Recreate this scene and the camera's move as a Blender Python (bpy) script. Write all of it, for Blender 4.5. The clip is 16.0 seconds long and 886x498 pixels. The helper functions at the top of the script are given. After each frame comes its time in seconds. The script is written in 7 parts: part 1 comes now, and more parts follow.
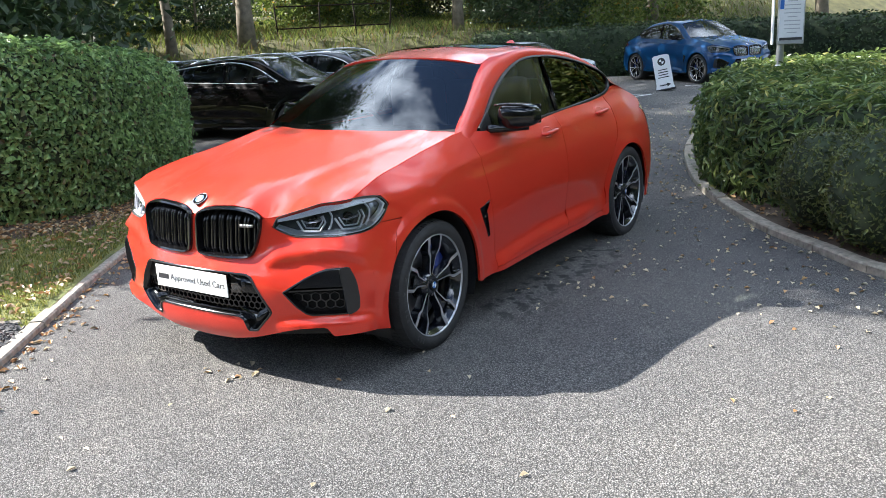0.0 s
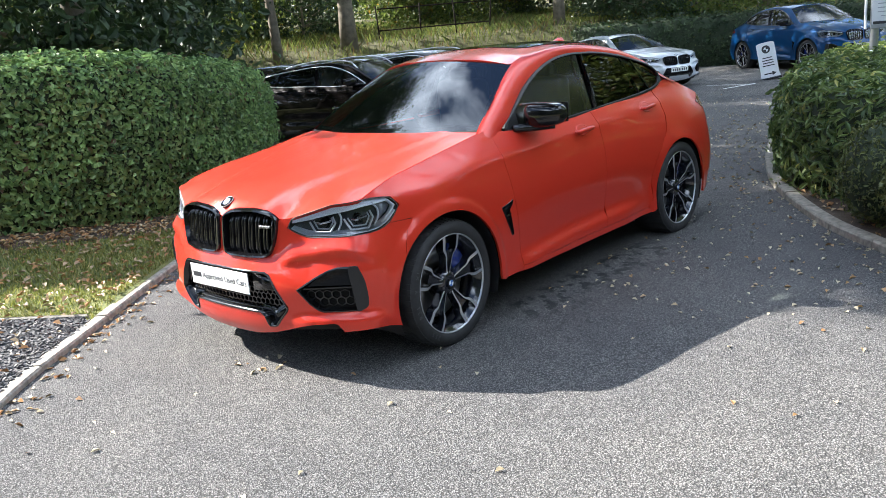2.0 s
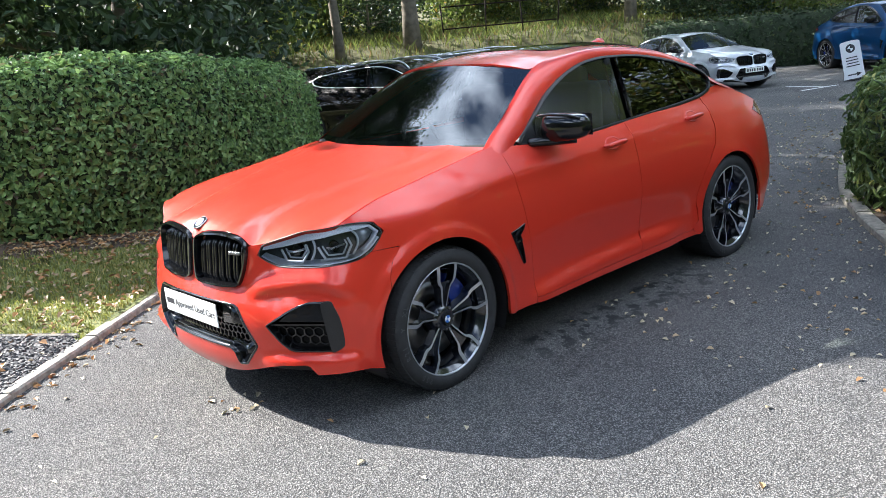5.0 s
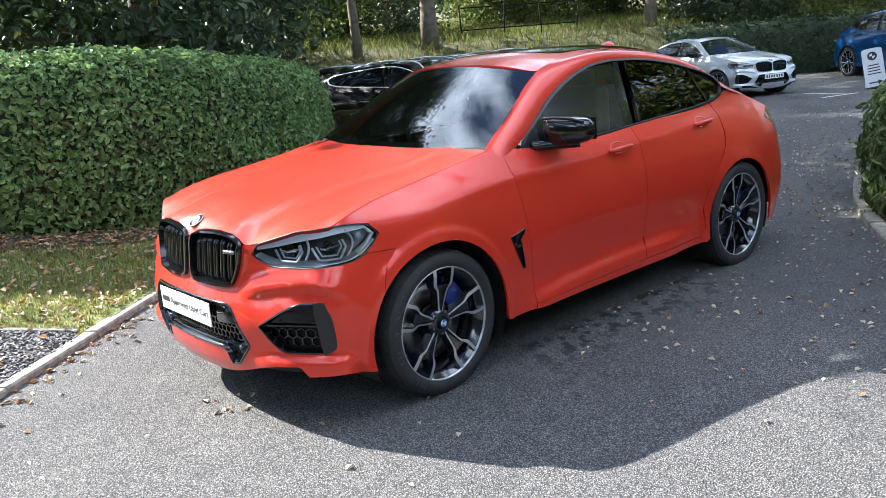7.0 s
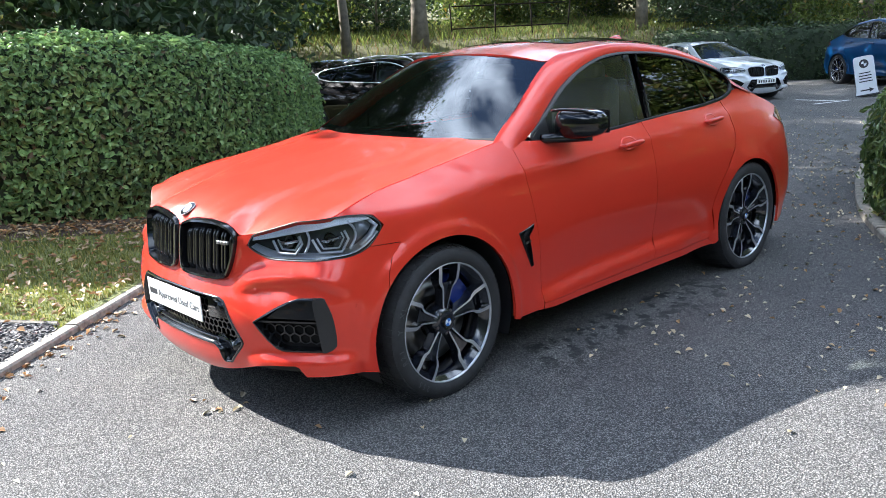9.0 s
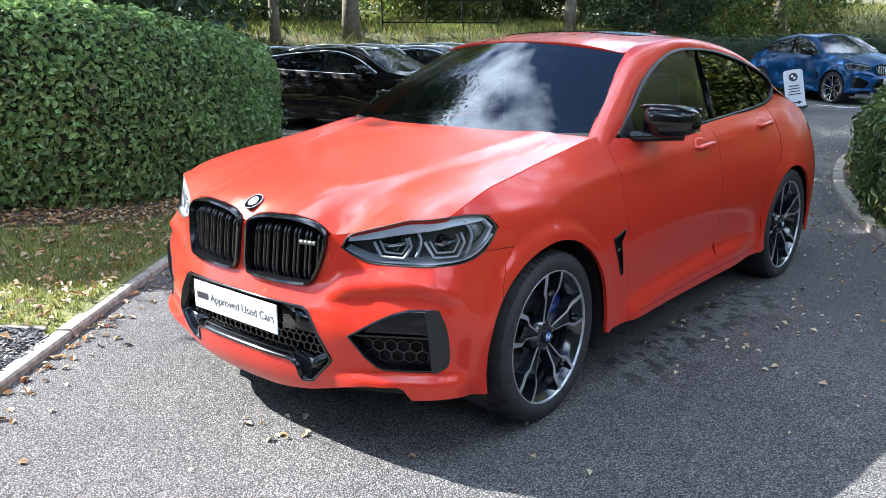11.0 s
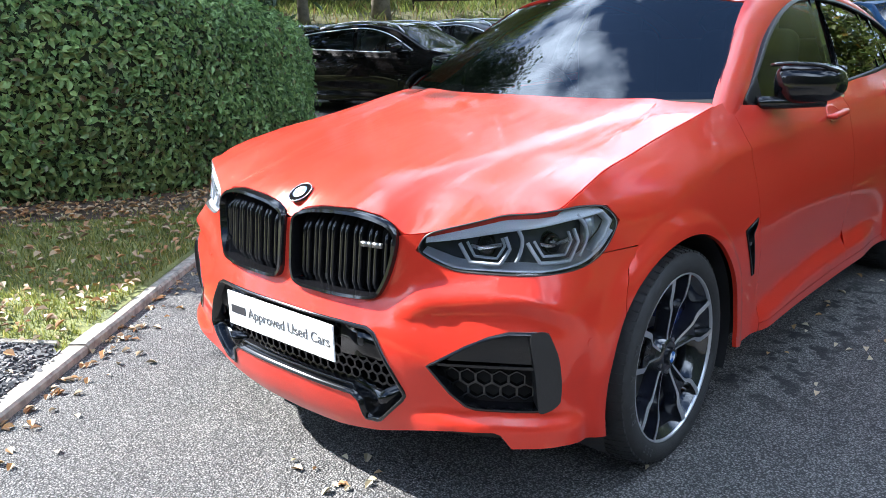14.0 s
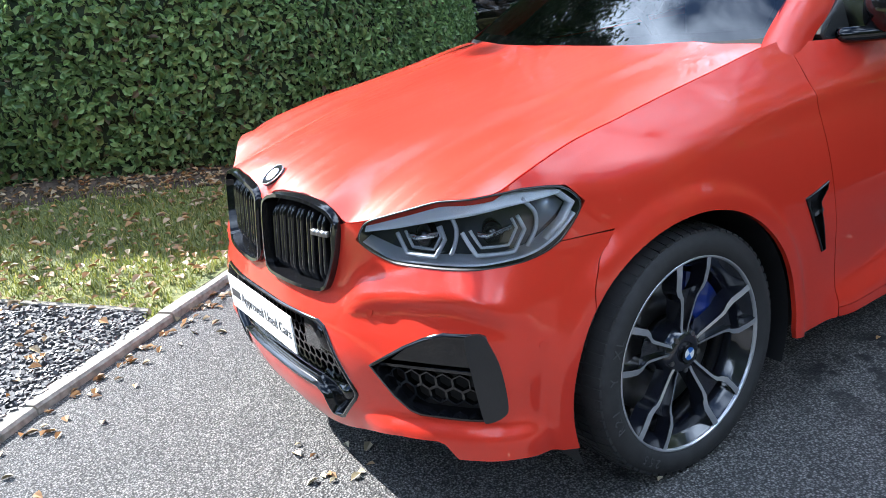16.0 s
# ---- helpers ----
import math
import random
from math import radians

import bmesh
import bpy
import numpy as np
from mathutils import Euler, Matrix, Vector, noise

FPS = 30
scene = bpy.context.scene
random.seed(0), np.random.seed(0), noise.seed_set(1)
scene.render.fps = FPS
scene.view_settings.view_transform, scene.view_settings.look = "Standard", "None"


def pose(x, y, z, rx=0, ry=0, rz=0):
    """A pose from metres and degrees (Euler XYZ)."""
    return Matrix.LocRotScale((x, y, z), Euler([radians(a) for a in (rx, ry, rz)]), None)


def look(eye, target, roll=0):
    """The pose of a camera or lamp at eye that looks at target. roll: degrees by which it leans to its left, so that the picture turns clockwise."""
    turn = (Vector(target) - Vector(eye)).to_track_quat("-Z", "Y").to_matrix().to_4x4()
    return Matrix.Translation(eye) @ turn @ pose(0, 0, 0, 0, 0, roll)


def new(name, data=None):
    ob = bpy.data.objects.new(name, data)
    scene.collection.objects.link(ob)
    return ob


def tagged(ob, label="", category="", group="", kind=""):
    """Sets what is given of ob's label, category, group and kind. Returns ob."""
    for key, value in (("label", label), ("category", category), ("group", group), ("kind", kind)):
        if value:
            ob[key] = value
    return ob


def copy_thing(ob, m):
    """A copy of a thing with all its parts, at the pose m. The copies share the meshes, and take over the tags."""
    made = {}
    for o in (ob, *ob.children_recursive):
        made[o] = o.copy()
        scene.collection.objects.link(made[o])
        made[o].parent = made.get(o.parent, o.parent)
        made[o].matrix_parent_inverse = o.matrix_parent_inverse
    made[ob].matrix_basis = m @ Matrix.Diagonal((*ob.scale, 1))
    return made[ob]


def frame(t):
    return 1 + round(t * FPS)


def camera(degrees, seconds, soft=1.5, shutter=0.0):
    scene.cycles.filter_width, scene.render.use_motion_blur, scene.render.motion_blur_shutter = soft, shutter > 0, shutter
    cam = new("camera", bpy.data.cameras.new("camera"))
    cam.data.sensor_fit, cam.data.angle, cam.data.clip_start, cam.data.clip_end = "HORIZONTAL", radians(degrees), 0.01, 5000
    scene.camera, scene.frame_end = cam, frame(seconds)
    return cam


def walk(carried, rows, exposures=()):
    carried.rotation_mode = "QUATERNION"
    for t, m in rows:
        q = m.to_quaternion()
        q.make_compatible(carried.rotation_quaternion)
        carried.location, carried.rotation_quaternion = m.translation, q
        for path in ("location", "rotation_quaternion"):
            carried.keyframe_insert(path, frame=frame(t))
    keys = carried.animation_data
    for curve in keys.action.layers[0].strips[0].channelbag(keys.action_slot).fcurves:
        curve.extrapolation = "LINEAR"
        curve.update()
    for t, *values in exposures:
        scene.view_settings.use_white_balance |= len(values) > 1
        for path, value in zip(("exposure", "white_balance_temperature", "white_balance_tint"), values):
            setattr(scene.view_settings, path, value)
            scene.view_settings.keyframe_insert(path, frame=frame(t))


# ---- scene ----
cam = camera(56.5, 16.0, soft=0.85)
PATH = [
    (0, (3.468, -3.622, 1.74), (2.377, -2.026, 1.229), -3.1),
    (0.5, (3.584, -3.545, 1.744), (2.4, -2.014, 1.24), -4.1),
    (1, (3.734, -3.519, 1.745), (2.477, -2.045, 1.247), -4.8),
    (1.5, (3.884, -3.473, 1.747), (2.576, -2.043, 1.251), -5.3),
    (2, (3.979, -3.353, 1.742), (2.665, -1.931, 1.242), -5.4),
    (2.5, (4.068, -3.196, 1.741), (2.732, -1.795, 1.239), -5.7),
    (3, (4.093, -3.073, 1.749), (2.731, -1.696, 1.251), -5.9),
    (3.5, (4.024, -2.967, 1.732), (2.646, -1.604, 1.237), -5.8),
    (4, (3.906, -2.852, 1.725), (2.52, -1.497, 1.233), -5.5),
    (4.5, (3.868, -2.746, 1.721), (2.455, -1.419, 1.232), -5.7),
    (4.7, (3.867, -2.701, 1.728), (2.437, -1.39, 1.238), -5.8),
    (7, (3.892, -2.535, 1.717), (2.424, -1.265, 1.234), -4.6),
    (7.5, (3.888, -2.531, 1.72), (2.42, -1.262, 1.234), -4.3),
    (8, (3.869, -2.5, 1.708), (2.406, -1.225, 1.223), -3.9),
    (8.5, (3.821, -2.472, 1.69), (2.365, -1.19, 1.205), -3.6),
    (8.7, (3.77, -2.47, 1.667), (2.316, -1.184, 1.183), -3.5),
    (10.8, (2.804, -2.79, 1.605), (1.539, -1.323, 1.107), -0.1),
    (11, (2.73, -2.792, 1.595), (1.468, -1.322, 1.098), -0.1),
    (11.5, (2.486, -2.817, 1.578), (1.221, -1.35, 1.081), -0.3),
    (12, (2.289, -2.801, 1.558), (1.042, -1.318, 1.061), -0.1),
    (12.5, (2.174, -2.727, 1.534), (0.944, -1.23, 1.036), -0.0),
    (13, (2.078, -2.636, 1.529), (0.848, -1.142, 1.023), -0.1),
    (13.5, (2.027, -2.536, 1.491), (0.787, -1.054, 0.977), -0.4),
    (14, (2.1, -2.398, 1.472), (0.792, -0.982, 0.937), -1.5),
    (14.5, (2.178, -2.242, 1.478), (0.799, -0.915, 0.899), -2.8),
    (15, (2.217, -2.055, 1.475), (0.752, -0.841, 0.862), -4.3),
    (15.5, (2.3, -1.87, 1.483), (0.745, -0.781, 0.853), -5.9),
    (16, (2.402, -1.627, 1.479), (0.766, -0.67, 0.842), -7.5),
]
walk(cam, [(t, look(e, a, r)) for t, e, a, r in PATH],
     [(0.0, 2.08, 6370, 10), (4.5, 2.11, 6270, 10), (7.5, 2.18, 6150, 10), (11.0, 2.26, 6030, 10), (14.5, 2.25, 5950, 10), (16.0, 2.2, 5900, 10)])

# ---- world, sun ----
SUN_DIR = Vector((-1.23, -0.445, 1.0)).normalized()
world = bpy.data.worlds.new("sky_world")
scene.world = world
world.use_nodes = True
wn, wl = world.node_tree.nodes, world.node_tree.links
wn.clear()
w_out = wn.new("ShaderNodeOutputWorld")
w_bg = wn.new("ShaderNodeBackground")
w_sky = wn.new("ShaderNodeTexSky")
w_sky.sky_type = "NISHITA"
w_sky.sun_disc = False
w_sky.sun_elevation = math.asin(SUN_DIR.z)
w_sky.sun_rotation = math.atan2(SUN_DIR.x, SUN_DIR.y)
w_sky.dust_density = 0.5
w_sky.ozone_density = 5.0
w_cloud = wn.new("ShaderNodeTexNoise")
w_cloud.inputs["Scale"].default_value = 2.6
w_cloud.inputs["Detail"].default_value = 7.0
w_cloud.inputs["Roughness"].default_value = 0.55
w_place = wn.new("ShaderNodeMapping")
w_place.inputs["Location"].default_value = (-3.04, -7.08, 4.12)
wl.new(wn.new("ShaderNodeTexCoord").outputs["Generated"], w_place.inputs["Vector"])
wl.new(w_place.outputs["Vector"], w_cloud.inputs["Vector"])
w_ramp = wn.new("ShaderNodeValToRGB")
w_ramp.color_ramp.elements[0].position = 0.46
w_ramp.color_ramp.elements[1].position = 0.63
w_mix = wn.new("ShaderNodeMix")
w_mix.data_type = "RGBA"
wl.new(w_cloud.outputs["Fac"], w_ramp.inputs["Fac"])
wl.new(w_ramp.outputs["Color"], w_mix.inputs["Factor"])
wl.new(w_sky.outputs["Color"], w_mix.inputs["A"])
w_mix.inputs["B"].default_value = (21, 24.2, 28.6, 1)
wl.new(w_mix.outputs["Result"], w_bg.inputs["Color"])
w_bg.inputs["Strength"].default_value = 0.046
wl.new(w_bg.outputs["Background"], w_out.inputs["Surface"])

sun = new("sun", bpy.data.lights.new("sun", "SUN"))
sun.data.energy = 5.0
sun.data.angle = radians(0.53)
sun.data.color = (1.0, 0.952, 0.885)
sun.matrix_world = look(SUN_DIR * 30, (0, 0, 0))


# ---- materials ----
def node_mat(name):
    m = bpy.data.materials.new(name)
    m.use_nodes = True
    nt = m.node_tree
    return m, nt.nodes, nt.links, nt.nodes["Principled BSDF"]


def mapped(n, l, scale=(1, 1, 1), space="Object"):
    tc = n.new("ShaderNodeTexCoord")
    mp = n.new("ShaderNodeMapping")
    mp.inputs["Scale"].default_value = scale
    l.new(tc.outputs[space], mp.inputs["Vector"])
    return mp.outputs["Vector"]


def noise_tex(n, l, vec, scale, detail=4.0, rough=0.6):
    t = n.new("ShaderNodeTexNoise")
    t.inputs["Scale"].default_value = scale
    t.inputs["Detail"].default_value = detail
    t.inputs["Roughness"].default_value = rough
    l.new(vec, t.inputs["Vector"])
    return t.outputs["Fac"]


def ramp(n, l, fac, stops):
    r = n.new("ShaderNodeValToRGB")
    e = r.color_ramp.elements
    while len(e) < len(stops):
        e.new(0.5)
    for i, (p, c) in enumerate(stops):
        e[i].position = p
        e[i].color = (*c, 1) if len(c) == 3 else c
    l.new(fac, r.inputs["Fac"])
    return r.outputs["Color"]


def mixed(n, l, fac, a, b, mode="MIX"):
    m = n.new("ShaderNodeMix")
    m.data_type = "RGBA"
    m.blend_type = mode
    for key, v in (("Factor", fac), ("A", a), ("B", b)):
        if hasattr(v, "is_linked"):
            l.new(v, m.inputs[key])
        elif key == "Factor":
            m.inputs[key].default_value = v
        else:
            m.inputs[key].default_value = (*v, 1)
    return m.outputs["Result"]


def bumped(n, l, p, height, strength, dist):
    b = n.new("ShaderNodeBump")
    b.inputs["Strength"].default_value = strength
    b.inputs["Distance"].default_value = dist
    l.new(height, b.inputs["Height"])
    l.new(b.outputs["Normal"], p.inputs["Normal"])


def simple(name, col, rough=0.5, metal=0.0, vary=0.12, scale=8.0, bump=0.0, coat=0.0, spec=0.5, bscale=None):
    m, n, l, p = node_mat(name)
    v = mapped(n, l)
    f = noise_tex(n, l, v, scale)
    dark = tuple(c * (1 - vary) for c in col)
    lite = tuple(min(1, c * (1 + vary)) for c in col)
    l.new(ramp(n, l, f, [(0.3, dark), (0.7, lite)]), p.inputs["Base Color"])
    p.inputs["Roughness"].default_value = rough
    p.inputs["Metallic"].default_value = metal
    p.inputs["Coat Weight"].default_value = coat
    p.inputs["Coat Roughness"].default_value = 0.04
    p.inputs["Specular IOR Level"].default_value = spec
    if bump:
        bumped(n, l, p, noise_tex(n, l, v, bscale or scale * 12), bump, 0.01)
    return m


def asphalt_mat():
    m, n, l, p = node_mat("asphalt")
    v = mapped(n, l)
    vor = n.new("ShaderNodeTexVoronoi")
    vor.inputs["Scale"].default_value = 135.0
    l.new(v, vor.inputs["Vector"])
    stone = ramp(n, l, vor.outputs["Color"], [(0.12, (0.136, 0.134, 0.131)), (0.6, (0.207, 0.202, 0.193)), (0.97, (0.35, 0.337, 0.315))])
    gap = ramp(n, l, vor.outputs["Distance"], [(0.28, (1, 1, 1)), (0.60, (0.30, 0.30, 0.305))])
    col = mixed(n, l, 1.0, stone, gap, "MULTIPLY")
    big = noise_tex(n, l, v, 0.55, 5, 0.65)
    col = mixed(n, l, 1.0, col, ramp(n, l, big, [(0.3, (0.80, 0.81, 0.84)), (0.7, (1.2, 1.18, 1.15))]), "MULTIPLY")
    mid = noise_tex(n, l, v, 6.0, 5, 0.7)
    col = mixed(n, l, 1.0, col, ramp(n, l, mid, [(0.25, (0.86, 0.86, 0.865)), (0.75, (1.10, 1.10, 1.095))]), "MULTIPLY")
    spill = noise_tex(n, l, v, 1.7, 3, 0.5)
    col = mixed(n, l, ramp(n, l, spill, [(0.70, (0, 0, 0)), (0.76, (0.6, 0.6, 0.6))]), col, (0.03, 0.03, 0.032))
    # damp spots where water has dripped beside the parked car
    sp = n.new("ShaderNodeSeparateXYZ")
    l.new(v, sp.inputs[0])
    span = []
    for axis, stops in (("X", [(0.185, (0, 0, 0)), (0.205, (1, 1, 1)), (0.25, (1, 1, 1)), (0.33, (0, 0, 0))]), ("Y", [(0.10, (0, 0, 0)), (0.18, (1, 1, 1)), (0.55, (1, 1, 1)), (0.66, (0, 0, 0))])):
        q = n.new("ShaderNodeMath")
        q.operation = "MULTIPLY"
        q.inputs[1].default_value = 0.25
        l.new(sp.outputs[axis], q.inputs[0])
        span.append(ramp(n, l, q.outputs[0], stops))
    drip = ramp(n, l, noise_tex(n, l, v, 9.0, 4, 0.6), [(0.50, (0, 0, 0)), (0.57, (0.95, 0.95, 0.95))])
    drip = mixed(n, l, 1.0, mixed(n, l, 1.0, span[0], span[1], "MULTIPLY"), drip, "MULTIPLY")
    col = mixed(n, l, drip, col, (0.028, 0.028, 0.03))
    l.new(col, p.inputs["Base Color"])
    p.inputs["Roughness"].default_value = 0.88
    p.inputs["Specular IOR Level"].default_value = 0.18
    hgt = n.new("ShaderNodeMath")
    hgt.operation = "MULTIPLY_ADD"
    l.new(vor.outputs["Distance"], hgt.inputs[0])
    hgt.inputs[1].default_value = -1.0
    hgt.inputs[2].default_value = 1.0
    bumped(n, l, p, hgt.outputs[0], 1.0, 0.007)
    return m


def grass_soil_mat():
    m, n, l, p = node_mat("lawn")
    v = mapped(n, l)
    a = noise_tex(n, l, v, 3.0, 5)
    b = noise_tex(n, l, v, 60.0, 3)
    col = ramp(n, l, a, [(0.3, (0.08, 0.10, 0.03)), (0.7, (0.18, 0.19, 0.055))])
    col = mixed(n, l, 1.0, col, ramp(n, l, b, [(0.3, (0.6, 0.6, 0.55)), (0.7, (1.3, 1.25, 1.2))]), "MULTIPLY")
    l.new(col, p.inputs["Base Color"])
    p.inputs["Roughness"].default_value = 0.9
    bumped(n, l, p, b, 0.8, 0.02)
    return m


def leaf_mat(name, dark, lite, rough=0.45, trans=0.35, dry=None, dry_at=0.93):
    m, n, l, p = node_mat(name)
    g = n.new("ShaderNodeNewGeometry")
    stops = [(0.0, dark), (0.75, lite)]
    if dry:
        stops += [(dry_at, lite), (min(1.0, dry_at + 0.03), dry)]
    col = ramp(n, l, g.outputs["Random Per Island"], stops)
    v = mapped(n, l)
    col = mixed(n, l, 1.0, col, ramp(n, l, noise_tex(n, l, v, 1.3, 3), [(0.3, (0.72, 0.75, 0.72)), (0.7, (1.2, 1.18, 1.15))]), "MULTIPLY")
    l.new(col, p.inputs["Base Color"])
    p.inputs["Roughness"].default_value = rough
    tr = n.new("ShaderNodeBsdfTranslucent")
    l.new(col, tr.inputs["Color"])
    mx = n.new("ShaderNodeMixShader")
    mx.inputs["Fac"].default_value = trans
    l.new(p.outputs["BSDF"], mx.inputs[1])
    l.new(tr.outputs["BSDF"], mx.inputs[2])
    l.new(mx.outputs["Shader"], n["Material Output"].inputs["Surface"])
    return m


M_ASPHALT = asphalt_mat()
M_LAWN = grass_soil_mat()
M_SOIL = simple("soil", (0.075, 0.052, 0.034), 0.95, vary=0.4, scale=14, bump=0.8)
M_BANK = simple("rough_bank", (0.085, 0.08, 0.03), 0.95, vary=0.45, scale=2.5, bump=0.8, bscale=20)
M_KERBDARK = simple("stained_concrete_kerb", (0.27, 0.24, 0.195), 0.9, vary=0.42, scale=16, bump=0.5, bscale=140)
M_GRAVEL = simple("slate_gravel_bed", (0.045, 0.045, 0.047), 0.8, vary=0.5, scale=60, bump=0.9, bscale=60)
M_KERB = simple("concrete_edging", (0.29, 0.265, 0.22), 0.9, vary=0.42, scale=20, bump=0.5, bscale=150)
M_HEDGE = leaf_mat("hedge_leaves", (0.078, 0.150, 0.050), (0.255, 0.385, 0.135), 0.45, 0.36, (0.15, 0.11, 0.06), 0.955)
M_LAUREL = leaf_mat("laurel_leaves", (0.038, 0.078, 0.024), (0.175, 0.235, 0.068), 0.30, 0.28, (0.36, 0.35, 0.11), 0.90)
M_BOX = leaf_mat("shrub_leaves", (0.036, 0.055, 0.014), (0.13, 0.15, 0.04), 0.5, 0.2)
M_TREELEAF = leaf_mat("tree_leaves", (0.035, 0.07, 0.016), (0.18, 0.23, 0.05), 0.5, 0.45, (0.30, 0.20, 0.03), 0.95)
M_DARKLEAF = leaf_mat("dark_tree_leaves", (0.02, 0.04, 0.018), (0.05, 0.085, 0.03), 0.5, 0.3, (0.25, 0.24, 0.05), 0.985)
# Near-black filler body: the shade between the leaves is put into its colour.
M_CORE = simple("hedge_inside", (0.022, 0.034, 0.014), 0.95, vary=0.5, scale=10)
M_BARK = simple("bark", (0.16, 0.135, 0.10), 0.9, vary=0.35, scale=6, bump=0.9, bscale=40)
M_WHITE_LINE = simple("road_paint", (0.62, 0.62, 0.60), 0.8, vary=0.2, scale=30)


# ---- small geometry helpers ----
def spline(knots, closed=False):
    """A smooth curve through few knots: returns f(u) with u in 0..1 along the knots."""
    k = np.array(knots, float)
    n = len(k)

    def f(u):
        u = np.atleast_1d(np.asarray(u, float))
        t = np.clip(u, 0, 1) * (n - 1)
        i = np.minimum(t.astype(int), n - 2)
        w = (t - i)[:, None]
        g = lambda j: k[np.clip(j, 0, n - 1)]
        p0, p1, p2, p3 = g(i - 1), g(i), g(i + 1), g(i + 2)
        p0 = np.where((i == 0)[:, None], 2 * p1 - p2, p0)
        p3 = np.where((i == n - 2)[:, None], 2 * p2 - p1, p3)
        return 0.5 * (2 * p1 + (p2 - p0) * w + (2 * p0 - 5 * p1 + 4 * p2 - p3) * w ** 2 + (3 * p1 - p0 - 3 * p2 + p3) * w ** 3)

    return f


def arc_path(knots, step):
    """Evenly spaced points along a smooth curve through the knots."""
    f = spline(knots)
    p = f(np.linspace(0, 1, 400))
    s = np.concatenate([[0], np.cumsum(np.linalg.norm(np.diff(p, axis=0), axis=1))])
    q = np.linspace(0, s[-1], max(2, int(s[-1] / step) + 1))
    return np.stack([np.interp(q, s, p[:, i]) for i in range(p.shape[1])], 1)


def pl(knots):
    """Monotone-safe smooth function of one variable through (x, value) knots."""
    xs = np.array([a for a, _ in knots], float)
    ys = np.array([b for _, b in knots], float)
    h = np.diff(xs)
    d = np.diff(ys) / h
    m = np.zeros(len(xs))
    m[0], m[-1] = d[0], d[-1]
    for i in range(1, len(xs) - 1):
        m[i] = 0 if d[i - 1] * d[i] <= 0 else 2 * d[i - 1] * d[i] / (d[i - 1] + d[i])

    def f(x):
        x = np.clip(np.asarray(x, float), xs[0], xs[-1])
        i = np.clip(np.searchsorted(xs, x) - 1, 0, len(xs) - 2)
        t = (x - xs[i]) / h[i]
        return ((2 * t ** 3 - 3 * t ** 2 + 1) * ys[i] + (t ** 3 - 2 * t ** 2 + t) * h[i] * m[i]
                + (-2 * t ** 3 + 3 * t ** 2) * ys[i + 1] + (t ** 3 - t ** 2) * h[i] * m[i + 1])

    return f


def sstep(a, b, x):
    t = np.clip((np.asarray(x, float) - a) / (b - a), 0, 1)
    return t * t * (3 - 2 * t)


def mesh_ob(name, verts, faces, mat, parent=None, smooth=True, label="", normals=None):
    me = bpy.data.meshes.new(name)
    me.from_pydata([tuple(v) for v in verts], [], [tuple(f) for f in faces])
    me.update()
    if mat:
        me.materials.append(mat)
    if smooth:
        me.polygons.foreach_set("use_smooth", [True] * len(me.polygons))
    if normals is not None:
        me.normals_split_custom_set_from_vertices([tuple(q) for q in normals])
    ob = new(name, me)
    if parent:
        ob.parent = parent
    if label:
        tagged(ob, label)
    return ob


def part(name, bm, mat, parent=None, label="", smooth=True):
    me = bpy.data.meshes.new(name)
    bm.to_mesh(me)
    bm.free()
    me.materials.append(mat)
    if smooth:
        me.polygons.foreach_set("use_smooth", [True] * len(me.polygons))
    ob = new(name, me)
    if parent:
        ob.parent = parent
    if label:
        tagged(ob, label)
    return ob


def sharp(ob, deg=32):
    """Keep edges crisp where faces meet at more than the given angle."""
    bm = bmesh.new()
    bm.from_mesh(ob.data)
    for e in bm.edges:
        if len(e.link_faces) == 2 and e.calc_face_angle(0) > radians(deg):
            e.smooth = False
    bm.to_mesh(ob.data)
    bm.free()
    return ob


def box_bm(sx, sy, sz, bevel=0.0, at=(0, 0, 0), seg=2):
    bm = bmesh.new()
    bmesh.ops.create_cube(bm, size=1.0, matrix=Matrix.Translation(at) @ Matrix.Diagonal((sx, sy, sz, 1)))
    if bevel:
        bmesh.ops.bevel(bm, geom=bm.edges[:], offset=bevel, segments=seg, profile=0.5, affect="EDGES")
    return bm


def tube_mesh(path, radius, sides=10, caps=True):
    """Verts and faces of a round tube along a path; radius a number or one per point."""
    p = np.array(path, float)
    r = np.full(len(p), radius) if np.isscalar(radius) else np.array(radius)
    tan = np.gradient(p, axis=0)
    tan /= np.linalg.norm(tan, axis=1)[:, None] + 1e-9
    up = np.array([0, 0, 1.0]) if abs(tan[0][2]) < 0.9 else np.array([1.0, 0, 0])
    v, f = [], []
    for i in range(len(p)):
        a = np.cross(up, tan[i])
        a /= np.linalg.norm(a) + 1e-9
        b = np.cross(tan[i], a)
        up = b
        for k in range(sides):
            w = 2 * math.pi * k / sides
            v.append(p[i] + r[i] * (math.cos(w) * a + math.sin(w) * b))
    for i in range(len(p) - 1):
        for k in range(sides):
            f.append((i * sides + k, i * sides + (k + 1) % sides, (i + 1) * sides + (k + 1) % sides, (i + 1) * sides + k))
    if caps:
        f.append(tuple(range(sides))[::-1])
        f.append(tuple((len(p) - 1) * sides + k for k in range(sides)))
    return v, f


# ---- ground ----
def inside(poly, x, y):
    x, y = np.asarray(x, float), np.asarray(y, float)
    res = np.zeros(x.shape, bool)
    n = len(poly)
    for i in range(n):
        x1, y1 = poly[i]
        x2, y2 = poly[(i + 1) % n]
        cond = ((y1 > y) != (y2 > y)) & (x < (x2 - x1) * (y - y1) / (y2 - y1 + 1e-12) + x1)
        res ^= cond
    return res


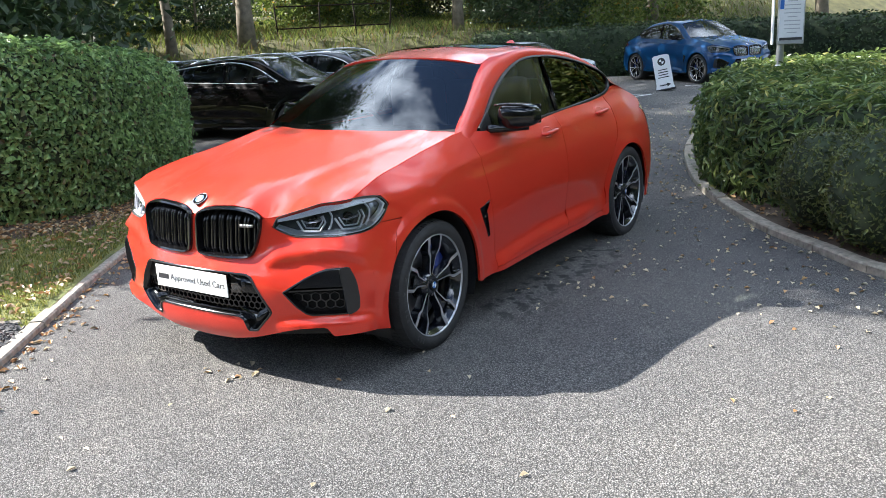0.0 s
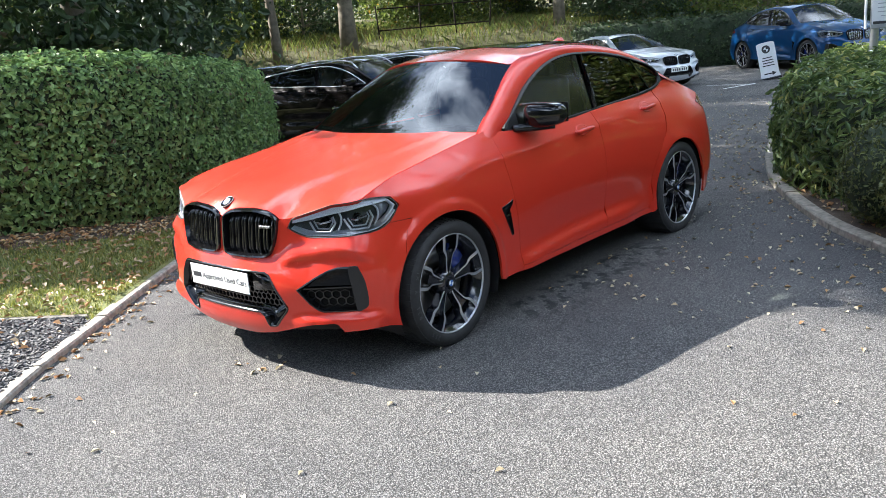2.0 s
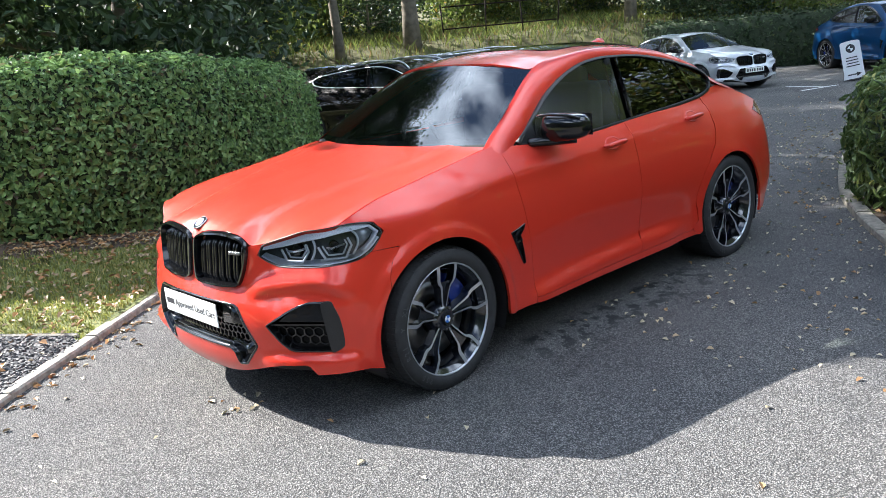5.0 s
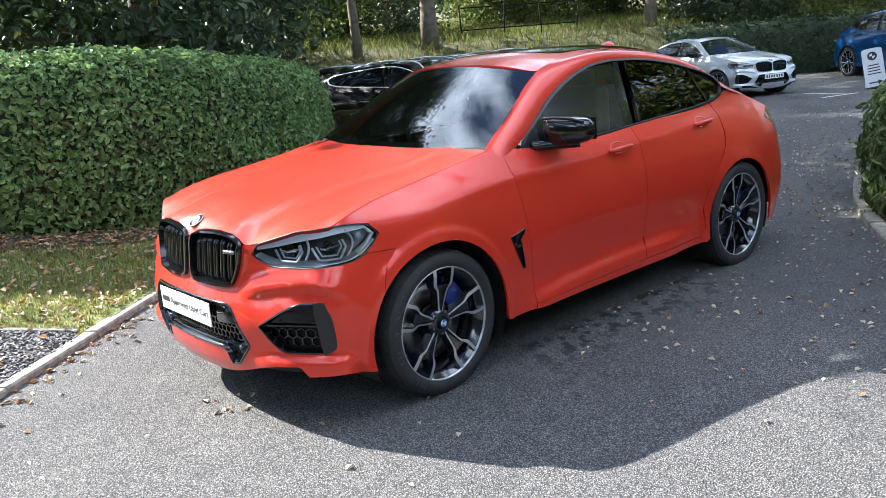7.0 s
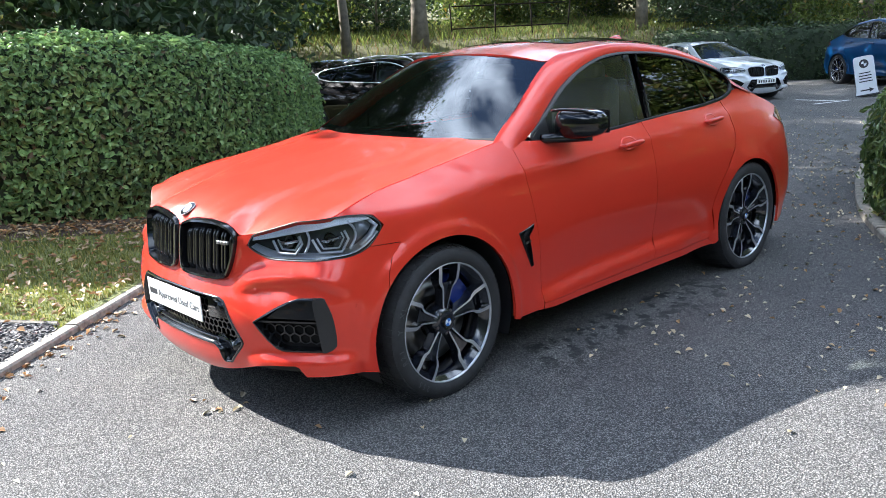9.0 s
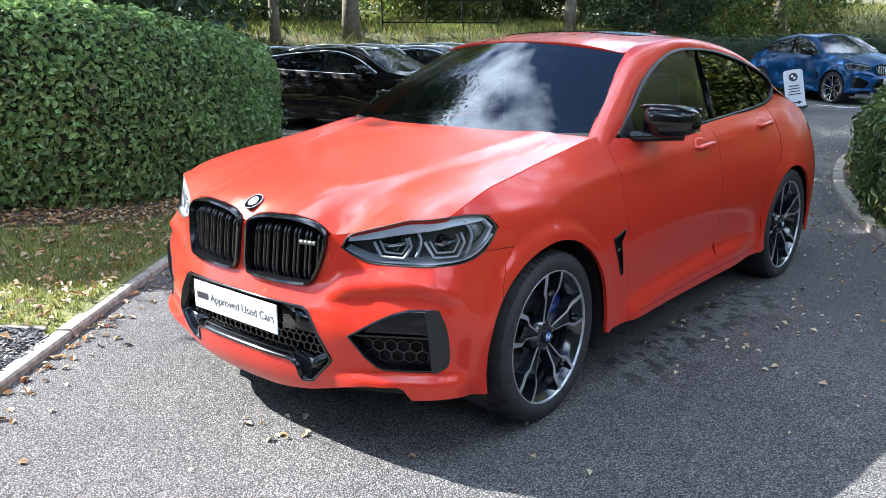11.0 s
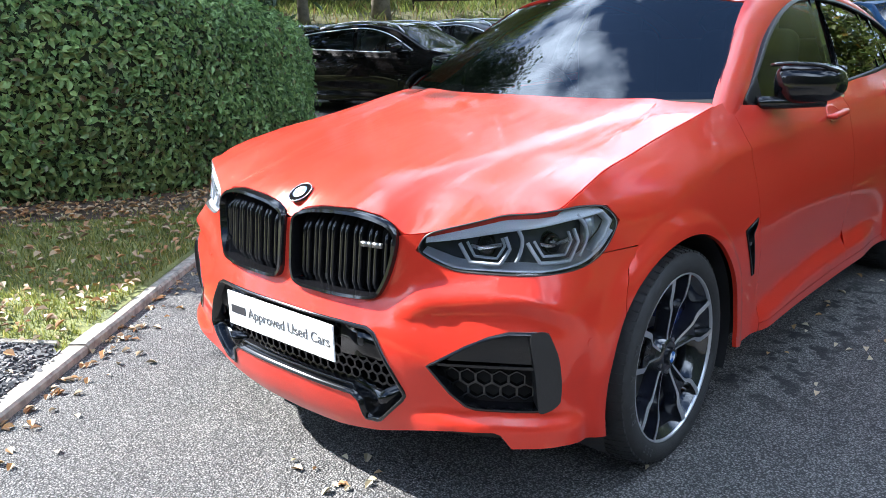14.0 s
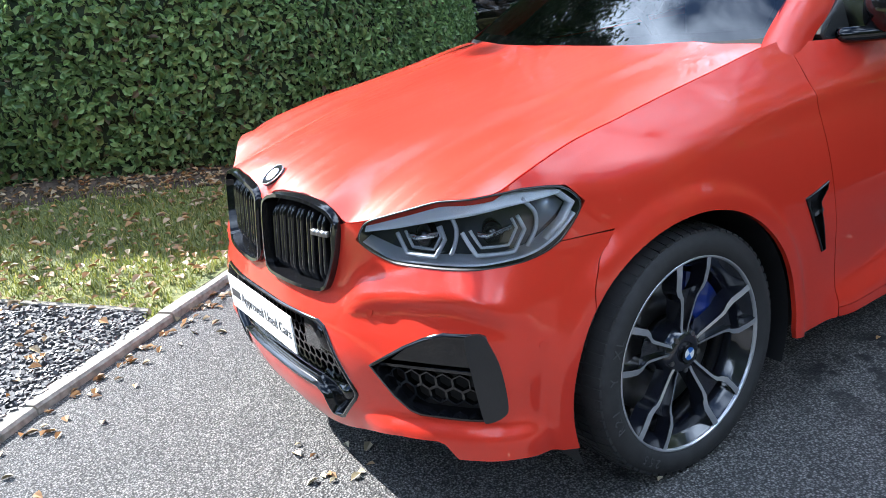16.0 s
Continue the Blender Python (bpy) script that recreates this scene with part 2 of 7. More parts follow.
def dist_path(path, x, y):
    """Distance of points to a polyline."""
    x, y = np.asarray(x, float), np.asarray(y, float)
    best = np.full(x.shape, 1e9)
    for (x1, y1), (x2, y2) in zip(path[:-1], path[1:]):
        dx, dy = x2 - x1, y2 - y1
        t = np.clip(((x - x1) * dx + (y - y1) * dy) / (dx * dx + dy * dy + 1e-12), 0, 1)
        best = np.minimum(best, np.hypot(x - x1 - t * dx, y - y1 - t * dy))
    return best


KERB_L = arc_path([(2.0, -4.9), (0.35, -3.05), (-0.47, -2.17), (-0.94, -1.69), (-1.24, -1.32), (-1.57, -0.91), (-1.85, -0.56), (-2.14, -0.2), (-2.62, 0.42), (-3.4, 1.5), (-4.5, 2.6), (-5.9, 3.7), (-7.6, 4.6), (-10, 5.0), (-13, 5.1)], 0.15)
KERB_R = arc_path([(9.0, 0.2), (6.0, 1.0), (4.2, 1.6), (2.98, 2.28), (2.47, 2.76), (1.81, 3.47), (0.93, 4.88), (0.23, 6.59), (-0.19, 8.03), (-0.38, 9.3), (-0.1, 10.6), (0.9, 11.8), (3.0, 12.8), (7.0, 13.4), (14, 13.6)], 0.15)
LEFT_BED = [tuple(p) for p in KERB_L] + [(-13, -14), (2.0, -14)]
RIGHT_BED = [tuple(p) for p in KERB_R] + [(14, 0.2)]


def ground_z(x, y):
    x, y = np.asarray(x, float), np.asarray(y, float)
    z = np.zeros(np.broadcast(x, y).shape)
    dl = dist_path(KERB_L, x, y)
    lawn_side = -0.563 * (x + 1.72) + 0.826 * (y + 0.96)
    z = np.where(inside(LEFT_BED, x, y), 0.025 + 0.025 * sstep(0.0, 0.3, lawn_side) + 0.32 * sstep(0.25, 2.3, dl) * sstep(0.1, 1.5, lawn_side), z)
    dr = dist_path(KERB_R, x, y)
    z = np.where(inside(RIGHT_BED, x, y), 0.04 + 0.06 * sstep(0.1, 0.6, dr), z)
    w = -0.89 * x + 0.46 * y
    z = z + 1.75 * sstep(17.5, 22.0, w) + 0.075 * np.clip(w - 22, 0, 30)
    q = 0.25 * x + 0.97 * y
    z = z + 0.9 * sstep(25, 34, q) + 0.05 * np.maximum(0, q - 34)
    return z


def sheet(name, xs, ys, mat, lift=0.0, keep=None):
    X, Y = np.meshgrid(xs, ys)
    Z = ground_z(X, Y) + lift
    Z = np.where(inside(LEFT_BED, X.ravel(), Y.ravel()).reshape(X.shape) | inside(RIGHT_BED, X.ravel(), Y.ravel()).reshape(X.shape), lift - 0.03, Z)
    v = np.stack([X.ravel(), Y.ravel(), Z.ravel()], 1)
    nx, ny = len(xs), len(ys)
    i, j = np.meshgrid(np.arange(nx - 1), np.arange(ny - 1))
    a = (j * nx + i).ravel()
    f = np.stack([a, a + 1, a + nx + 1, a + nx], 1)
    if keep is not None:
        c = v[f].mean(1)
        f = f[keep(c[:, 0], c[:, 1])]
    return mesh_ob(name, v.tolist(), f.tolist(), mat)


def spread(lo, hi, fine_lo, fine_hi, fine, far):
    a = np.arange(fine_lo, fine_hi + fine / 2, fine)
    left = fine_lo - np.geomspace(0.3, fine_lo - lo, far)
    right = fine_hi + np.geomspace(0.3, hi - fine_hi, far)
    return np.concatenate([left[::-1], a, right])


ground = sheet("ground", spread(-400, 400, -24, 12, 0.5, 16), spread(-300, 500, -14, 34, 0.5, 16), M_BANK, -0.03)
tagged(ground, "rough grassy ground rising to a bank behind the car park", "ground", kind="structure")


def filled(name, outline, mat, z, step, lift=0.0):
    """A flat area with a fitted edge, its inside points following the ground."""
    from mathutils.geometry import delaunay_2d_cdt
    o = np.array(outline)
    xs = np.arange(o[:, 0].min(), o[:, 0].max(), step)
    ys = np.arange(o[:, 1].min(), o[:, 1].max(), step)
    X, Y = np.meshgrid(xs, ys)
    pts = np.stack([X.ravel(), Y.ravel()], 1)
    ok = inside(outline, pts[:, 0], pts[:, 1]) & (dist_path(list(outline) + [outline[0]], pts[:, 0], pts[:, 1]) > step * 0.4)
    allp = [Vector(p) for p in outline] + [Vector(p) for p in pts[ok]]
    n = len(outline)
    vs, _, fs, *_ = delaunay_2d_cdt(allp, [], [list(range(n))], 1, 1e-5)
    v2 = np.array([(p.x, p.y) for p in vs])
    zz = (ground_z(v2[:, 0], v2[:, 1]) if z is None else np.full(len(v2), z)) + lift
    return mesh_ob(name, np.column_stack([v2, zz]).tolist(), [list(f) for f in fs], mat)


DRIVE = [(-13, 5.1), (-17.0, 4.6), (-10.8, 16.6), (-7.3, 25.6), (16, 19.6), (14, 13.6)] + [tuple(p) for p in KERB_R[::-1]][1:] + [(9.0, -9.0), (2.0, -9.0)] + [tuple(p) for p in KERB_L]
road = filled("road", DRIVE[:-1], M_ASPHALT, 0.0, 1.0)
tagged(road, "grey asphalt drive with worn chippings and fallen leaves", "drive", kind="structure")


# ---- kerbs, lawn, beds ----
def offset_path(path, d):
    p = np.array(path)
    t = np.gradient(p, axis=0)
    t /= np.linalg.norm(t, axis=1)[:, None]
    return p + np.stack([-t[:, 1], t[:, 0]], 1) * d


def kerb_run(name, path, width, side, top, piece, mat, label):
    """Edging laid as separate pieces with narrow joints along a path."""
    root = tagged(new(name), label, "kerb", kind="structure")
    s = np.concatenate([[0], np.cumsum(np.linalg.norm(np.diff(path, axis=0), axis=1))])
    n = int(s[-1] / piece)
    rng = random.Random(4)
    out = offset_path(path, width * side)
    for i in range(n):
        a, b = i * piece + 0.004, (i + 1) * piece - 0.004
        q = np.linspace(a, b, 4)
        P = np.stack([np.interp(q, s, path[:, k]) for k in (0, 1)], 1)
        Q = np.stack([np.interp(q, s, out[:, k]) for k in (0, 1)], 1)
        dz = rng.uniform(-0.006, 0.006)
        zt = top + dz
        v, f = [], []
        c = 0.012
        for k in range(4):
            d = (Q[k] - P[k]) / width
            for w, z in ((0, -0.08), (0, zt - c), (c, zt), (width - c, zt), (width, zt - c), (width, -0.08)):
                v.append((*(P[k] + d * w), z))
        for k in range(3):
            for j in range(5):
                quad = (k * 6 + j, k * 6 + j + 1, k * 6 + j + 7, k * 6 + j + 6)
                f.append(quad if side < 0 else quad[::-1])
        f.append((0, 5, 4, 3, 2, 1) if side > 0 else (0, 1, 2, 3, 4, 5))
        f.append((18, 19, 20, 21, 22, 23) if side > 0 else (23, 22, 21, 20, 19, 18))
        mesh_ob("kerbstone", v, f, mat, root, smooth=False)
    return root


bed_out = [(-13, 5.1), (-15, 5.0), (-15, -14), (2.0, -14)] + [tuple(p) for p in offset_path(KERB_L, 0.06)]
lawn = filled("lawn", bed_out[:-1], M_LAWN, None, 0.22)
tagged(lawn, "short lawn with fallen autumn leaves, rising to the hedge", "lawn", kind="structure")
GRAVEL = [(-1.74, -0.97), (-2.3, -1.355), (-3.8, -2.38), (-5.2, -3.33), (-4.6, -5.0), (0.9, -4.9)] + [tuple(p) for p in offset_path(KERB_L, 0.07) if -3.9 < p[1] < -1.0]
gravel = filled("gravel_bed", GRAVEL, M_GRAVEL, None, 0.2, 0.008)
edge_l = arc_path([(-1.72, -0.965), (-2.3, -1.355), (-3.8, -2.38), (-5.2, -3.33)], 0.2)
kerb_run("edging_strip", edge_l, 0.022, -1, 0.062, 1.2, M_KERB, "thin pale edging strip between lawn and slate")
tagged(gravel, "bed of dark slate chippings beside the kerb", "gravel", kind="structure")
bed_r = [tuple(p) for p in offset_path(KERB_R, -0.05)] + [(14, 0.2)]
soil = filled("planting_bed", bed_r, M_SOIL, None, 0.4)
tagged(soil, "dark soil bed littered with brown leaves under the hedge", "soil", kind="structure")
kerb_run("kerb", KERB_L, 0.10, 1, 0.042, 0.9, M_KERB, "low weathered concrete edging along the lawn")
kerb_run("kerb", KERB_R, 0.12, -1, 0.065, 0.6, M_KERBDARK, "curved stained concrete kerb round the planted bed")


# ---- leaves ----
def leaf_cloud(name, pts, nrm, size, mat, parent=None, tilt=0.7, aspect=0.55, seed=1, bend=0.25, up=0.0):
    """One mesh of small folded leaves: a point and a rough normal for each."""
    rng = np.random.default_rng(seed)
    n = len(pts)
    d = nrm + rng.normal(0, tilt, (n, 3))
    d[:, 2] += up
    d /= np.linalg.norm(d, axis=1)[:, None] + 1e-9
    a = np.cross(d, rng.normal(0, 1, (n, 3)))
    a /= np.linalg.norm(a, axis=1)[:, None] + 1e-9
    b = np.cross(d, a)
    L = size * rng.uniform(0.6, 1.35, n)[:, None]
    W = L * aspect
    fold = d * W * bend
    base = pts - a * L * 0.5
    tip = pts + a * L * 0.5 - d * L * 0.15
    l1, r1 = pts - a * L * 0.08 + b * W * 0.5 + fold, pts - a * L * 0.08 - b * W * 0.5 + fold
    mid_l, mid_r = pts + a * L * 0.24 + b * W * 0.36 + fold * 0.5, pts + a * L * 0.24 - b * W * 0.36 + fold * 0.5
    v = np.stack([base, l1, mid_l, tip, mid_r, r1], 1).reshape(-1, 3)
    i = np.arange(n) * 6
    f = np.concatenate([np.stack([i, i + 3, i + 2, i + 1], 1), np.stack([i, i + 5, i + 4, i + 3], 1)])
    return mesh_ob(name, v.tolist(), f.tolist(), mat, parent, smooth=False)


def on_surface(v, f, count, seed):
    """Random points and normals on triangles, by area."""
    rng = np.random.default_rng(seed)
    v, f = np.asarray(v, float), np.asarray(f, int)
    a, b, c = v[f[:, 0]], v[f[:, 1]], v[f[:, 2]]
    nn = np.cross(b - a, c - a)
    ar = np.linalg.norm(nn, axis=1)
    k = rng.choice(len(f), count, p=ar / ar.sum())
    r1, r2 = np.sqrt(rng.random(count))[:, None], rng.random(count)[:, None]
    return (1 - r1) * a[k] + r1 * (1 - r2) * b[k] + r1 * r2 * c[k], nn[k] / (ar[k][:, None] + 1e-12)


def hedge_body(front, depth, z_top, seed, wob=0.06, undercut=0.12, round_top=0.3, cols=None):
    """A clipped hedge: a section swept along its front line. Returns verts and triangles."""
    P = np.asarray(front, float)
    t = np.gradient(P, axis=0)
    t /= np.linalg.norm(t, axis=1)[:, None]
    nrm = np.stack([-t[:, 1], t[:, 0]], 1)
    v, rows = [], []
    for i, (p, n) in enumerate(zip(P, nrm)):
        zt = z_top(i / (len(P) - 1)) if callable(z_top) else z_top
        g = float(ground_z(p[0], p[1]))
        H = zt - g
        sec = [(undercut, 0.0), (undercut * 0.5, 0.12 * H), (0.0, 0.35 * H), (0.02, 0.6 * H), (0.05, 0.8 * H), (0.05 + round_top * 0.35, 0.94 * H), (0.05 + round_top, H)]
        sec += [(depth * 0.6, H + 0.02), (depth - round_top, H), (depth - 0.05, 0.9 * H), (depth, 0.5 * H), (depth - undercut, 0.0)]
        row = []
        for w, z in sec:
            q = np.array([p[0] + n[0] * w, p[1] + n[1] * w, g + z])
            o = noise.noise_vector(Vector(q * 1.4) + Vector((seed, 0, 0)))
            o2 = noise.noise_vector(Vector(q * 4.0) + Vector((0, seed, 0)))
            q += wob * np.array(o) + wob * 0.4 * np.array(o2)
            q[2] = max(q[2], g - 0.02)
            row.append(len(v))
            v.append(q)
        rows.append(row)
    f = []
    for r0, r1 in zip(rows[:-1], rows[1:]):
        for j in range(len(r0) - 1):
            f += [(r0[j], r0[j + 1], r1[j + 1]), (r0[j], r1[j + 1], r1[j])]
    for r, flip in ((rows[0], False), (rows[-1], True)):
        c = len(v)
        v.append(np.mean([v[k] for k in r], axis=0))
        for j in range(len(r) - 1):
            f.append((c, r[j + 1], r[j]) if flip else (c, r[j], r[j + 1]))
    v = np.array(v)
    f = np.array(f)
    # point the faces outwards
    m = v[f].mean(1)
    nn = np.cross(v[f[:, 1]] - v[f[:, 0]], v[f[:, 2]] - v[f[:, 0]])
    mid = np.stack([P[:, 0] + nrm[:, 0] * depth / 2, P[:, 1] + nrm[:, 1] * depth / 2], 1)
    near = mid[np.argmin(((m[:, None, :2] - mid[None]) ** 2).sum(2), axis=1)]
    out = np.column_stack([m[:, :2] - near, m[:, 2] - 0.8])
    sgn = (nn * out).sum(1) < 0
    f[sgn] = f[sgn][:, ::-1]
    return v, f


def make_hedge(name, front, depth, z_top, count, size, mat, label, seed, aspect=0.55, jitter=0.05, **kw):
    v, f = hedge_body(front, depth, z_top, seed, **kw)
    root = tagged(new(name), label, "hedge", kind="stuff")
    inner = v.copy()
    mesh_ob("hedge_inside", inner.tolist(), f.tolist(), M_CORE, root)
    p, n = on_surface(v, f, count, seed)
    rng = np.random.default_rng(seed + 5)
    p = p + n * rng.normal(0.015, jitter, count)[:, None] + rng.normal(0, 0.012, (count, 3))
    ob = leaf_cloud("hedge_leaves", p, n, size, mat, root, seed=seed, aspect=aspect, tilt=0.55, up=0.25)
    tagged(ob, kind="stuff")
    return root


LEFT_HEDGE = arc_path([(-6.9, -3.1), (-4.9, -1.75), (-4.12, -0.9), (-3.98, 0.0), (-4.05, 1.0), (-4.45, 1.9), (-4.95, 2.8), (-5.6, 3.6), (-6.35, 4.35)], 0.15)
hz = pl([(0, 1.75), (0.25, 1.86), (0.5, 1.84), (0.7, 1.72), (0.88, 1.6), (1, 1.42)])
make_hedge("hedge", LEFT_HEDGE, 1.3, hz, 80000, 0.062, M_HEDGE, "tall clipped beech hedge with dense green leaves", 11, aspect=0.62, jitter=0.034)
foot = [offset_path(LEFT_HEDGE, d) for d in (0.30, 0.0, -0.16, -0.34)]
V = [(p[0], p[1], float(ground_z(p[0], p[1])) + (0.012 if k < 3 else -0.004)) for k, row in enumerate(foot) for p in row]
n = len(LEFT_HEDGE)
F = [[k * n + i, k * n + i + 1, (k + 1) * n + i + 1, (k + 1) * n + i] for k in range(3) for i in range(n - 1)]
tagged(mesh_ob("planting_strip", V, [t[::-1] for t in F], M_SOIL), "strip of bare dark soil under the clipped hedge", "soil", kind="structure")
RIGHT_HEDGE = arc_path([(0.4, 11.3), (0.05, 9.9), (0.08, 8.7), (0.36, 7.0), (0.74, 5.65), (1.22, 4.60), (1.95, 3.95), (3.0, 3.5), (4.3, 3.1), (6.5, 2.7)], 0.15)
make_hedge("hedge", RIGHT_HEDGE, 2.6, 0.96, 46000, 0.108, M_LAUREL, "low broad laurel hedge in full leaf, sunlit on top", 23, aspect=0.30, jitter=0.05, round_top=0.14, undercut=0.06)


# ---- red coupe SUV: materials ----
def paint_mat(name, col, beads=True, metal=0.25):
    m, n, l, p = node_mat(name)
    v = mapped(n, l)
    fl = noise_tex(n, l, v, 900.0, 2)
    l.new(mixed(n, l, 1.0, col, ramp(n, l, fl, [(0.3, (0.88, 0.86, 0.86)), (0.7, (1.12, 1.14, 1.14))]), "MULTIPLY"), p.inputs["Base Color"])
    p.inputs["Metallic"].default_value = metal
    p.inputs["Roughness"].default_value = 0.36
    p.inputs["Coat Weight"].default_value = 1.0
    p.inputs["Coat Roughness"].default_value = 0.025
    p.inputs["Coat IOR"].default_value = 1.48
    p.inputs["Specular IOR Level"].default_value = 0.12
    if beads:
        run = noise_tex(n, l, mapped(n, l, (26, 1.6, 1.6)), 1.0, 4)
        vor = n.new("ShaderNodeTexVoronoi")
        vor.inputs["Scale"].default_value = 150.0
        l.new(v, vor.inputs["Vector"])
        spot = ramp(n, l, vor.outputs["Distance"], [(0.0, (1, 1, 1)), (0.16, (0.75, 0.75, 0.75)), (0.27, (0, 0, 0))])
        patch = ramp(n, l, noise_tex(n, l, v, 5.0, 4), [(0.45, (0, 0, 0)), (0.57, (1, 1, 1))])
        g = n.new("ShaderNodeNewGeometry")
        sp = n.new("ShaderNodeSeparateXYZ")
        l.new(g.outputs["True Normal"], sp.inputs[0])
        upf = ramp(n, l, sp.outputs["Z"], [(0.08, (0, 0, 0)), (0.45, (1, 1, 1))])
        film = ramp(n, l, run, [(0.42, (0.015, 0.015, 0.015)), (0.54, (0.26, 0.26, 0.26)), (0.64, (0.03, 0.03, 0.03))])
        l.new(mixed(n, l, upf, (0.012, 0.012, 0.012), film), p.inputs["Coat Roughness"])
        h = mixed(n, l, 1.0, mixed(n, l, 1.0, spot, patch, "MULTIPLY"), upf, "MULTIPLY")
        b = n.new("ShaderNodeBump")
        b.inputs["Strength"].default_value = 0.6
        b.inputs["Distance"].default_value = 0.002
        l.new(h, b.inputs["Height"])
        l.new(b.outputs["Normal"], p.inputs["Coat Normal"])
    return m


def glass_mat(name, tint, gloss_ior=1.5, beads=False, mist=0.01):
    m, n, l, p = node_mat(name)
    n.remove(p)
    t = n.new("ShaderNodeBsdfTransparent")
    t.inputs["Color"].default_value = (*tint, 1)
    g = n.new("ShaderNodeBsdfGlossy")
    g.inputs["Roughness"].default_value = mist
    fr = n.new("ShaderNodeFresnel")
    fr.inputs["IOR"].default_value = gloss_ior
    mx = n.new("ShaderNodeMixShader")
    l.new(fr.outputs["Fac"], mx.inputs["Fac"])
    l.new(t.outputs["BSDF"], mx.inputs[1])
    l.new(g.outputs["BSDF"], mx.inputs[2])
    l.new(mx.outputs["Shader"], n["Material Output"].inputs["Surface"])
    if beads:
        v = mapped(n, l)
        vor = n.new("ShaderNodeTexVoronoi")
        vor.inputs["Scale"].default_value = 70.0
        l.new(v, vor.inputs["Vector"])
        spot = ramp(n, l, vor.outputs["Distance"], [(0.0, (1, 1, 1)), (0.2, (0, 0, 0))])
        patch = ramp(n, l, noise_tex(n, l, v, 3.0, 3), [(0.54, (0, 0, 0)), (0.64, (1, 1, 1))])
        b = n.new("ShaderNodeBump")
        b.inputs["Strength"].default_value = 0.5
        b.inputs["Distance"].default_value = 0.002
        l.new(mixed(n, l, 1.0, spot, patch, "MULTIPLY"), b.inputs["Height"])
        l.new(b.outputs["Normal"], g.inputs["Normal"])
    return m


M_RED = paint_mat("red_paint", (0.66, 0.039, 0.020))
M_GLOSSBLACK = simple("gloss_black", (0.006, 0.006, 0.007), 0.12, vary=0.1, coat=0.9, spec=0.12)
M_SATINBLACK = simple("satin_black_plastic", (0.016, 0.016, 0.017), 0.42, vary=0.15, bump=0.1)
M_DARKCAVE = simple("dark_inside", (0.006, 0.006, 0.006), 0.8)
M_GLASS = glass_mat("windscreen_glass", (0.19, 0.23, 0.23), 2.1, True)
M_TINT = glass_mat("tinted_glass", (0.16, 0.18, 0.17), 1.75)
M_LAMPGLASS = glass_mat("lamp_glass", (0.95, 0.96, 0.98), 1.7)
M_CHROME = simple("bright_metal", (0.75, 0.76, 0.78), 0.16, 1.0, vary=0.03)
M_MACHINED = simple("machined_alloy", (0.56, 0.57, 0.60), 0.34, 0.75, vary=0.06, scale=30)
M_RIMBLACK = simple("black_alloy", (0.010, 0.011, 0.016), 0.16, 0.0, vary=0.1, coat=1.0)
M_RUBBER = simple("tyre_rubber", (0.022, 0.022, 0.023), 0.72, vary=0.3, scale=20, bump=0.15)
M_LETTER = simple("raised_rubber_lettering", (0.050, 0.050, 0.052), 0.6, vary=0.1)
M_DISC = simple("brake_steel", (0.30, 0.29, 0.28), 0.35, 1.0, vary=0.15, scale=20)
M_BLUE = simple("blue_caliper", (0.012, 0.03, 0.20), 0.25, vary=0.1, coat=1.0)
M_PLATE = simple("white_plate", (0.80, 0.80, 0.77), 0.35, vary=0.02)
M_INK = simple("dark_print", (0.03, 0.03, 0.035), 0.5)
M_LAMPGREY = simple("lamp_housing", (0.55, 0.6, 0.68), 0.25, 0.7, vary=0.2)
M_DRL = simple("frosted_guide_and_sheen", (0.80, 0.84, 0.90), 0.2, 0.0, vary=0.05)
M_BADGE_BLUE = simple("badge_blue", (0.02, 0.12, 0.42), 0.4, coat=0.2)
M_BADGE_WHITE = simple("badge_white", (0.70, 0.71, 0.73), 0.45, coat=0.1)
M_TAILRED = simple("tail_lamp_red", (0.12, 0.006, 0.006), 0.15, coat=1.0)
M_LEATHER = simple("dark_leather", (0.03, 0.028, 0.027), 0.55, vary=0.2, bump=0.2)

# ---- red coupe SUV: body shape ----
PLAN = arc_path([(0, -0.905), (0.16, -0.902), (0.30, -0.888), (0.45, -0.852), (0.58, -0.80), (0.72, -0.725), (0.835, -0.628), (0.898, -0.48), (0.932, -0.27),
                 (0.950, 0.0), (0.947, 0.4), (0.940, 0.9), (0.936, 1.5), (0.940, 2.1), (0.952, 2.86), (0.945, 3.2), (0.90, 3.52), (0.80, 3.70), (0.55, 3.80), (0.28, 3.835), (0, 3.845)], 0.004)
PS = np.concatenate([[0], np.cumsum(np.linalg.norm(np.diff(PLAN, axis=0), axis=1))])
_t = np.gradient(PLAN, axis=0)
for _k in range(3):
    _t = np.apply_along_axis(lambda a: np.convolve(np.pad(a, 12, mode="edge"), np.ones(25) / 25, "valid"), 0, _t)
_t[0], _t[-1] = (1, 0), (-1, 0)
_t /= np.linalg.norm(_t, axis=1)[:, None]
PN = np.stack([_t[:, 1], -_t[:, 0]], 1)


def s_pt(x, y):
    """Where along the car's outline in plan the point lies nearest."""
    return float(PS[np.argmin((PLAN[:, 0] - x) ** 2 + (PLAN[:, 1] - y) ** 2)])


def sx(x):
    k = PLAN[:, 1] < -0.6
    return float(np.interp(x, PLAN[k][:, 0], PS[k]))


def sy(y):
    return float(np.interp(y, PLAN[:, 1], PS))


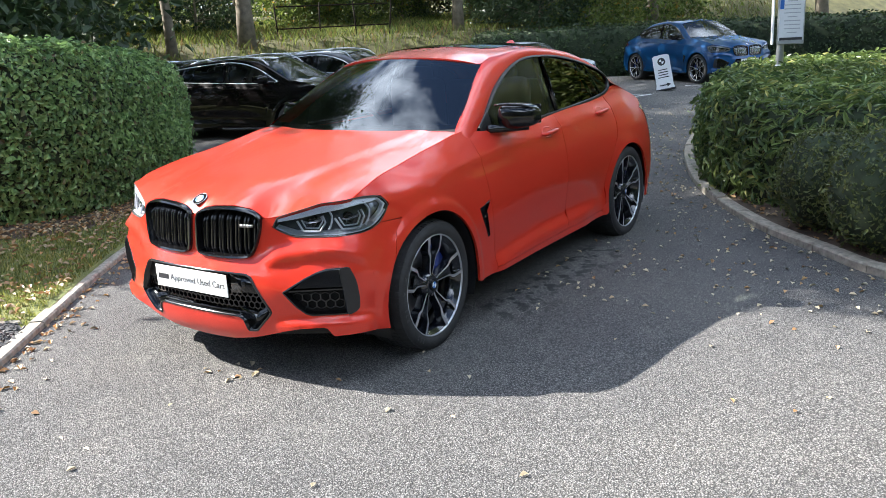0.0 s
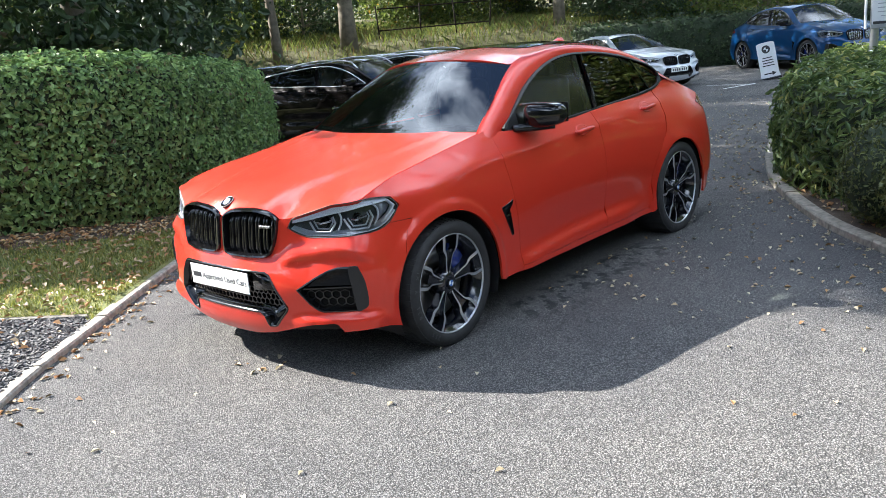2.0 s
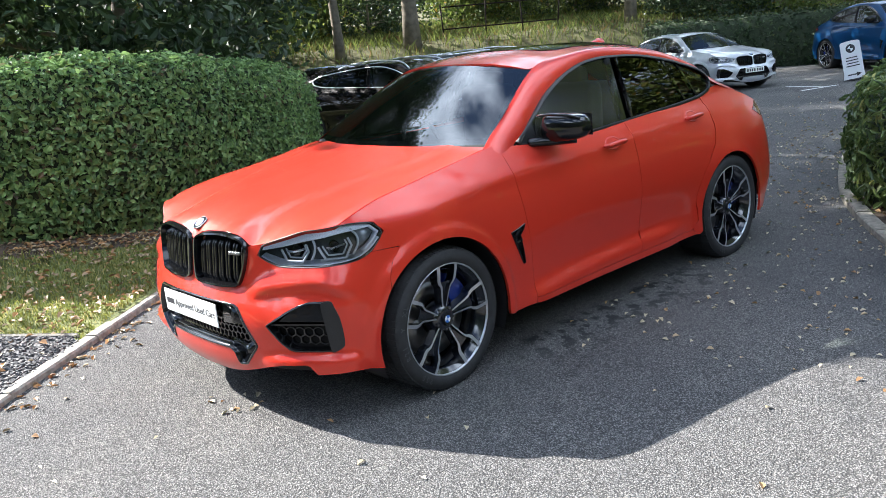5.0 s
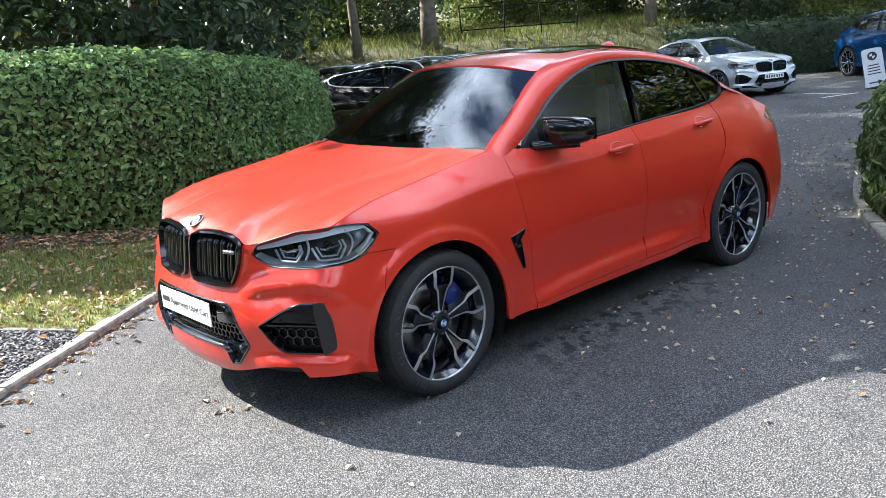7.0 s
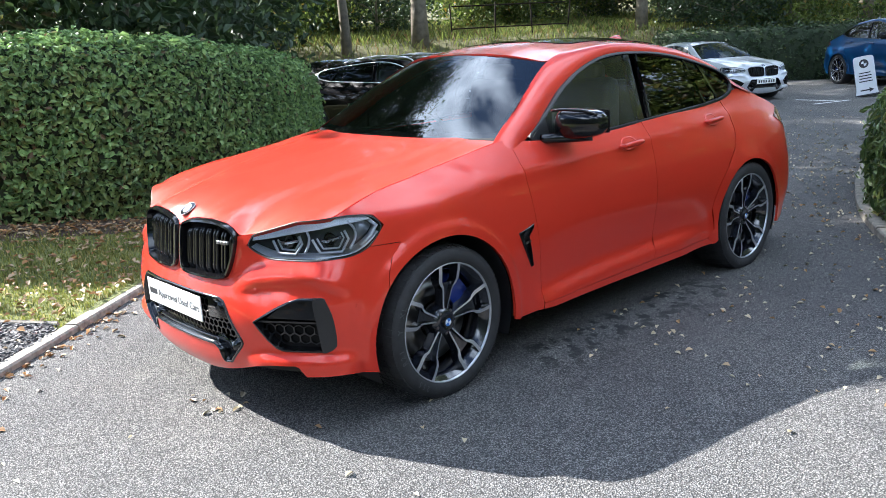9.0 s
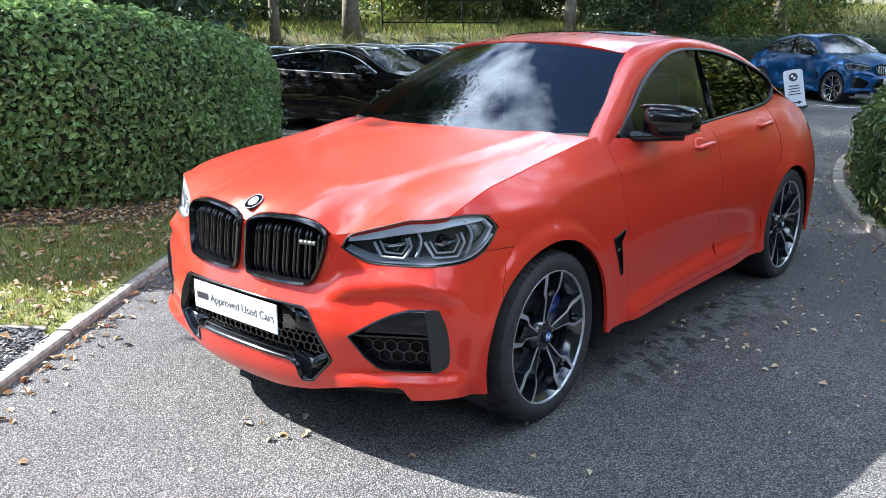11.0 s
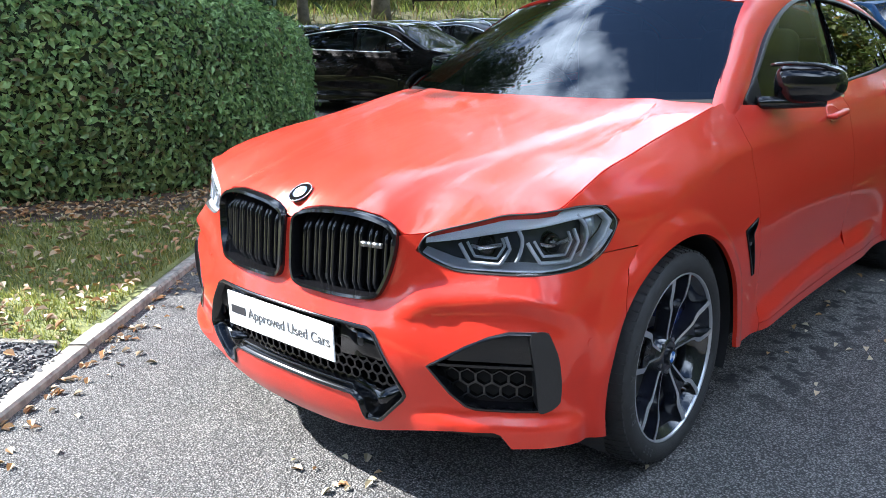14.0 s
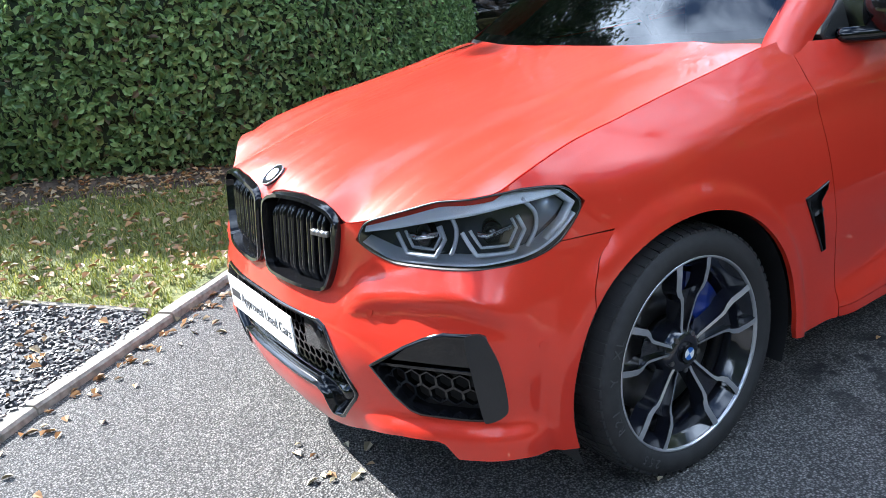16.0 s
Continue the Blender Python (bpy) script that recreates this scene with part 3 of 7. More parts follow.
Z_LEVELS = (0.18, 0.26, 0.34, 0.42, 0.50, 0.58, 0.64, 0.69, 0.74, 0.80, 0.86, 0.92, 1.00, 1.08, 1.16, 1.26)
STATIONS = []


def station(s, cm):
    STATIONS.append((s, pl([(z, c / 100) for z, c in zip(Z_LEVELS, cm)])))


station(0.0, (-8, -3.2, -1.5, -1, -0.4, -0.8, -3.0, -5, -5.6, -6.4, -7.3, -9, -13, -18, -23, -28))
station(sx(0.28), (-8, -3.2, -1.5, -1, -0.4, -0.8, -3.0, -5, -5.6, -6.4, -7.2, -8.8, -12.5, -18, -23, -28))
station(sx(0.47), (-7.5, -3.2, -1.5, -1, -0.6, -1.8, -4.2, -6.2, -7.0, -7.8, -8.6, -10, -13, -17, -22, -27))
station(sx(0.64), (-7, -3.5, -2, -1.5, -1, -3.0, -5.2, -7.2, -8.4, -9.6, -10.8, -12, -14, -17, -22, -27))
station(sx(0.775), (-6, -3, -2, -1.2, -0.4, -1.2, -3.2, -4.8, -6.4, -8.2, -9.6, -10.8, -12.5, -16, -21, -26))
station(sx(0.845), (-4, -2, -1.4, -0.7, 0, 0, -1.6, -2.4, -4, -6.4, -7.4, -8.6, -10.5, -15, -20, -25))
station(s_pt(0.90, -0.46), (-2.5, -1.2, -0.8, -0.4, 0, -0.4, -1.4, -2.4, -3.6, -5.0, -5.2, -6.0, -9.5, -15, -20, -25))
station(sy(-0.26), (-0.6, 0, 0, 0, 0, 0, 0, -0.4, -1.0, -2.0, -3.0, -4.4, -9, -15, -20, -25))
station(sy(0.0), (0, 0, 0, 0, 0, 0, 0, 0, -0.3, -0.8, -1.6, -3.0, -7.8, -15.8, -22, -27))
station(sy(0.5), (-2.0, -0.6, -0.7, -1.0, -0.8, -0.6, -0.8, -1.1, -1.5, -2.2, -3.2, -4.6, -7.2, -11, -16, -21))
station(sy(1.2), (-4, -2.5, -2.5, -2.7, -2.3, -1.5, -1.0, -0.8, -1.0, -1.5, -2.3, -3.5, -5.8, -9.5, -15, -20))
station(sy(2.1), (-4, -2.5, -2.5, -2.7, -2.3, -1.5, -0.9, -0.7, -0.9, -1.4, -2.2, -3.5, -6.0, -10, -15, -20))
station(sy(2.6), (-1.5, -0.3, -0.4, -0.8, -0.7, -0.4, -0.2, -0.2, -0.5, -1.2, -2.2, -3.8, -7.0, -12, -17, -21))
station(sy(2.9), (0, 0, 0, 0, 0, 0, 0, 0, -0.3, -1.0, -2.2, -4.0, -8.0, -13, -18, -22))
station(sy(3.35), (-2.5, -1, -0.5, 0, 0, 0, 0, 0, -0.5, -1.5, -3, -5.0, -9, -14, -18.5, -24))
station(s_pt(0.8, 3.7), (-9, -6, -3.5, -1, 0, 0, -0.6, -1.2, -2, -3, -4.2, -6, -9, -13, -18, -24))
station(PS[-1], (-9, -6, -3.5, -1, 0, 0, -0.6, -1.2, -2, -3, -4.2, -6, -9, -13, -18, -24))
ST_S = np.array([a for a, _ in STATIONS])
FW, RW = (-0.005, 0.352, 0.436), (2.85, 0.350, 0.420)   # wheel arches: y, z, radius


def inset(s, z):
    D = np.array([f(z) for _, f in STATIONS])
    m = np.gradient(D, axis=0) / np.gradient(ST_S)[:, None]
    i = np.clip(np.searchsorted(ST_S, s) - 1, 0, len(ST_S) - 2)
    h = ST_S[i + 1] - ST_S[i]
    t = np.clip((s - ST_S[i]) / h, 0, 1)
    c = np.arange(len(s))
    return ((2 * t ** 3 - 3 * t ** 2 + 1) * D[i, c] + (t ** 3 - 2 * t ** 2 + t) * h * m[i, c]
            + (-2 * t ** 3 + 3 * t ** 2) * D[i + 1, c] + (t ** 3 - t ** 2) * h * m[i + 1, c])


LEDGE = pl([(0.6, 0.350), (0.70, 0.360), (0.95, 0.382), (1.25, 0.397), (1.8, 0.410), (2.3, 0.412)])   # height of the crease above the sill
RIDGE = pl([(0.42, 0.620), (0.474, 0.638), (0.534, 0.659), (0.606, 0.674), (0.726, 0.688), (0.84, 0.698), (0.897, 0.688), (0.97, 0.645)])


def W(s, z, off=0.0):
    """The body's side and end surface: s metres along the outline from the nose, height z, and a distance outwards."""
    s, z = np.atleast_1d(np.asarray(s, float)), np.atleast_1d(np.asarray(z, float))
    a = np.abs(s)
    x, y = np.interp(a, PS, PLAN[:, 0]), np.interp(a, PS, PLAN[:, 1])
    nx, ny = np.interp(a, PS, PN[:, 0]), np.interp(a, PS, PN[:, 1])
    swell = 0.045 * sstep(0.22, 0.80, a) * (1 - sstep(0.90, 1.28, a))
    d = inset(a, z) + off + swell
    for cy, cz, R in (FW, RW):
        r = np.hypot(y - cy, z - cz)
        d = d + np.where(a > sx(0.84), 0.017 * (1 - sstep(R + 0.048, R + 0.064, r)), 0)
    side = sstep(-0.25, 0.25, y) * (1 - sstep(2.9, 3.4, y))
    line = 0.965 + 0.040 * y
    d = d + side * 0.014 * np.exp(-np.abs(z - line) / 0.028)
    low = sstep(0.60, 0.74, y) * (1 - sstep(1.95, 2.30, y))
    ledge = LEDGE(y)
    d = d + low * 0.031 * (1 - np.clip((z - ledge + 0.046) / 0.046, 0, 1))
    we = sstep(0.43, 0.56, a) * (1 - sstep(0.90, 1.06, a))
    ze = RIDGE(a)
    d = d + we * 0.021 * np.where(z > ze, np.exp(-(np.maximum(z - ze, 0) / 0.05) ** 2), sstep(ze - 0.022, ze, z))
    wl = sstep(sx(0.47), sx(0.62), a) * (1 - sstep(0.98, 1.06, a))
    lip = wl * 0.030 * (1 - np.clip((z - 0.322) / 0.040, 0, 1))
    d = d + lip
    z = z + 0.42 * (swell + lip) * (1 - sstep(0.66, 0.86, z))
    sg = np.where(s < 0, -1.0, 1.0)
    return np.stack([(x + nx * d) * sg, y + ny * d, z], 1)


# the seam between bonnet and wing
SEAM_Z = pl([(-0.62, 0.935), (-0.57, 0.952), (-0.487, 0.984), (-0.39, 1.010), (-0.25, 1.038), (-0.1, 1.058), (0.02, 1.074), (0.25, 1.108), (0.5, 1.147), (0.62, 1.158)])
_ss = np.linspace(s_pt(0.80, -0.66) + 0.06, sy(0.56), 200)
_sp = W(_ss, SEAM_Z(np.interp(_ss, PS, PLAN[:, 1])))
XE = lambda y: np.interp(y, _sp[:, 1], _sp[:, 0])
ZS = lambda y: np.interp(y, _sp[:, 1], _sp[:, 2])
CREASE = pl([(-0.9, 0.27), (-0.5, 0.38), (0, 0.50), (0.5, 0.60)])


# the bonnet skin: a thin plate stretched over its front edge, its seams and its middle profile
BON = {}
NOSE = pl([(-0.842, 0.877), (-0.815, 0.916), (-0.78, 0.945), (-0.72, 0.969), (-0.60, 1.002), (-0.3, 1.053), (0, 1.100), (0.3, 1.146), (0.6, 1.184)])


def bonnet_fit(front_edge):
    k = [(0.0, y, float(NOSE(y))) for y in (-0.815, -0.78, -0.74, -0.68, -0.55, -0.4, -0.2, 0, 0.2, 0.35)]
    for x, y, fall in ((0.15, -0.72, 0.004), (0.15, -0.5, 0.002), (0.15, -0.1, 0.002), (0.15, 0.36, 0.002), (0.30, -0.60, 0.016), (0.30, -0.35, 0.008), (0.30, 0.0, 0.006), (0.30, 0.36, 0.006),
                       (0.43, -0.45, 0.022), (0.43, -0.2, 0.014), (0.43, 0.1, 0.012), (0.43, 0.36, 0.012)):
        k.append((x, y, float(NOSE(y)) - fall))
    k += [(p[0] - 0.035, p[1] + 0.085, p[2] + 0.024 + 0.10 * (0.76 - p[0])) for p in front_edge if 0.50 < p[0] < 0.76][::5]
    for y in (-0.25, 0.05, 0.3, 0.45):
        xe, ze = float(XE(y)), float(ZS(y))
        k += [(u * xe, y, float(NOSE(y)) - (float(NOSE(y)) - ze) * (0.55 * u ** 2.2 + 0.45 * u ** 8)) for u in (0.7, 0.86)]
    loose = len(k)
    k += [tuple(p) for p in front_edge[::3]] + [tuple(p) for p in _sp if -0.53 < p[1] < 0.54][::7]
    firm = np.where(np.arange(len(k)) < loose, 1.6e-2, 1e-6)
    firm[:3] = 3e-4
    k = np.array(k)
    firm = np.concatenate([firm, firm[k[:, 0] > 1e-3]])
    k = np.vstack([k, (k * [-1, 1, 1])[k[:, 0] > 1e-3]])
    r2 = ((k[:, None, :2] - k[None, :, :2]) ** 2).sum(2)
    n = len(k)
    A = np.zeros((n + 3, n + 3))
    A[:n, :n] = 0.5 * r2 * np.log(r2 + 1e-12) + np.diag(firm)
    A[:n, n], A[:n, n + 1:] = 1, k[:, :2]
    A[n:, :n] = A[:n, n:].T
    BON["k"], BON["w"] = k, np.linalg.solve(A, np.concatenate([k[:, 2], np.zeros(3)]))


def bonnet_z(x, y):
    x, y = np.broadcast_arrays(np.asarray(x, float), np.asarray(y, float))
    sh = x.shape
    x, y = x.ravel(), y.ravel()
    k, w = BON["k"], BON["w"]
    r2 = (x[:, None] - k[None, :, 0]) ** 2 + (y[:, None] - k[None, :, 1]) ** 2
    z = (0.5 * r2 * np.log(r2 + 1e-12)) @ w[:-3] + w[-3] + w[-2] * x + w[-1] * y
    dome = 0.010 * (1 - sstep(-0.03, 0.05, np.abs(x) - CREASE(y))) * sstep(-0.78, -0.50, y)
    return (z + dome).reshape(sh)


def T(x, y, off=0.0):
    x, y = np.atleast_1d(np.asarray(x, float)), np.atleast_1d(np.asarray(y, float))
    return np.stack([x, y, bonnet_z(x, y) + off], 1)


OUT_RAIL = spline([(0.835, 0.66, 1.055), (0.800, 0.72, 1.135), (0.768, 0.86, 1.205), (0.705, 1.12, 1.355), (0.645, 1.55, 1.508), (0.634, 1.872, 1.530), (0.658, 2.43, 1.468), (0.700, 2.80, 1.368),
                   (0.742, 2.93, 1.272), (0.756, 3.03, 1.228), (0.745, 3.32, 1.150), (0.70, 3.66, 1.045)])
IN_RAIL = spline([(0.80, 0.44, 1.085), (0.765, 0.535, 1.166), (0.712, 0.73, 1.280), (0.600, 1.14, 1.512), (0.578, 1.45, 1.572), (0.570, 1.87, 1.590), (0.575, 2.40, 1.535), (0.583, 2.75, 1.435),
                  (0.586, 2.98, 1.338), (0.586, 3.15, 1.268), (0.578, 3.42, 1.165), (0.55, 3.70, 1.06)])
_ir = IN_RAIL(np.linspace(0.27, 1, 200))
ZC = pl([(1.0, 1.572), (1.3, 1.612), (1.7, 1.634), (2.1, 1.628), (2.6, 1.585), (3.0, 1.49), (3.35, 1.345), (3.72, 1.115)])


def ROOF(x, y, off=0.0):
    x, y = np.atleast_1d(np.asarray(x, float)), np.atleast_1d(np.asarray(y, float))
    xi, zi = np.interp(y, _ir[:, 1], _ir[:, 0]), np.interp(y, _ir[:, 1], _ir[:, 2])
    return np.stack([x, y, ZC(y) - (ZC(y) - zi) * np.abs(x / xi) ** 2.4 + off], 1)


def SIDEGLASS(y, z, off=0.0):
    y, z = np.atleast_1d(np.asarray(y, float)), np.atleast_1d(np.asarray(z, float))
    k = (z - 1.12) / 0.42
    return np.stack([0.802 - 0.42 * (z - 1.13) + 0.020 * 4 * k * (1 - k) - 0.012 - 0.02 * ((y - 1.7) / 1.2) ** 2 + off, y, z], 1)


# ---- panels cut from a surface ----
def dense(outline, step):
    o = [np.array(p, float) for p in outline]
    out = []
    for a, b in zip(o, o[1:] + o[:1]):
        n = max(1, int(np.linalg.norm(b - a) / step + 0.5))
        out += [a + (b - a) * k / n for k in range(n)]
    return np.array(out)


def cut_panel(surf, outline, holes=(), step=0.03, flange=0.016, mid=None):
    """Triangles of a piece of surface with the given outline and holes, its edges turned inwards. Returns verts and faces."""
    from mathutils.geometry import delaunay_2d_cdt
    o = dense(outline, step)
    hs = [dense(h, step) for h in holes]
    X, Y = np.meshgrid(np.arange(o[:, 0].min(), o[:, 0].max(), step), np.arange(o[:, 1].min(), o[:, 1].max(), step))
    g = np.stack([X.ravel(), Y.ravel()], 1)
    ok = inside(o, g[:, 0], g[:, 1])
    for ring in [o] + hs:
        ok &= dist_path(np.vstack([ring, ring[:1]]), g[:, 0], g[:, 1]) > step * 0.45
    for h in hs:
        ok &= ~inside(h, g[:, 0], g[:, 1])
    pts, edges, k = list(o), [], 0
    for ring in [o] + hs:
        n = len(ring)
        edges += [(k + i, k + (i + 1) % n) for i in range(n)]
        if ring is not o:
            pts += list(ring)
        k += n
    pts += list(g[ok])
    vs, _, fs, *_ = delaunay_2d_cdt([Vector(p) for p in pts], edges, [], 0, 1e-6)
    v2 = np.array([(p.x, p.y) for p in vs])
    f = np.array([t for t in fs if len(t) == 3], int)
    c = v2[f].mean(1)
    keep = inside(o, c[:, 0], c[:, 1])
    for h in hs:
        keep &= ~inside(h, c[:, 0], c[:, 1])
    f = f[keep]
    used = np.unique(f)
    remap = np.full(len(v2), -1)
    remap[used] = np.arange(len(used))
    v2, f = v2[used], remap[f]
    v = surf(v2[:, 0], v2[:, 1])
    e = 0.006
    du = surf(v2[:, 0] + e, v2[:, 1]) - surf(v2[:, 0] - e, v2[:, 1])
    dv = surf(v2[:, 0], v2[:, 1] + e) - surf(v2[:, 0], v2[:, 1] - e)
    nrm = np.cross(du, dv)
    nrm /= np.linalg.norm(nrm, axis=1)[:, None] + 1e-12
    away = surf(v2[:, 0], v2[:, 1], 0.01) - v
    nrm *= np.sign((nrm * away).sum(1))[:, None]
    fn = np.cross(v[f[:, 1]] - v[f[:, 0]], v[f[:, 2]] - v[f[:, 0]])
    flip = (fn * nrm[f[:, 0]]).sum(1) < 0
    f[flip] = f[flip][:, ::-1]
    pairs = np.vstack([f[:, [0, 1]], f[:, [1, 2]], f[:, [2, 0]]])
    pairs = np.vstack([pairs, pairs[:, ::-1]])
    for _k in range(3 if step < 0.018 else 2):
        acc = nrm * 2.0
        np.add.at(acc, pairs[:, 0], nrm[pairs[:, 1]])
        nrm = acc / (np.linalg.norm(acc, axis=1)[:, None] + 1e-12)
    V, F, N = v.tolist(), f.tolist(), nrm.tolist()
    if flange:
        cnt = {}
        for t in F:
            for a, b in ((t[0], t[1]), (t[1], t[2]), (t[2], t[0])):
                cnt[(a, b)] = cnt.get((a, b), 0) + 1
        low = {}
        for (a, b) in list(cnt):
            if (b, a) in cnt:
                continue
            if mid is not None and abs(v2[a][0] - mid) < 1e-6 and abs(v2[b][0] - mid) < 1e-6:
                continue
            e2 = v[b] - v[a]
            for q in (a, b):
                if q not in low:
                    low[q] = len(V)
                    side_n = np.cross(e2, nrm[q])
                    side_n /= np.linalg.norm(side_n) + 1e-12
                    V += [(v[q] - nrm[q] * 0.0004).tolist(), (v[q] - nrm[q] * flange).tolist()]
                    N += [side_n.tolist(), side_n.tolist()]
            F.append([low[b], low[a], low[a] + 1, low[b] + 1])
    return V, F, N


def flipx(V, F, N=None):
    V2, F2 = [(-p[0], p[1], p[2]) for p in V], [list(t)[::-1] for t in F]
    return (V2, F2) if N is None else (V2, F2, [(-p[0], p[1], p[2]) for p in N])


def joined(V, F, N=None):
    """A half and its mirror image as one, welded on the middle line."""
    V2, F2 = flipx(V, F)
    n = len(V)
    idx = [i if abs(V[i][0]) < 1e-4 else n + i for i in range(n)]
    out = (list(V) + V2, [list(t) for t in F] + [[idx[i] for i in t] for t in F2])
    if N is None:
        return out
    N2 = [(0.0 if abs(v[0]) < 1e-4 else p[0], p[1], p[2]) for v, p in zip(V, N)]
    return (*out, N2 + [(-p[0], p[1], p[2]) for p in N2])


def put(name, data, mat, parent, crisp, label):
    if len(data) == 3:
        return mesh_ob(name, data[0], data[1], mat, parent, label=label, normals=data[2])
    return sharp(mesh_ob(name, *data, mat, parent, label=label), crisp)


def both(name, V, F, *rest, crisp=40, label=""):
    """A part and its mirror image on the other side; rest is the normals, if given, the material and the parent."""
    N = rest[0] if len(rest) > 2 else None
    mat, parent = rest[-2], rest[-1]
    data = (V, F) if N is None else (V, F, N)
    return put(name, data, mat, parent, crisp, label), put(name, flipx(*data), mat, parent, crisp, label)


def whole(name, V, F, *rest, crisp=40, label=""):
    """A half closed by its mirror image to one part."""
    N = rest[0] if len(rest) > 2 else None
    mat, parent = rest[-2], rest[-1]
    return put(name, joined(V, F) if N is None else joined(V, F, N), mat, parent, crisp, label)


def arch_arc(w, a0, a1, n=26):
    """Points of a wheel arch's edge on the side, by angle from straight up towards the rear."""
    return [(sy(w[0] + w[2] * math.sin(radians(a))), w[1] + w[2] * math.cos(radians(a))) for a in np.linspace(a0, a1, n)]


def ring_band(chart, outline, inner, out_h, in_h, lip):
    """A raised frame between an outline and its smaller copy."""
    o, i = np.array(outline), np.array(inner)
    n = len(o)
    A = chart(o[:, 0], o[:, 1], -0.01)
    B = chart(o[:, 0], o[:, 1], out_h)
    C = chart(o[:, 0] * 0.75 + i[:, 0] * 0.25, o[:, 1] * 0.75 + i[:, 1] * 0.25, out_h + lip)
    D = chart(o[:, 0] * 0.2 + i[:, 0] * 0.8, o[:, 1] * 0.2 + i[:, 1] * 0.8, out_h + lip)
    E = chart(i[:, 0], i[:, 1], in_h)
    V = np.vstack([A, B, C, D, E]).tolist()
    F = []
    for r in range(4):
        for k in range(n):
            F.append([r * n + k, r * n + (k + 1) % n, (r + 1) * n + (k + 1) % n, (r + 1) * n + k])
    return V, F


def shrink(outline, d):
    o = np.array(outline, float)
    t = np.roll(o, -1, 0) - np.roll(o, 1, 0)
    t /= np.linalg.norm(t, axis=1)[:, None] + 1e-9
    nrm = np.stack([-t[:, 1], t[:, 0]], 1)
    area = 0.5 * np.sum(o[:, 0] * np.roll(o[:, 1], -1) - np.roll(o[:, 0], -1) * o[:, 1])
    return o + nrm * d * (1 if area > 0 else -1)


def smooth_loop(knots, n=90):
    k = [tuple(p) for p in knots]
    f = spline(k[-2:] + k + k[:3])
    m = len(k) + 4
    u = np.linspace(2 / m, (len(k) + 2) / m, n, endpoint=False)
    return f(u)


def hexes(chart, region, cell, bar, front, back):
    """Honeycomb bars over a region of a surface."""
    o = np.array(region)
    V, F = [], []
    R = cell / math.sqrt(3)
    j = 0
    z = o[:, 1].min()
    while z < o[:, 1].max():
        s = o[:, 0].min() + (cell / 2 if j % 2 else 0)
        while s < o[:, 0].max():
            if inside(region, np.array([s]), np.array([z]))[0]:
                k = len(V)
                ang = [radians(30 + 60 * q) for q in range(6)]
                ps = np.array([(s + R * math.cos(a), z + R * math.sin(a)) for a in ang])
                pi = np.array([(s + (R - bar) * math.cos(a), z + (R - bar) * math.sin(a)) for a in ang])
                V += chart(ps[:, 0], ps[:, 1], front).tolist() + chart(pi[:, 0], pi[:, 1], front).tolist() + chart(pi[:, 0], pi[:, 1], back).tolist()
                for q in range(6):
                    r = (q + 1) % 6
                    F += [[k + q, k + r, k + 6 + r, k + 6 + q], [k + 6 + q, k + 6 + r, k + 12 + r, k + 12 + q]]
            s += cell
        z += cell * math.sqrt(3) / 2
        j += 1
    return V, F


def slab(chart, poly, h0, h1):
    """A small plate with an outline on a surface, from height h0 to h1."""
    p = np.array(poly, float)
    n = len(p)
    V = np.vstack([chart(p[:, 0], p[:, 1], h0), chart(p[:, 0], p[:, 1], h1)]).tolist()
    area = 0.5 * np.sum(p[:, 0] * np.roll(p[:, 1], -1) - np.roll(p[:, 0], -1) * p[:, 1])
    F = [[k, (k + 1) % n, n + (k + 1) % n, n + k] for k in range(n)] + [list(range(n, 2 * n))]
    return (V, F) if area > 0 else (V, [t[::-1] for t in F])


def lathe(profile, n=64):
    """Verts and faces of a profile of (radius, x) turned about the x axis."""
    V, F = [], []
    m = len(profile)
    for k in range(n):
        a = 2 * math.pi * k / n
        for r, x in profile:
            V.append((x, r * math.sin(a), r * math.cos(a)))
    for k in range(n):
        for j in range(m - 1):
            a, b = k * m + j, ((k + 1) % n) * m + j
            F.append((a, b, b + 1, a + 1))
    return V, F


def text_mesh(name, body, size, mat, parent, m, extrude=0.0008):
    cu = bpy.data.curves.new(name, "FONT")
    cu.body, cu.size, cu.extrude, cu.align_x, cu.align_y = body, size, extrude, "CENTER", "CENTER"
    tmp = bpy.data.objects.new(name, cu)
    scene.collection.objects.link(tmp)
    dg = bpy.context.evaluated_depsgraph_get()
    me = bpy.data.meshes.new_from_object(tmp.evaluated_get(dg))
    bpy.data.objects.remove(tmp)
    me.materials.clear()
    me.materials.append(mat)
    me.transform(m)
    ob = new(name, me)
    ob.parent = parent
    return ob


# ---- red coupe SUV: assembly ----
car = tagged(new("car"), "glossy red coupe SUV with black grille, wet with rain beads", "car")

# lower grille opening, kidneys, side intakes, lamps, as outlines on the front
LAMP = [(0.525, 0.833), (0.555, 0.883), (0.800, 0.946), (0.972, 0.957), (1.055, 0.959), (1.128, 0.951), (1.182, 0.941), (1.227, 0.892),
        (1.186, 0.849), (1.143, 0.809), (1.092, 0.788), (1.03, 0.779), (0.945, 0.779), (0.825, 0.775), (0.655, 0.775), (0.585, 0.800)]
KID = smooth_loop([(0.020, 0.80), (0.020, 0.86), (0.030, 0.892), (0.07, 0.912), (0.15, 0.926), (0.29, 0.932), (0.395, 0.920), (0.447, 0.900), (0.470, 0.862), (0.452, 0.773),
                   (0.421, 0.703), (0.388, 0.675), (0.30, 0.669), (0.15, 0.668), (0.060, 0.672), (0.026, 0.702)], 96)
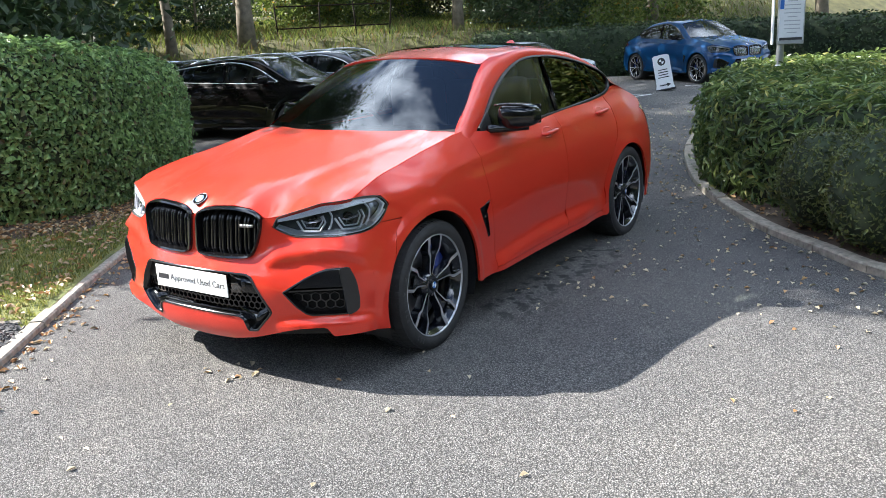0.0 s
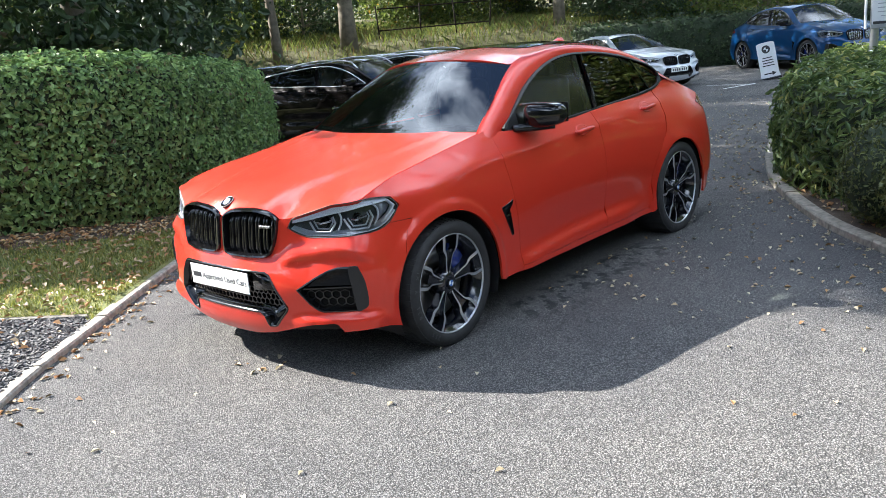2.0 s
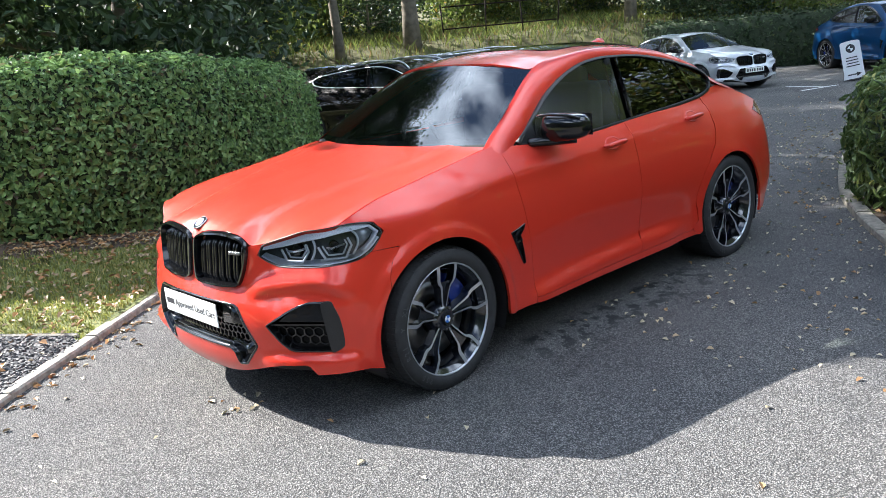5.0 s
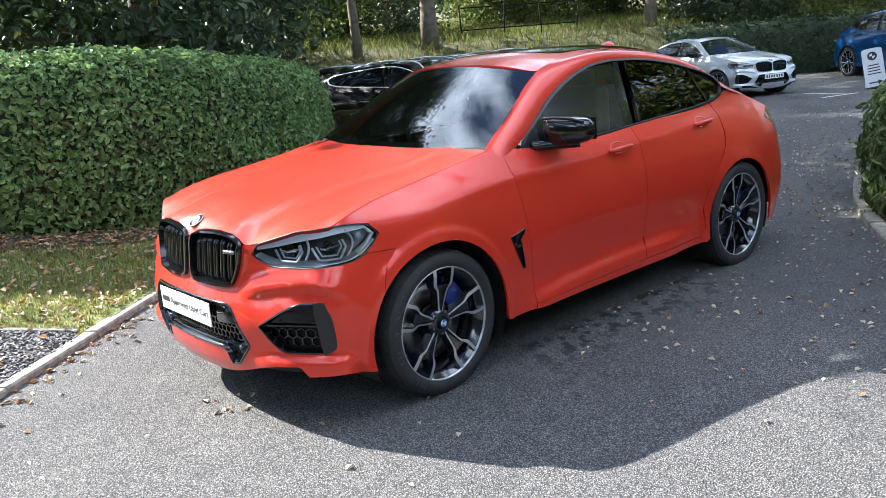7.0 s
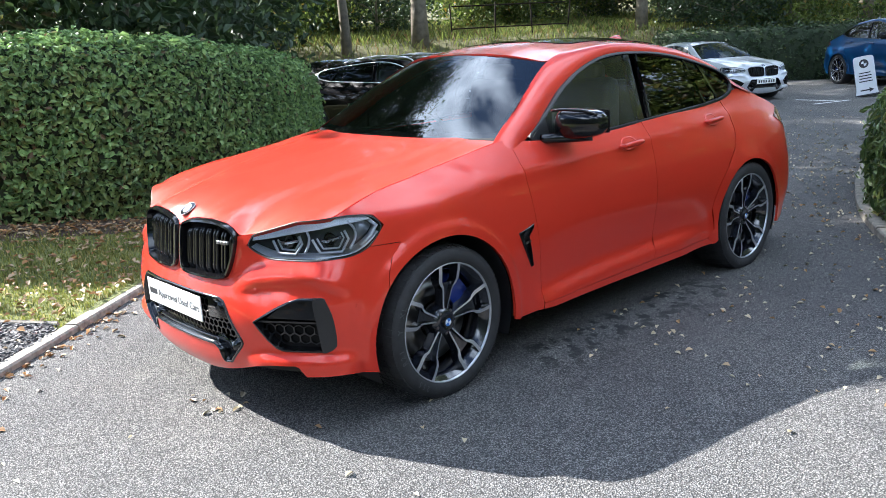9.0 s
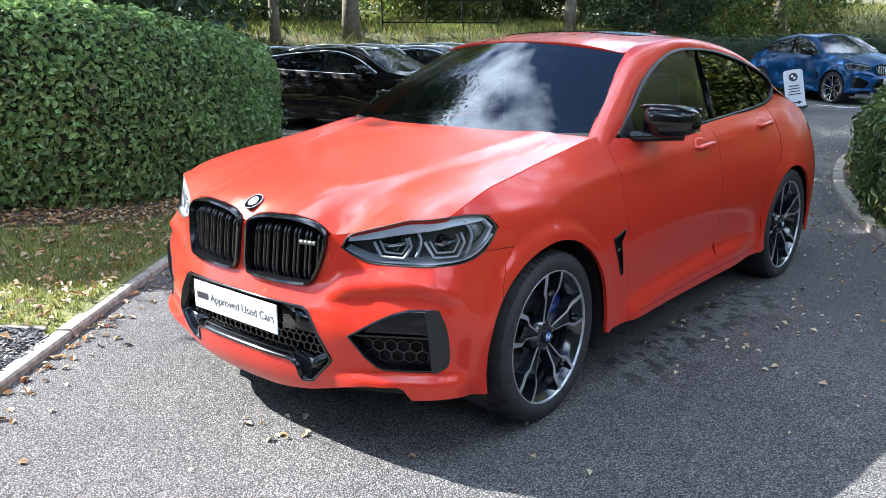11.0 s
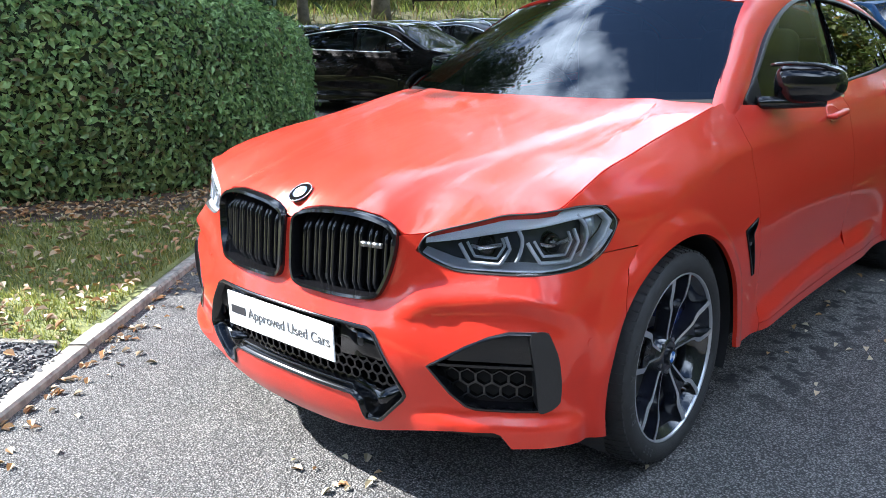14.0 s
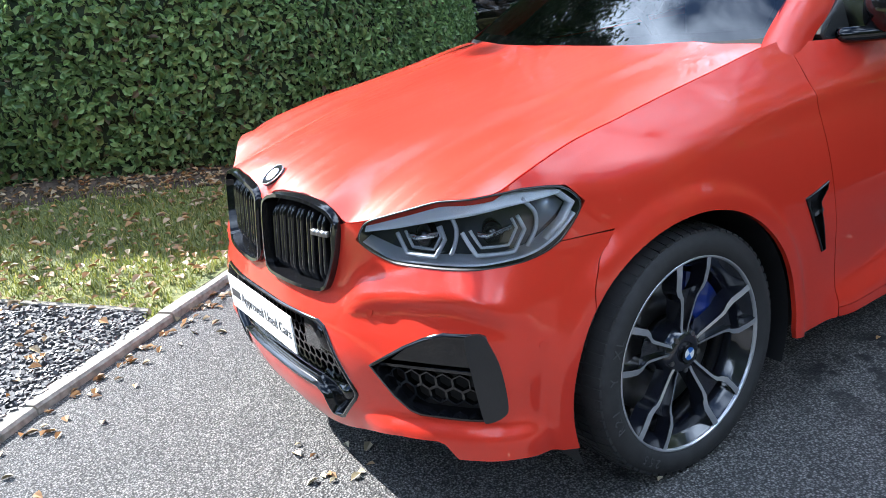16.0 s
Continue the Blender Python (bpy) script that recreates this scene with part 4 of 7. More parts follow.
KID_IN = shrink(KID, 0.017)
INSERT = [(0, 0.605), (0.27, 0.604), (0.375, 0.599), (0.405, 0.585), (0.508, 0.410), (0.511, 0.396), (0.500, 0.378), (0.412, 0.291), (0.395, 0.285), (0.350, 0.282), (0.338, 0.300), (0.326, 0.345), (0.300, 0.362), (0, 0.362)]
INTAKE = [(0.577, 0.503), (0.590, 0.512), (0.69, 0.568), (0.756, 0.599), (0.81, 0.616), (0.900, 0.619), (0.913, 0.614), (0.935, 0.53), (0.945, 0.43), (0.942, 0.396), (0.900, 0.374), (0.72, 0.375), (0.69, 0.384), (0.645, 0.42)]


# the bonnet's front edge: over the kidneys, then along the lamps' top edge
FRONT_EDGE = [(0, 0.877), (0.018, 0.879), (0.030, 0.898), (0.07, 0.917), (0.15, 0.931), (0.29, 0.937), (0.397, 0.925), (0.452, 0.904), (0.480, 0.880), (0.515, 0.881)] + [(a, b + 0.003) for a, b in LAMP[1:4]]
_e = dense(FRONT_EDGE, 0.012)[:-int(np.linalg.norm(np.array(FRONT_EDGE[-1]) - np.array(FRONT_EDGE[0])) / 0.012 + 0.5) + 1]
_e = W(_e[:, 0], _e[:, 1])
_e = _e[np.concatenate([[True], np.diff(np.maximum.accumulate(_e[:, 0])) > 1e-5])]
bonnet_fit(_e)


# bumper
SPLIT = [arch_arc((FW[0], FW[1], FW[2] + 0.064 * (1 - k ** 2)), -52 + 19 * (1 - k), 0, 2)[0] for k in np.linspace(0.94, 0, 9)] + [(sy(-0.252), 0.804)]
half = [(0, 0.212), (0.2, 0.220), (0.384, 0.250), (0.498, 0.276), (0.558, 0.288), (0.66, 0.302), (0.772, 0.307), (0.790, 0.300), (0.818, 0.255), (0.858, 0.258), (0.948, 0.260), (1.072, 0.258)]
half += arch_arc(FW, -104, -52.4, 20) + SPLIT
half += LAMP[9:] + LAMP[:2] + [(0.515, 0.8775), (0.482, 0.876)]
k0 = int(np.argmin(np.hypot(KID[:, 0] - 0.468, KID[:, 1] - 0.872)))
k1 = int(np.argmin(np.hypot(KID[:, 0] - 0.020, KID[:, 1] - 0.86)))
n_k = len(KID)
idx, i = [], k0
while i != k1:
    idx.append(i)
    i = (i + 1) % n_k
half += [tuple(KID[i]) for i in idx] + [(0.019, 0.873), (0, 0.874)]
half += INSERT
whole("bumper", *cut_panel(W, half, [INTAKE], 0.0135, 0.02, mid=0.0), M_RED, car)

# bonnet
front = [(float(p[0]), float(p[1])) for p in _e]
seam = [(float(a), float(b)) for a, b in zip(_sp[:, 0], _sp[:, 1]) if -0.53 < b < 0.52]
out = front + [(a - 0.0065, b) for a, b in seam[::6]]
xr = out[-1][0]
out += [(xr * u, 0.370 + 0.160 * u ** 2) for u in (0.97, 0.85, 0.7, 0.5, 0.3, 0.15)] + [(0, 0.370)]
whole("bonnet", *cut_panel(T, out, [], 0.022, 0.02, mid=0.0), M_RED, car)

# wings, doors, quarters, sills
BELT = pl([(0.58, 1.153), (0.70, 1.134), (1.0, 1.112), (1.375, 1.108), (1.8, 1.128), (2.4, 1.155), (2.7, 1.178), (2.9, 1.215), (3.03, 1.226), (3.32, 1.150), (3.66, 1.045), (3.9, 0.99)])
wing = [(sy(-0.250), 0.808), (LAMP[9][0] + 0.003, LAMP[9][1] + 0.002)] + [(a + 0.003, b + 0.002) for a, b in LAMP[8:2:-1]]
wing += [(s, float(SEAM_Z(np.interp(s, PS, PLAN[:, 1])))) for s in np.linspace(0.99, sy(0.54), 28)]
wing += [(sy(0.590), 1.153), (sy(0.606), 1.02), (sy(0.634), 0.80), (sy(0.655), 0.60), (sy(0.662), 0.45), (sy(0.664), 0.285), (sy(0.66), 0.262), (sy(0.47), 0.262), (sy(0.432), 0.270)]
wing += arch_arc(FW, 97, -52, 40) + [(a + 0.004, b + 0.003) for a, b in SPLIT[:-1]]
VENT = [(sy(0.500), 0.700), (sy(0.560), 0.712), (sy(0.618), 0.728), (sy(0.612), 0.706), (sy(0.575), 0.672), (sy(0.602), 0.512), (sy(0.582), 0.508), (sy(0.535), 0.610)]
both("front_wing", *cut_panel(W, wing, [VENT], 0.0125), M_RED, car)
fdoor = [(sy(0.593), BELT(0.593)), (sy(0.70), BELT(0.70))] + [(sy(y), BELT(y)) for y in np.linspace(0.85, 1.742, 9)] + [(sy(1.748), 1.0), (sy(1.745), 0.7), (sy(1.725), 0.45), (sy(1.70), 0.305), (sy(1.2), 0.300), (sy(0.667), 0.296), (sy(0.665), 0.45), (sy(0.658), 0.60), (sy(0.637), 0.80), (sy(0.609), 1.02)]
both("front_door", *cut_panel(W, fdoor, [], 0.0165), M_RED, car)
rdoor = [(sy(1.7455), BELT(1.75))] + [(sy(y), BELT(y)) for y in np.linspace(1.9, 2.72, 9)] + [(sy(2.735), 1.10), (sy(2.72), 0.98), (sy(2.66), 0.86), (sy(2.565), 0.76)]
rdoor += arch_arc((RW[0], RW[1], RW[2] + 0.07), -34, -72, 12) + [(sy(2.38), 0.36), (sy(2.34), 0.305), (sy(1.7035), 0.305), (sy(1.7285), 0.45), (sy(1.7485), 0.7), (sy(1.7515), 1.0)]
both("rear_door", *cut_panel(W, rdoor, [], 0.0165), M_RED, car)
TAIL = [(sy(3.40), 1.005), (sy(3.56), 1.055), (s_pt(0.80, 3.70), 1.045), (s_pt(0.55, 3.79), 1.03), (s_pt(0.55, 3.79), 0.945), (s_pt(0.80, 3.70), 0.93), (sy(3.52), 0.945)]
quarter = [(sy(y), BELT(y)) for y in np.linspace(2.728, 3.66, 14)] + [(s_pt(0.55, 3.8), 1.06), (PS[-1], 1.06), (PS[-1], 0.30), (s_pt(0.55, 3.8), 0.30), (s_pt(0.85, 3.6), 0.265), (sy(3.40), 0.255), (sy(3.285), 0.25)]
quarter += arch_arc(RW, 103, -100, 46) + [(sy(2.40), 0.262), (sy(2.345), 0.30)]
quarter += [(sy(2.388), 0.36)] + arch_arc((RW[0], RW[1], RW[2] + 0.066), -72, -34, 12) + [(sy(2.57), 0.756), (sy(2.668), 0.855), (sy(2.728), 0.975), (sy(2.743), 1.10)]
both("rear_quarter", *cut_panel(W, quarter, [TAIL], 0.03), M_RED, car)
both("tail_lamp", *cut_panel(lambda s, z, o=0.0: W(s, z, o + 0.004), TAIL, [], 0.03), M_TAILRED, car)
sill = [(sy(0.667), 0.293), (sy(0.667), 0.262), (sy(1.5), 0.258), (sy(2.40), 0.262), (sy(2.338), 0.302), (sy(1.71), 0.302), (sy(1.2), 0.297)]
both("sill", *cut_panel(W, sill, [], 0.03, 0.05), M_RED, car)

# rail from the screen pillar over the doors to the tail
t = np.linspace(0, 1, 90)
A, B = IN_RAIL(t), OUT_RAIL(t)
V, F = [], []
m = 9
for k in range(len(t)):
    for j in range(m):
        u = j / (m - 1)
        p = A[k] * (1 - u) + B[k] * u
        up = np.array([0.62, -0.15 if t[k] < 0.36 else 0.1, 0.75])
        V.append((p + up * 0.062 * (u * (1 - u)) ** 0.8 * (1 - 0.55 * sstep(0.75, 1, t[k]))).tolist())
for k in range(len(t) - 1):
    for j in range(m - 1):
        a = k * m + j
        F.append([a, a + 1, a + m + 1, a + m])
both("roof_rail", V, F, M_RED, car, crisp=60)

# roof: red skin, black glass panel, rear screen, boot lid
WS_TOP = lambda u: (0.600 * u, 1.022 + 0.122 * u * u)
edge = [(float(p[0]) * 0.999, float(p[1])) for p in IN_RAIL(np.linspace(0.277, 0.99, 40))]
o = [(0, 1.022)] + [WS_TOP(u) for u in (0.25, 0.5, 0.75, 0.95)] + edge + [(0.3, 3.735), (0, 3.745)]
hole = [(0, 1.47), (0.40, 1.48), (0.465, 1.55), (0.475, 2.1), (0.46, 2.42), (0, 2.45)]
hole2 = [(0, 2.86), (0.38, 2.88), (0.46, 2.96), (0.50, 3.42), (0.42, 3.50), (0, 3.52)]
notched = [o[0]] + o[1:-1] + [(0, 3.745), (0, 3.52)] + hole2[::-1][1:-1] + [(0, 2.86), (0, 2.45)] + hole[::-1][1:-1] + [(0, 1.47)]
whole("roof", *cut_panel(ROOF, notched, [], 0.04, 0.012, mid=0.0), M_RED, car)
whole("panoramic_roof", *cut_panel(lambda x, y, o=0.0: ROOF(x, y, o + 0.004), shrink(hole, 0.004), [], 0.05, 0.01, mid=0.004), M_GLOSSBLACK, car)
whole("rear_screen", *cut_panel(lambda x, y, o=0.0: ROOF(x, y, o - 0.003), hole2, [], 0.05, 0.01, mid=0.0), M_GLOSSBLACK, car)
fin = bmesh.new()
for k, (y, w, h) in enumerate(((2.50, 0.004, 0.0), (2.55, 0.020, 0.024), (2.62, 0.026, 0.052), (2.68, 0.022, 0.060), (2.71, 0.012, 0.045), (2.72, 0.006, 0.0))):
    z = float(ROOF(0, y)[0][2])
    for sx_, hh in ((-1, -0.004), (-0.7, h * 0.6), (0, h), (0.7, h * 0.6), (1, -0.004)):
        fin.verts.new((sx_ * w * (1 if hh < h * 0.7 else 0.4), y, z + hh))
fin.verts.ensure_lookup_table()
for k in range(5):
    for j in range(4):
        a = k * 5 + j
        fin.faces.new([fin.verts[i] for i in (a, a + 1, a + 6, a + 5)])
part("antenna_fin", fin, M_RED, car)

# windscreen and its black edge
def screen_pt(u, v, lift=0.0):
    b = np.array([0.772 * u, 0.374 + 0.170 * u * u, 1.154 + 0.010 * u * u])
    e = np.array([0.600 * u, 1.022 + 0.122 * u * u, 1.570 - 0.060 * u * u])
    p = b * (1 - v) + e * v
    return p + np.array([0, -0.55, 0.83]) * (0.075 * v * (1 - v) * (1 - 0.4 * u * u) + lift)


def screen_patch(us, vs, lift):
    V = [screen_pt(u, v, lift).tolist() for v in vs for u in us]
    n = len(us)
    F = [[j * n + i, j * n + i + 1, (j + 1) * n + i + 1, (j + 1) * n + i] for j in range(len(vs) - 1) for i in range(n - 1)]
    return V, F


mesh_ob("windscreen", *screen_patch(np.linspace(-1, 1, 33), np.linspace(0, 1, 17), 0.0), M_GLASS, car, label="dark windscreen glass mirroring clouds and trees").visible_shadow = False
mesh_ob("screen_surround", *screen_patch(np.linspace(-1, 1, 33), np.linspace(0.0, 0.075, 3), -0.004), M_GLOSSBLACK, car)
mesh_ob("screen_surround", *screen_patch(np.linspace(-1, 1, 33), np.linspace(0.95, 1.0, 3), -0.004), M_GLOSSBLACK, car)
for a, b in ((-1, -0.965), (0.965, 1)):
    mesh_ob("screen_surround", *screen_patch(np.linspace(a, b, 3), np.linspace(0.07, 0.95, 17), -0.004), M_GLOSSBLACK, car)
cowl = [[*(screen_pt(u, 0.02) + np.array([0, -0.012, -0.006]))] for u in np.linspace(-1, 1, 31)] + [[0.79 * u, 0.32 + 0.17 * u * u, 1.112] for u in np.linspace(-1, 1, 31)]
mesh_ob("cowl", cowl, [[i + 31, i + 32, i + 1, i] for i in range(30)], M_DARKCAVE, car)

# side windows
M_SIDECLEAR = glass_mat("side_glass", (0.66, 0.78, 0.72), 2.05, mist=0.16)
WIN = [(0.79, 1.134), (0.88, 1.205), (0.98, 1.270), (1.137, 1.364), (1.34, 1.448), (1.55, 1.503), (1.72, 1.522), (1.872, 1.524), (2.15, 1.508), (2.43, 1.462), (2.65, 1.408), (2.80, 1.362), (2.885, 1.318), (2.918, 1.272), (2.89, 1.225), (2.80, 1.196), (2.69, 1.180), (2.4, 1.160), (1.8, 1.134), (1.375, 1.116), (1.0, 1.120)]
WIN3 = smooth_loop(WIN, 160)
cut = lambda p: p[0] - (1.800 + 0.185 * (p[1] - 1.13))
both("front_window", *cut_panel(SIDEGLASS, [p for p in WIN3 if cut(p) < 0.0], [], 0.05, 0.004), M_SIDECLEAR, car, label="front side glass, lightly tinted green")
both("rear_window", *cut_panel(SIDEGLASS, [p for p in WIN3 if cut(p) > 0.02], [], 0.05, 0.004), M_TINT, car, label="dark tinted rear side glass")
both("window_trim", *ring_band(lambda y, z, o=0.0: SIDEGLASS(y, z, o), shrink(WIN3, -0.014), shrink(WIN3, 0.004), 0.012, 0.002, 0.003), M_SATINBLACK, car)
for a, b, w in (((1.842, 1.535), (1.765, 1.118), 0.060), ((1.945, 1.532), (1.865, 1.128), 0.012), ((2.43, 1.47), (2.535, 1.158), 0.018), ((2.575, 1.435), (2.715, 1.172), 0.024)):
    both("window_pillar", *slab(SIDEGLASS, [(a[0] - w / 2, a[1]), (b[0] - w / 2, b[1]), (b[0] + w / 2, b[1]), (a[0] + w / 2, a[1])], -0.012, 0.009), M_GLOSSBLACK, car)
both("window_gusset", *slab(SIDEGLASS, [(0.785, 1.128), (0.93, 1.120), (0.925, 1.232)], -0.01, 0.008), M_SATINBLACK, car)

# dark lining behind the panels, underbody, wheel housings
us = np.linspace(0.0, PS[-1], 160)
for nm, z0, z1, off in (("inner_shell", 0.24, 1.10, -0.085),):
    V, F = [], []
    zs_ = np.linspace(z0, z1, 20)
    for z in zs_:
        V += W(us, np.full(len(us), z), off).tolist()
    n = len(us)
    for j in range(len(zs_) - 1):
        for i in range(n - 1):
            c = np.array(V[j * n + i])
            zc_ = zs_[j]
            if min(math.hypot(c[1] - FW[0], zc_ - FW[1]) - FW[2], math.hypot(c[1] - RW[0], zc_ - RW[1]) - RW[2]) < 0.05 and c[0] > 0.45:
                continue
            if c[1] < 0.35 and zc_ > 0.86 or (c[1] < -0.1 and zc_ > 0.80):
                continue
            F.append([j * n + i, j * n + i + 1, (j + 1) * n + i + 1, (j + 1) * n + i])
    whole(nm, V, F, M_DARKCAVE, car)
part("underbody", box_bm(1.30, 4.2, 0.12, 0.04, (0, 1.45, 0.31)), M_SATINBLACK, car)
part("firewall", box_bm(1.1, 0.8, 0.50, 0.05, (0, -0.02, 0.60)), M_DARKCAVE, car)
for w in (FW, RW):
    V, F = [], []
    for a in np.linspace(-112, 112, 34):
        for x in (0.925, 0.60):
            V.append((x, w[0] + (w[2] + 0.006) * math.sin(radians(a)), w[1] + (w[2] + 0.006) * math.cos(radians(a))))
    F = [[2 * i, 2 * i + 1, 2 * i + 3, 2 * i + 2] for i in range(33)]
    k = len(V)
    V.append((0.60, w[0], w[1]))
    F += [[2 * i + 1, k, 2 * i + 3] for i in range(33)]
    both("arch_liner", V, F, M_SATINBLACK, car)

# kidney grilles
V, F = ring_band(W, KID, KID_IN, 0.012, -0.03, 0.008)
frames = both("kidney_frame", V, F, M_GLOSSBLACK, car, label="gloss black kidney grille frame")
for fr, sgn in zip(frames, (1, -1)):
    bp = cut_panel(lambda s, z, o=0.0: W(s, z, o - 0.055), shrink(KID, 0.012), [], 0.05, 0)
    bp = bp if sgn > 0 else flipx(*bp)
    mesh_ob("grille_back", bp[0], bp[1], M_DARKCAVE, fr)
    for c in np.linspace(0.075, 0.425, 7):
        for dx in (-0.0105, 0.0105):
            s0 = sx(c + dx)
            zz = [z for z in np.linspace(0.66, 0.935, 56) if inside(shrink(KID, 0.012), np.array([s0]), np.array([z]))[0]]
            if len(zz) < 8:
                continue
            zz = np.linspace(zz[0], zz[-1], 16)
            lean = lambda z: s0 + (z - 0.80) * 0.03 * (c / 0.42)
            w = 0.0062
            V, F = [], []
            for z in zz:
                bow = -0.004 - 0.030 * sstep(0.045, 0.0, zz[-1] - z) - 0.016 * sstep(0.03, 0.0, z - zz[0])
                for ds, oo in ((-w, bow - 0.03), (-w, bow - 0.004), (-w * 0.5, bow), (w * 0.5, bow), (w, bow - 0.004), (w, bow - 0.03)):
                    V.append(W(lean(z) + ds, z, oo)[0].tolist())
            for j in range(15):
                for q in range(5):
                    a = j * 6 + q
                    F.append([a, a + 1, a + 7, a + 6])
            vf = (V, F) if sgn > 0 else flipx(V, F)
            mesh_ob("slat", *vf, M_GLOSSBLACK, fr)
# small bright badge across the slats of one kidney: plain bars
for a, b in ((0.330, 0.352), (0.356, 0.368), (0.372, 0.396), (0.399, 0.405)):
    mesh_ob("badge_bar", *slab(W, [(sx(a), 0.829), (sx(b), 0.829), (sx(b) - 0.002, 0.843), (sx(a) - 0.002, 0.843)], -0.008, 0.004), M_DISC, frames[0])

# lower grille
INS_FULL = [(s, z) for s, z in INSERT] + [(-s, z) for s, z in INSERT[::-1][1:-1]]
ins_o = dense(INS_FULL, 0.03)
mesh_ob("grille_frame", *ring_band(W, ins_o, shrink(ins_o, 0.013), 0.002, -0.035, 0.003), M_GLOSSBLACK, car, label="gloss black lower grille surround")
mesh_ob("grille_back", *cut_panel(lambda s, z, o=0.0: W(s, z, o - 0.075), shrink(ins_o, 0.004), [], 0.06, 0)[:2], M_DARKCAVE, car)
mesh_ob("grille_mesh", *hexes(W, shrink(ins_o, 0.016), 0.036, 0.0045, -0.038, -0.062), M_GLOSSBLACK, car, smooth=False)
for sg in (1, -1):
    q = [(0.262, 0.490), (0.262, 0.598), (0.396, 0.582), (0.442, 0.505), (0.42, 0.490)]
    q = [(sg * a, b) for a, b in q]
    mesh_ob("plate_panel", *slab(W, q[::1] if sg < 0 else q[::-1], -0.05, -0.018), M_GLOSSBLACK, car)
Vs, Fs = [], []
prof = np.linspace(0, 0.335, 18)
for s in np.concatenate([-prof[::-1][:-1], prof]):
    a = abs(s)
    drop = 0.075 * np.clip((a - 0.300) / 0.036, 0, 1)
    for dz, oo in ((0.364, -0.07), (0.364, -0.034), (0.369, -0.030), (0.386, -0.015), (0.391, -0.018), (0.393, -0.07)):
        Vs.append(W(s, dz - drop, oo)[0].tolist())
Fs = [[j * 6 + q, (j + 1) * 6 + q, (j + 1) * 6 + q + 1, j * 6 + q + 1] for j in range(34) for q in range(5)]
mesh_ob("splitter_bar", Vs, Fs, M_GLOSSBLACK, car)
for sg in (1, -1):
    mesh_ob("splitter_foot", *slab(W, [(sg * a, b) for a, b in [(0.302, 0.405), (0.328, 0.350), (0.340, 0.302), (0.352, 0.286), (0.394, 0.289), (0.41, 0.296), (0.498, 0.382), (0.504, 0.402), (0.485, 0.425), (0.41, 0.385)]], -0.06, -0.022), M_GLOSSBLACK, car)

# number plate with its printed text
plate = part("number_plate", box_bm(0.552, 0.006, 0.120, 0.002, (0, -0.912, 0.534)), M_PLATE, car, "white plate with dark printed words", smooth=False)
M_INKGREY = simple("grey_print", (0.10, 0.10, 0.105), 0.5)
text_mesh("printed_text", "Approved Used Cars", 0.0490, M_INKGREY, plate, pose(0.050, -0.9158, 0.534, 90, 0, 0))
part("word_bar", box_bm(0.080, 0.0015, 0.028, 0.0, (-0.216, -0.9155, 0.534)), M_INK, plate, smooth=False)

# parking sensors: small round buttons in the bumper
def sensor(s, z, off, mat):
    q = [(s + 0.012 * math.cos(a), z + 0.012 * math.sin(a)) for a in np.linspace(0, 2 * math.pi, 16, endpoint=False)]
    both("parking_sensor", *slab(W, q, off - 0.006, off + 0.0016), mat, car)


sensor(0.345, 0.540, -0.018, M_SATINBLACK)
sensor(1.045, 0.565, 0.0, M_RED)
sensor(0.575, 0.640, 0.0, M_RED)

# side intakes
INT_D = dense(INTAKE, 0.02)
both("intake_back", *cut_panel(lambda s, z, o=0.0: W(s, z, o - 0.075), shrink(INT_D, -0.004), [], 0.05, 0), M_DARKCAVE, car)
both("intake_mesh", *hexes(W, [(0.60, 0.480), (0.61, 0.490), (0.874, 0.492), (0.884, 0.386), (0.72, 0.384), (0.66, 0.415)], 0.047, 0.0040, -0.036, -0.055), M_GLOSSBLACK, car, crisp=20)
both("intake_slat", *slab(W, [(0.588, 0.497), (0.876, 0.500), (0.876, 0.508), (0.596, 0.505)], -0.06, -0.020), M_GLOSSBLACK, car)
both("intake_slat", *slab(W, [(0.63, 0.512), (0.876, 0.512), (0.872, 0.598), (0.81, 0.600), (0.76, 0.586), (0.69, 0.554)], -0.07, -0.034), M_GLOSSBLACK, car)
both("intake_frame", *ring_band(W, INT_D, shrink(INT_D, 0.010), 0.001, -0.05, 0.002), M_GLOSSBLACK, car)
both("intake_blade", *slab(W, smooth_loop([(0.866, 0.600), (0.876, 0.50), (0.886, 0.392), (0.897, 0.374), (0.936, 0.393), (0.945, 0.43), (0.937, 0.53), (0.920, 0.590), (0.908, 0.616), (0.880, 0.617)], 50), -0.05, 0.008), M_SATINBLACK, car, label="satin black intake blade")

# headlamps
LAMP_D = dense(LAMP, 0.012)
for _k in range(6):
    LAMP_D = 0.5 * LAMP_D + 0.25 * (np.roll(LAMP_D, 1, 0) + np.roll(LAMP_D, -1, 0))
lamps = both("headlamp", *cut_panel(lambda s, z, o=0.0: W(s, z, o + 0.002), shrink(LAMP_D, 0.003), [], 0.025, 0.004), M_LAMPGLASS, car, label="clear headlamp with two hexagonal light guides")


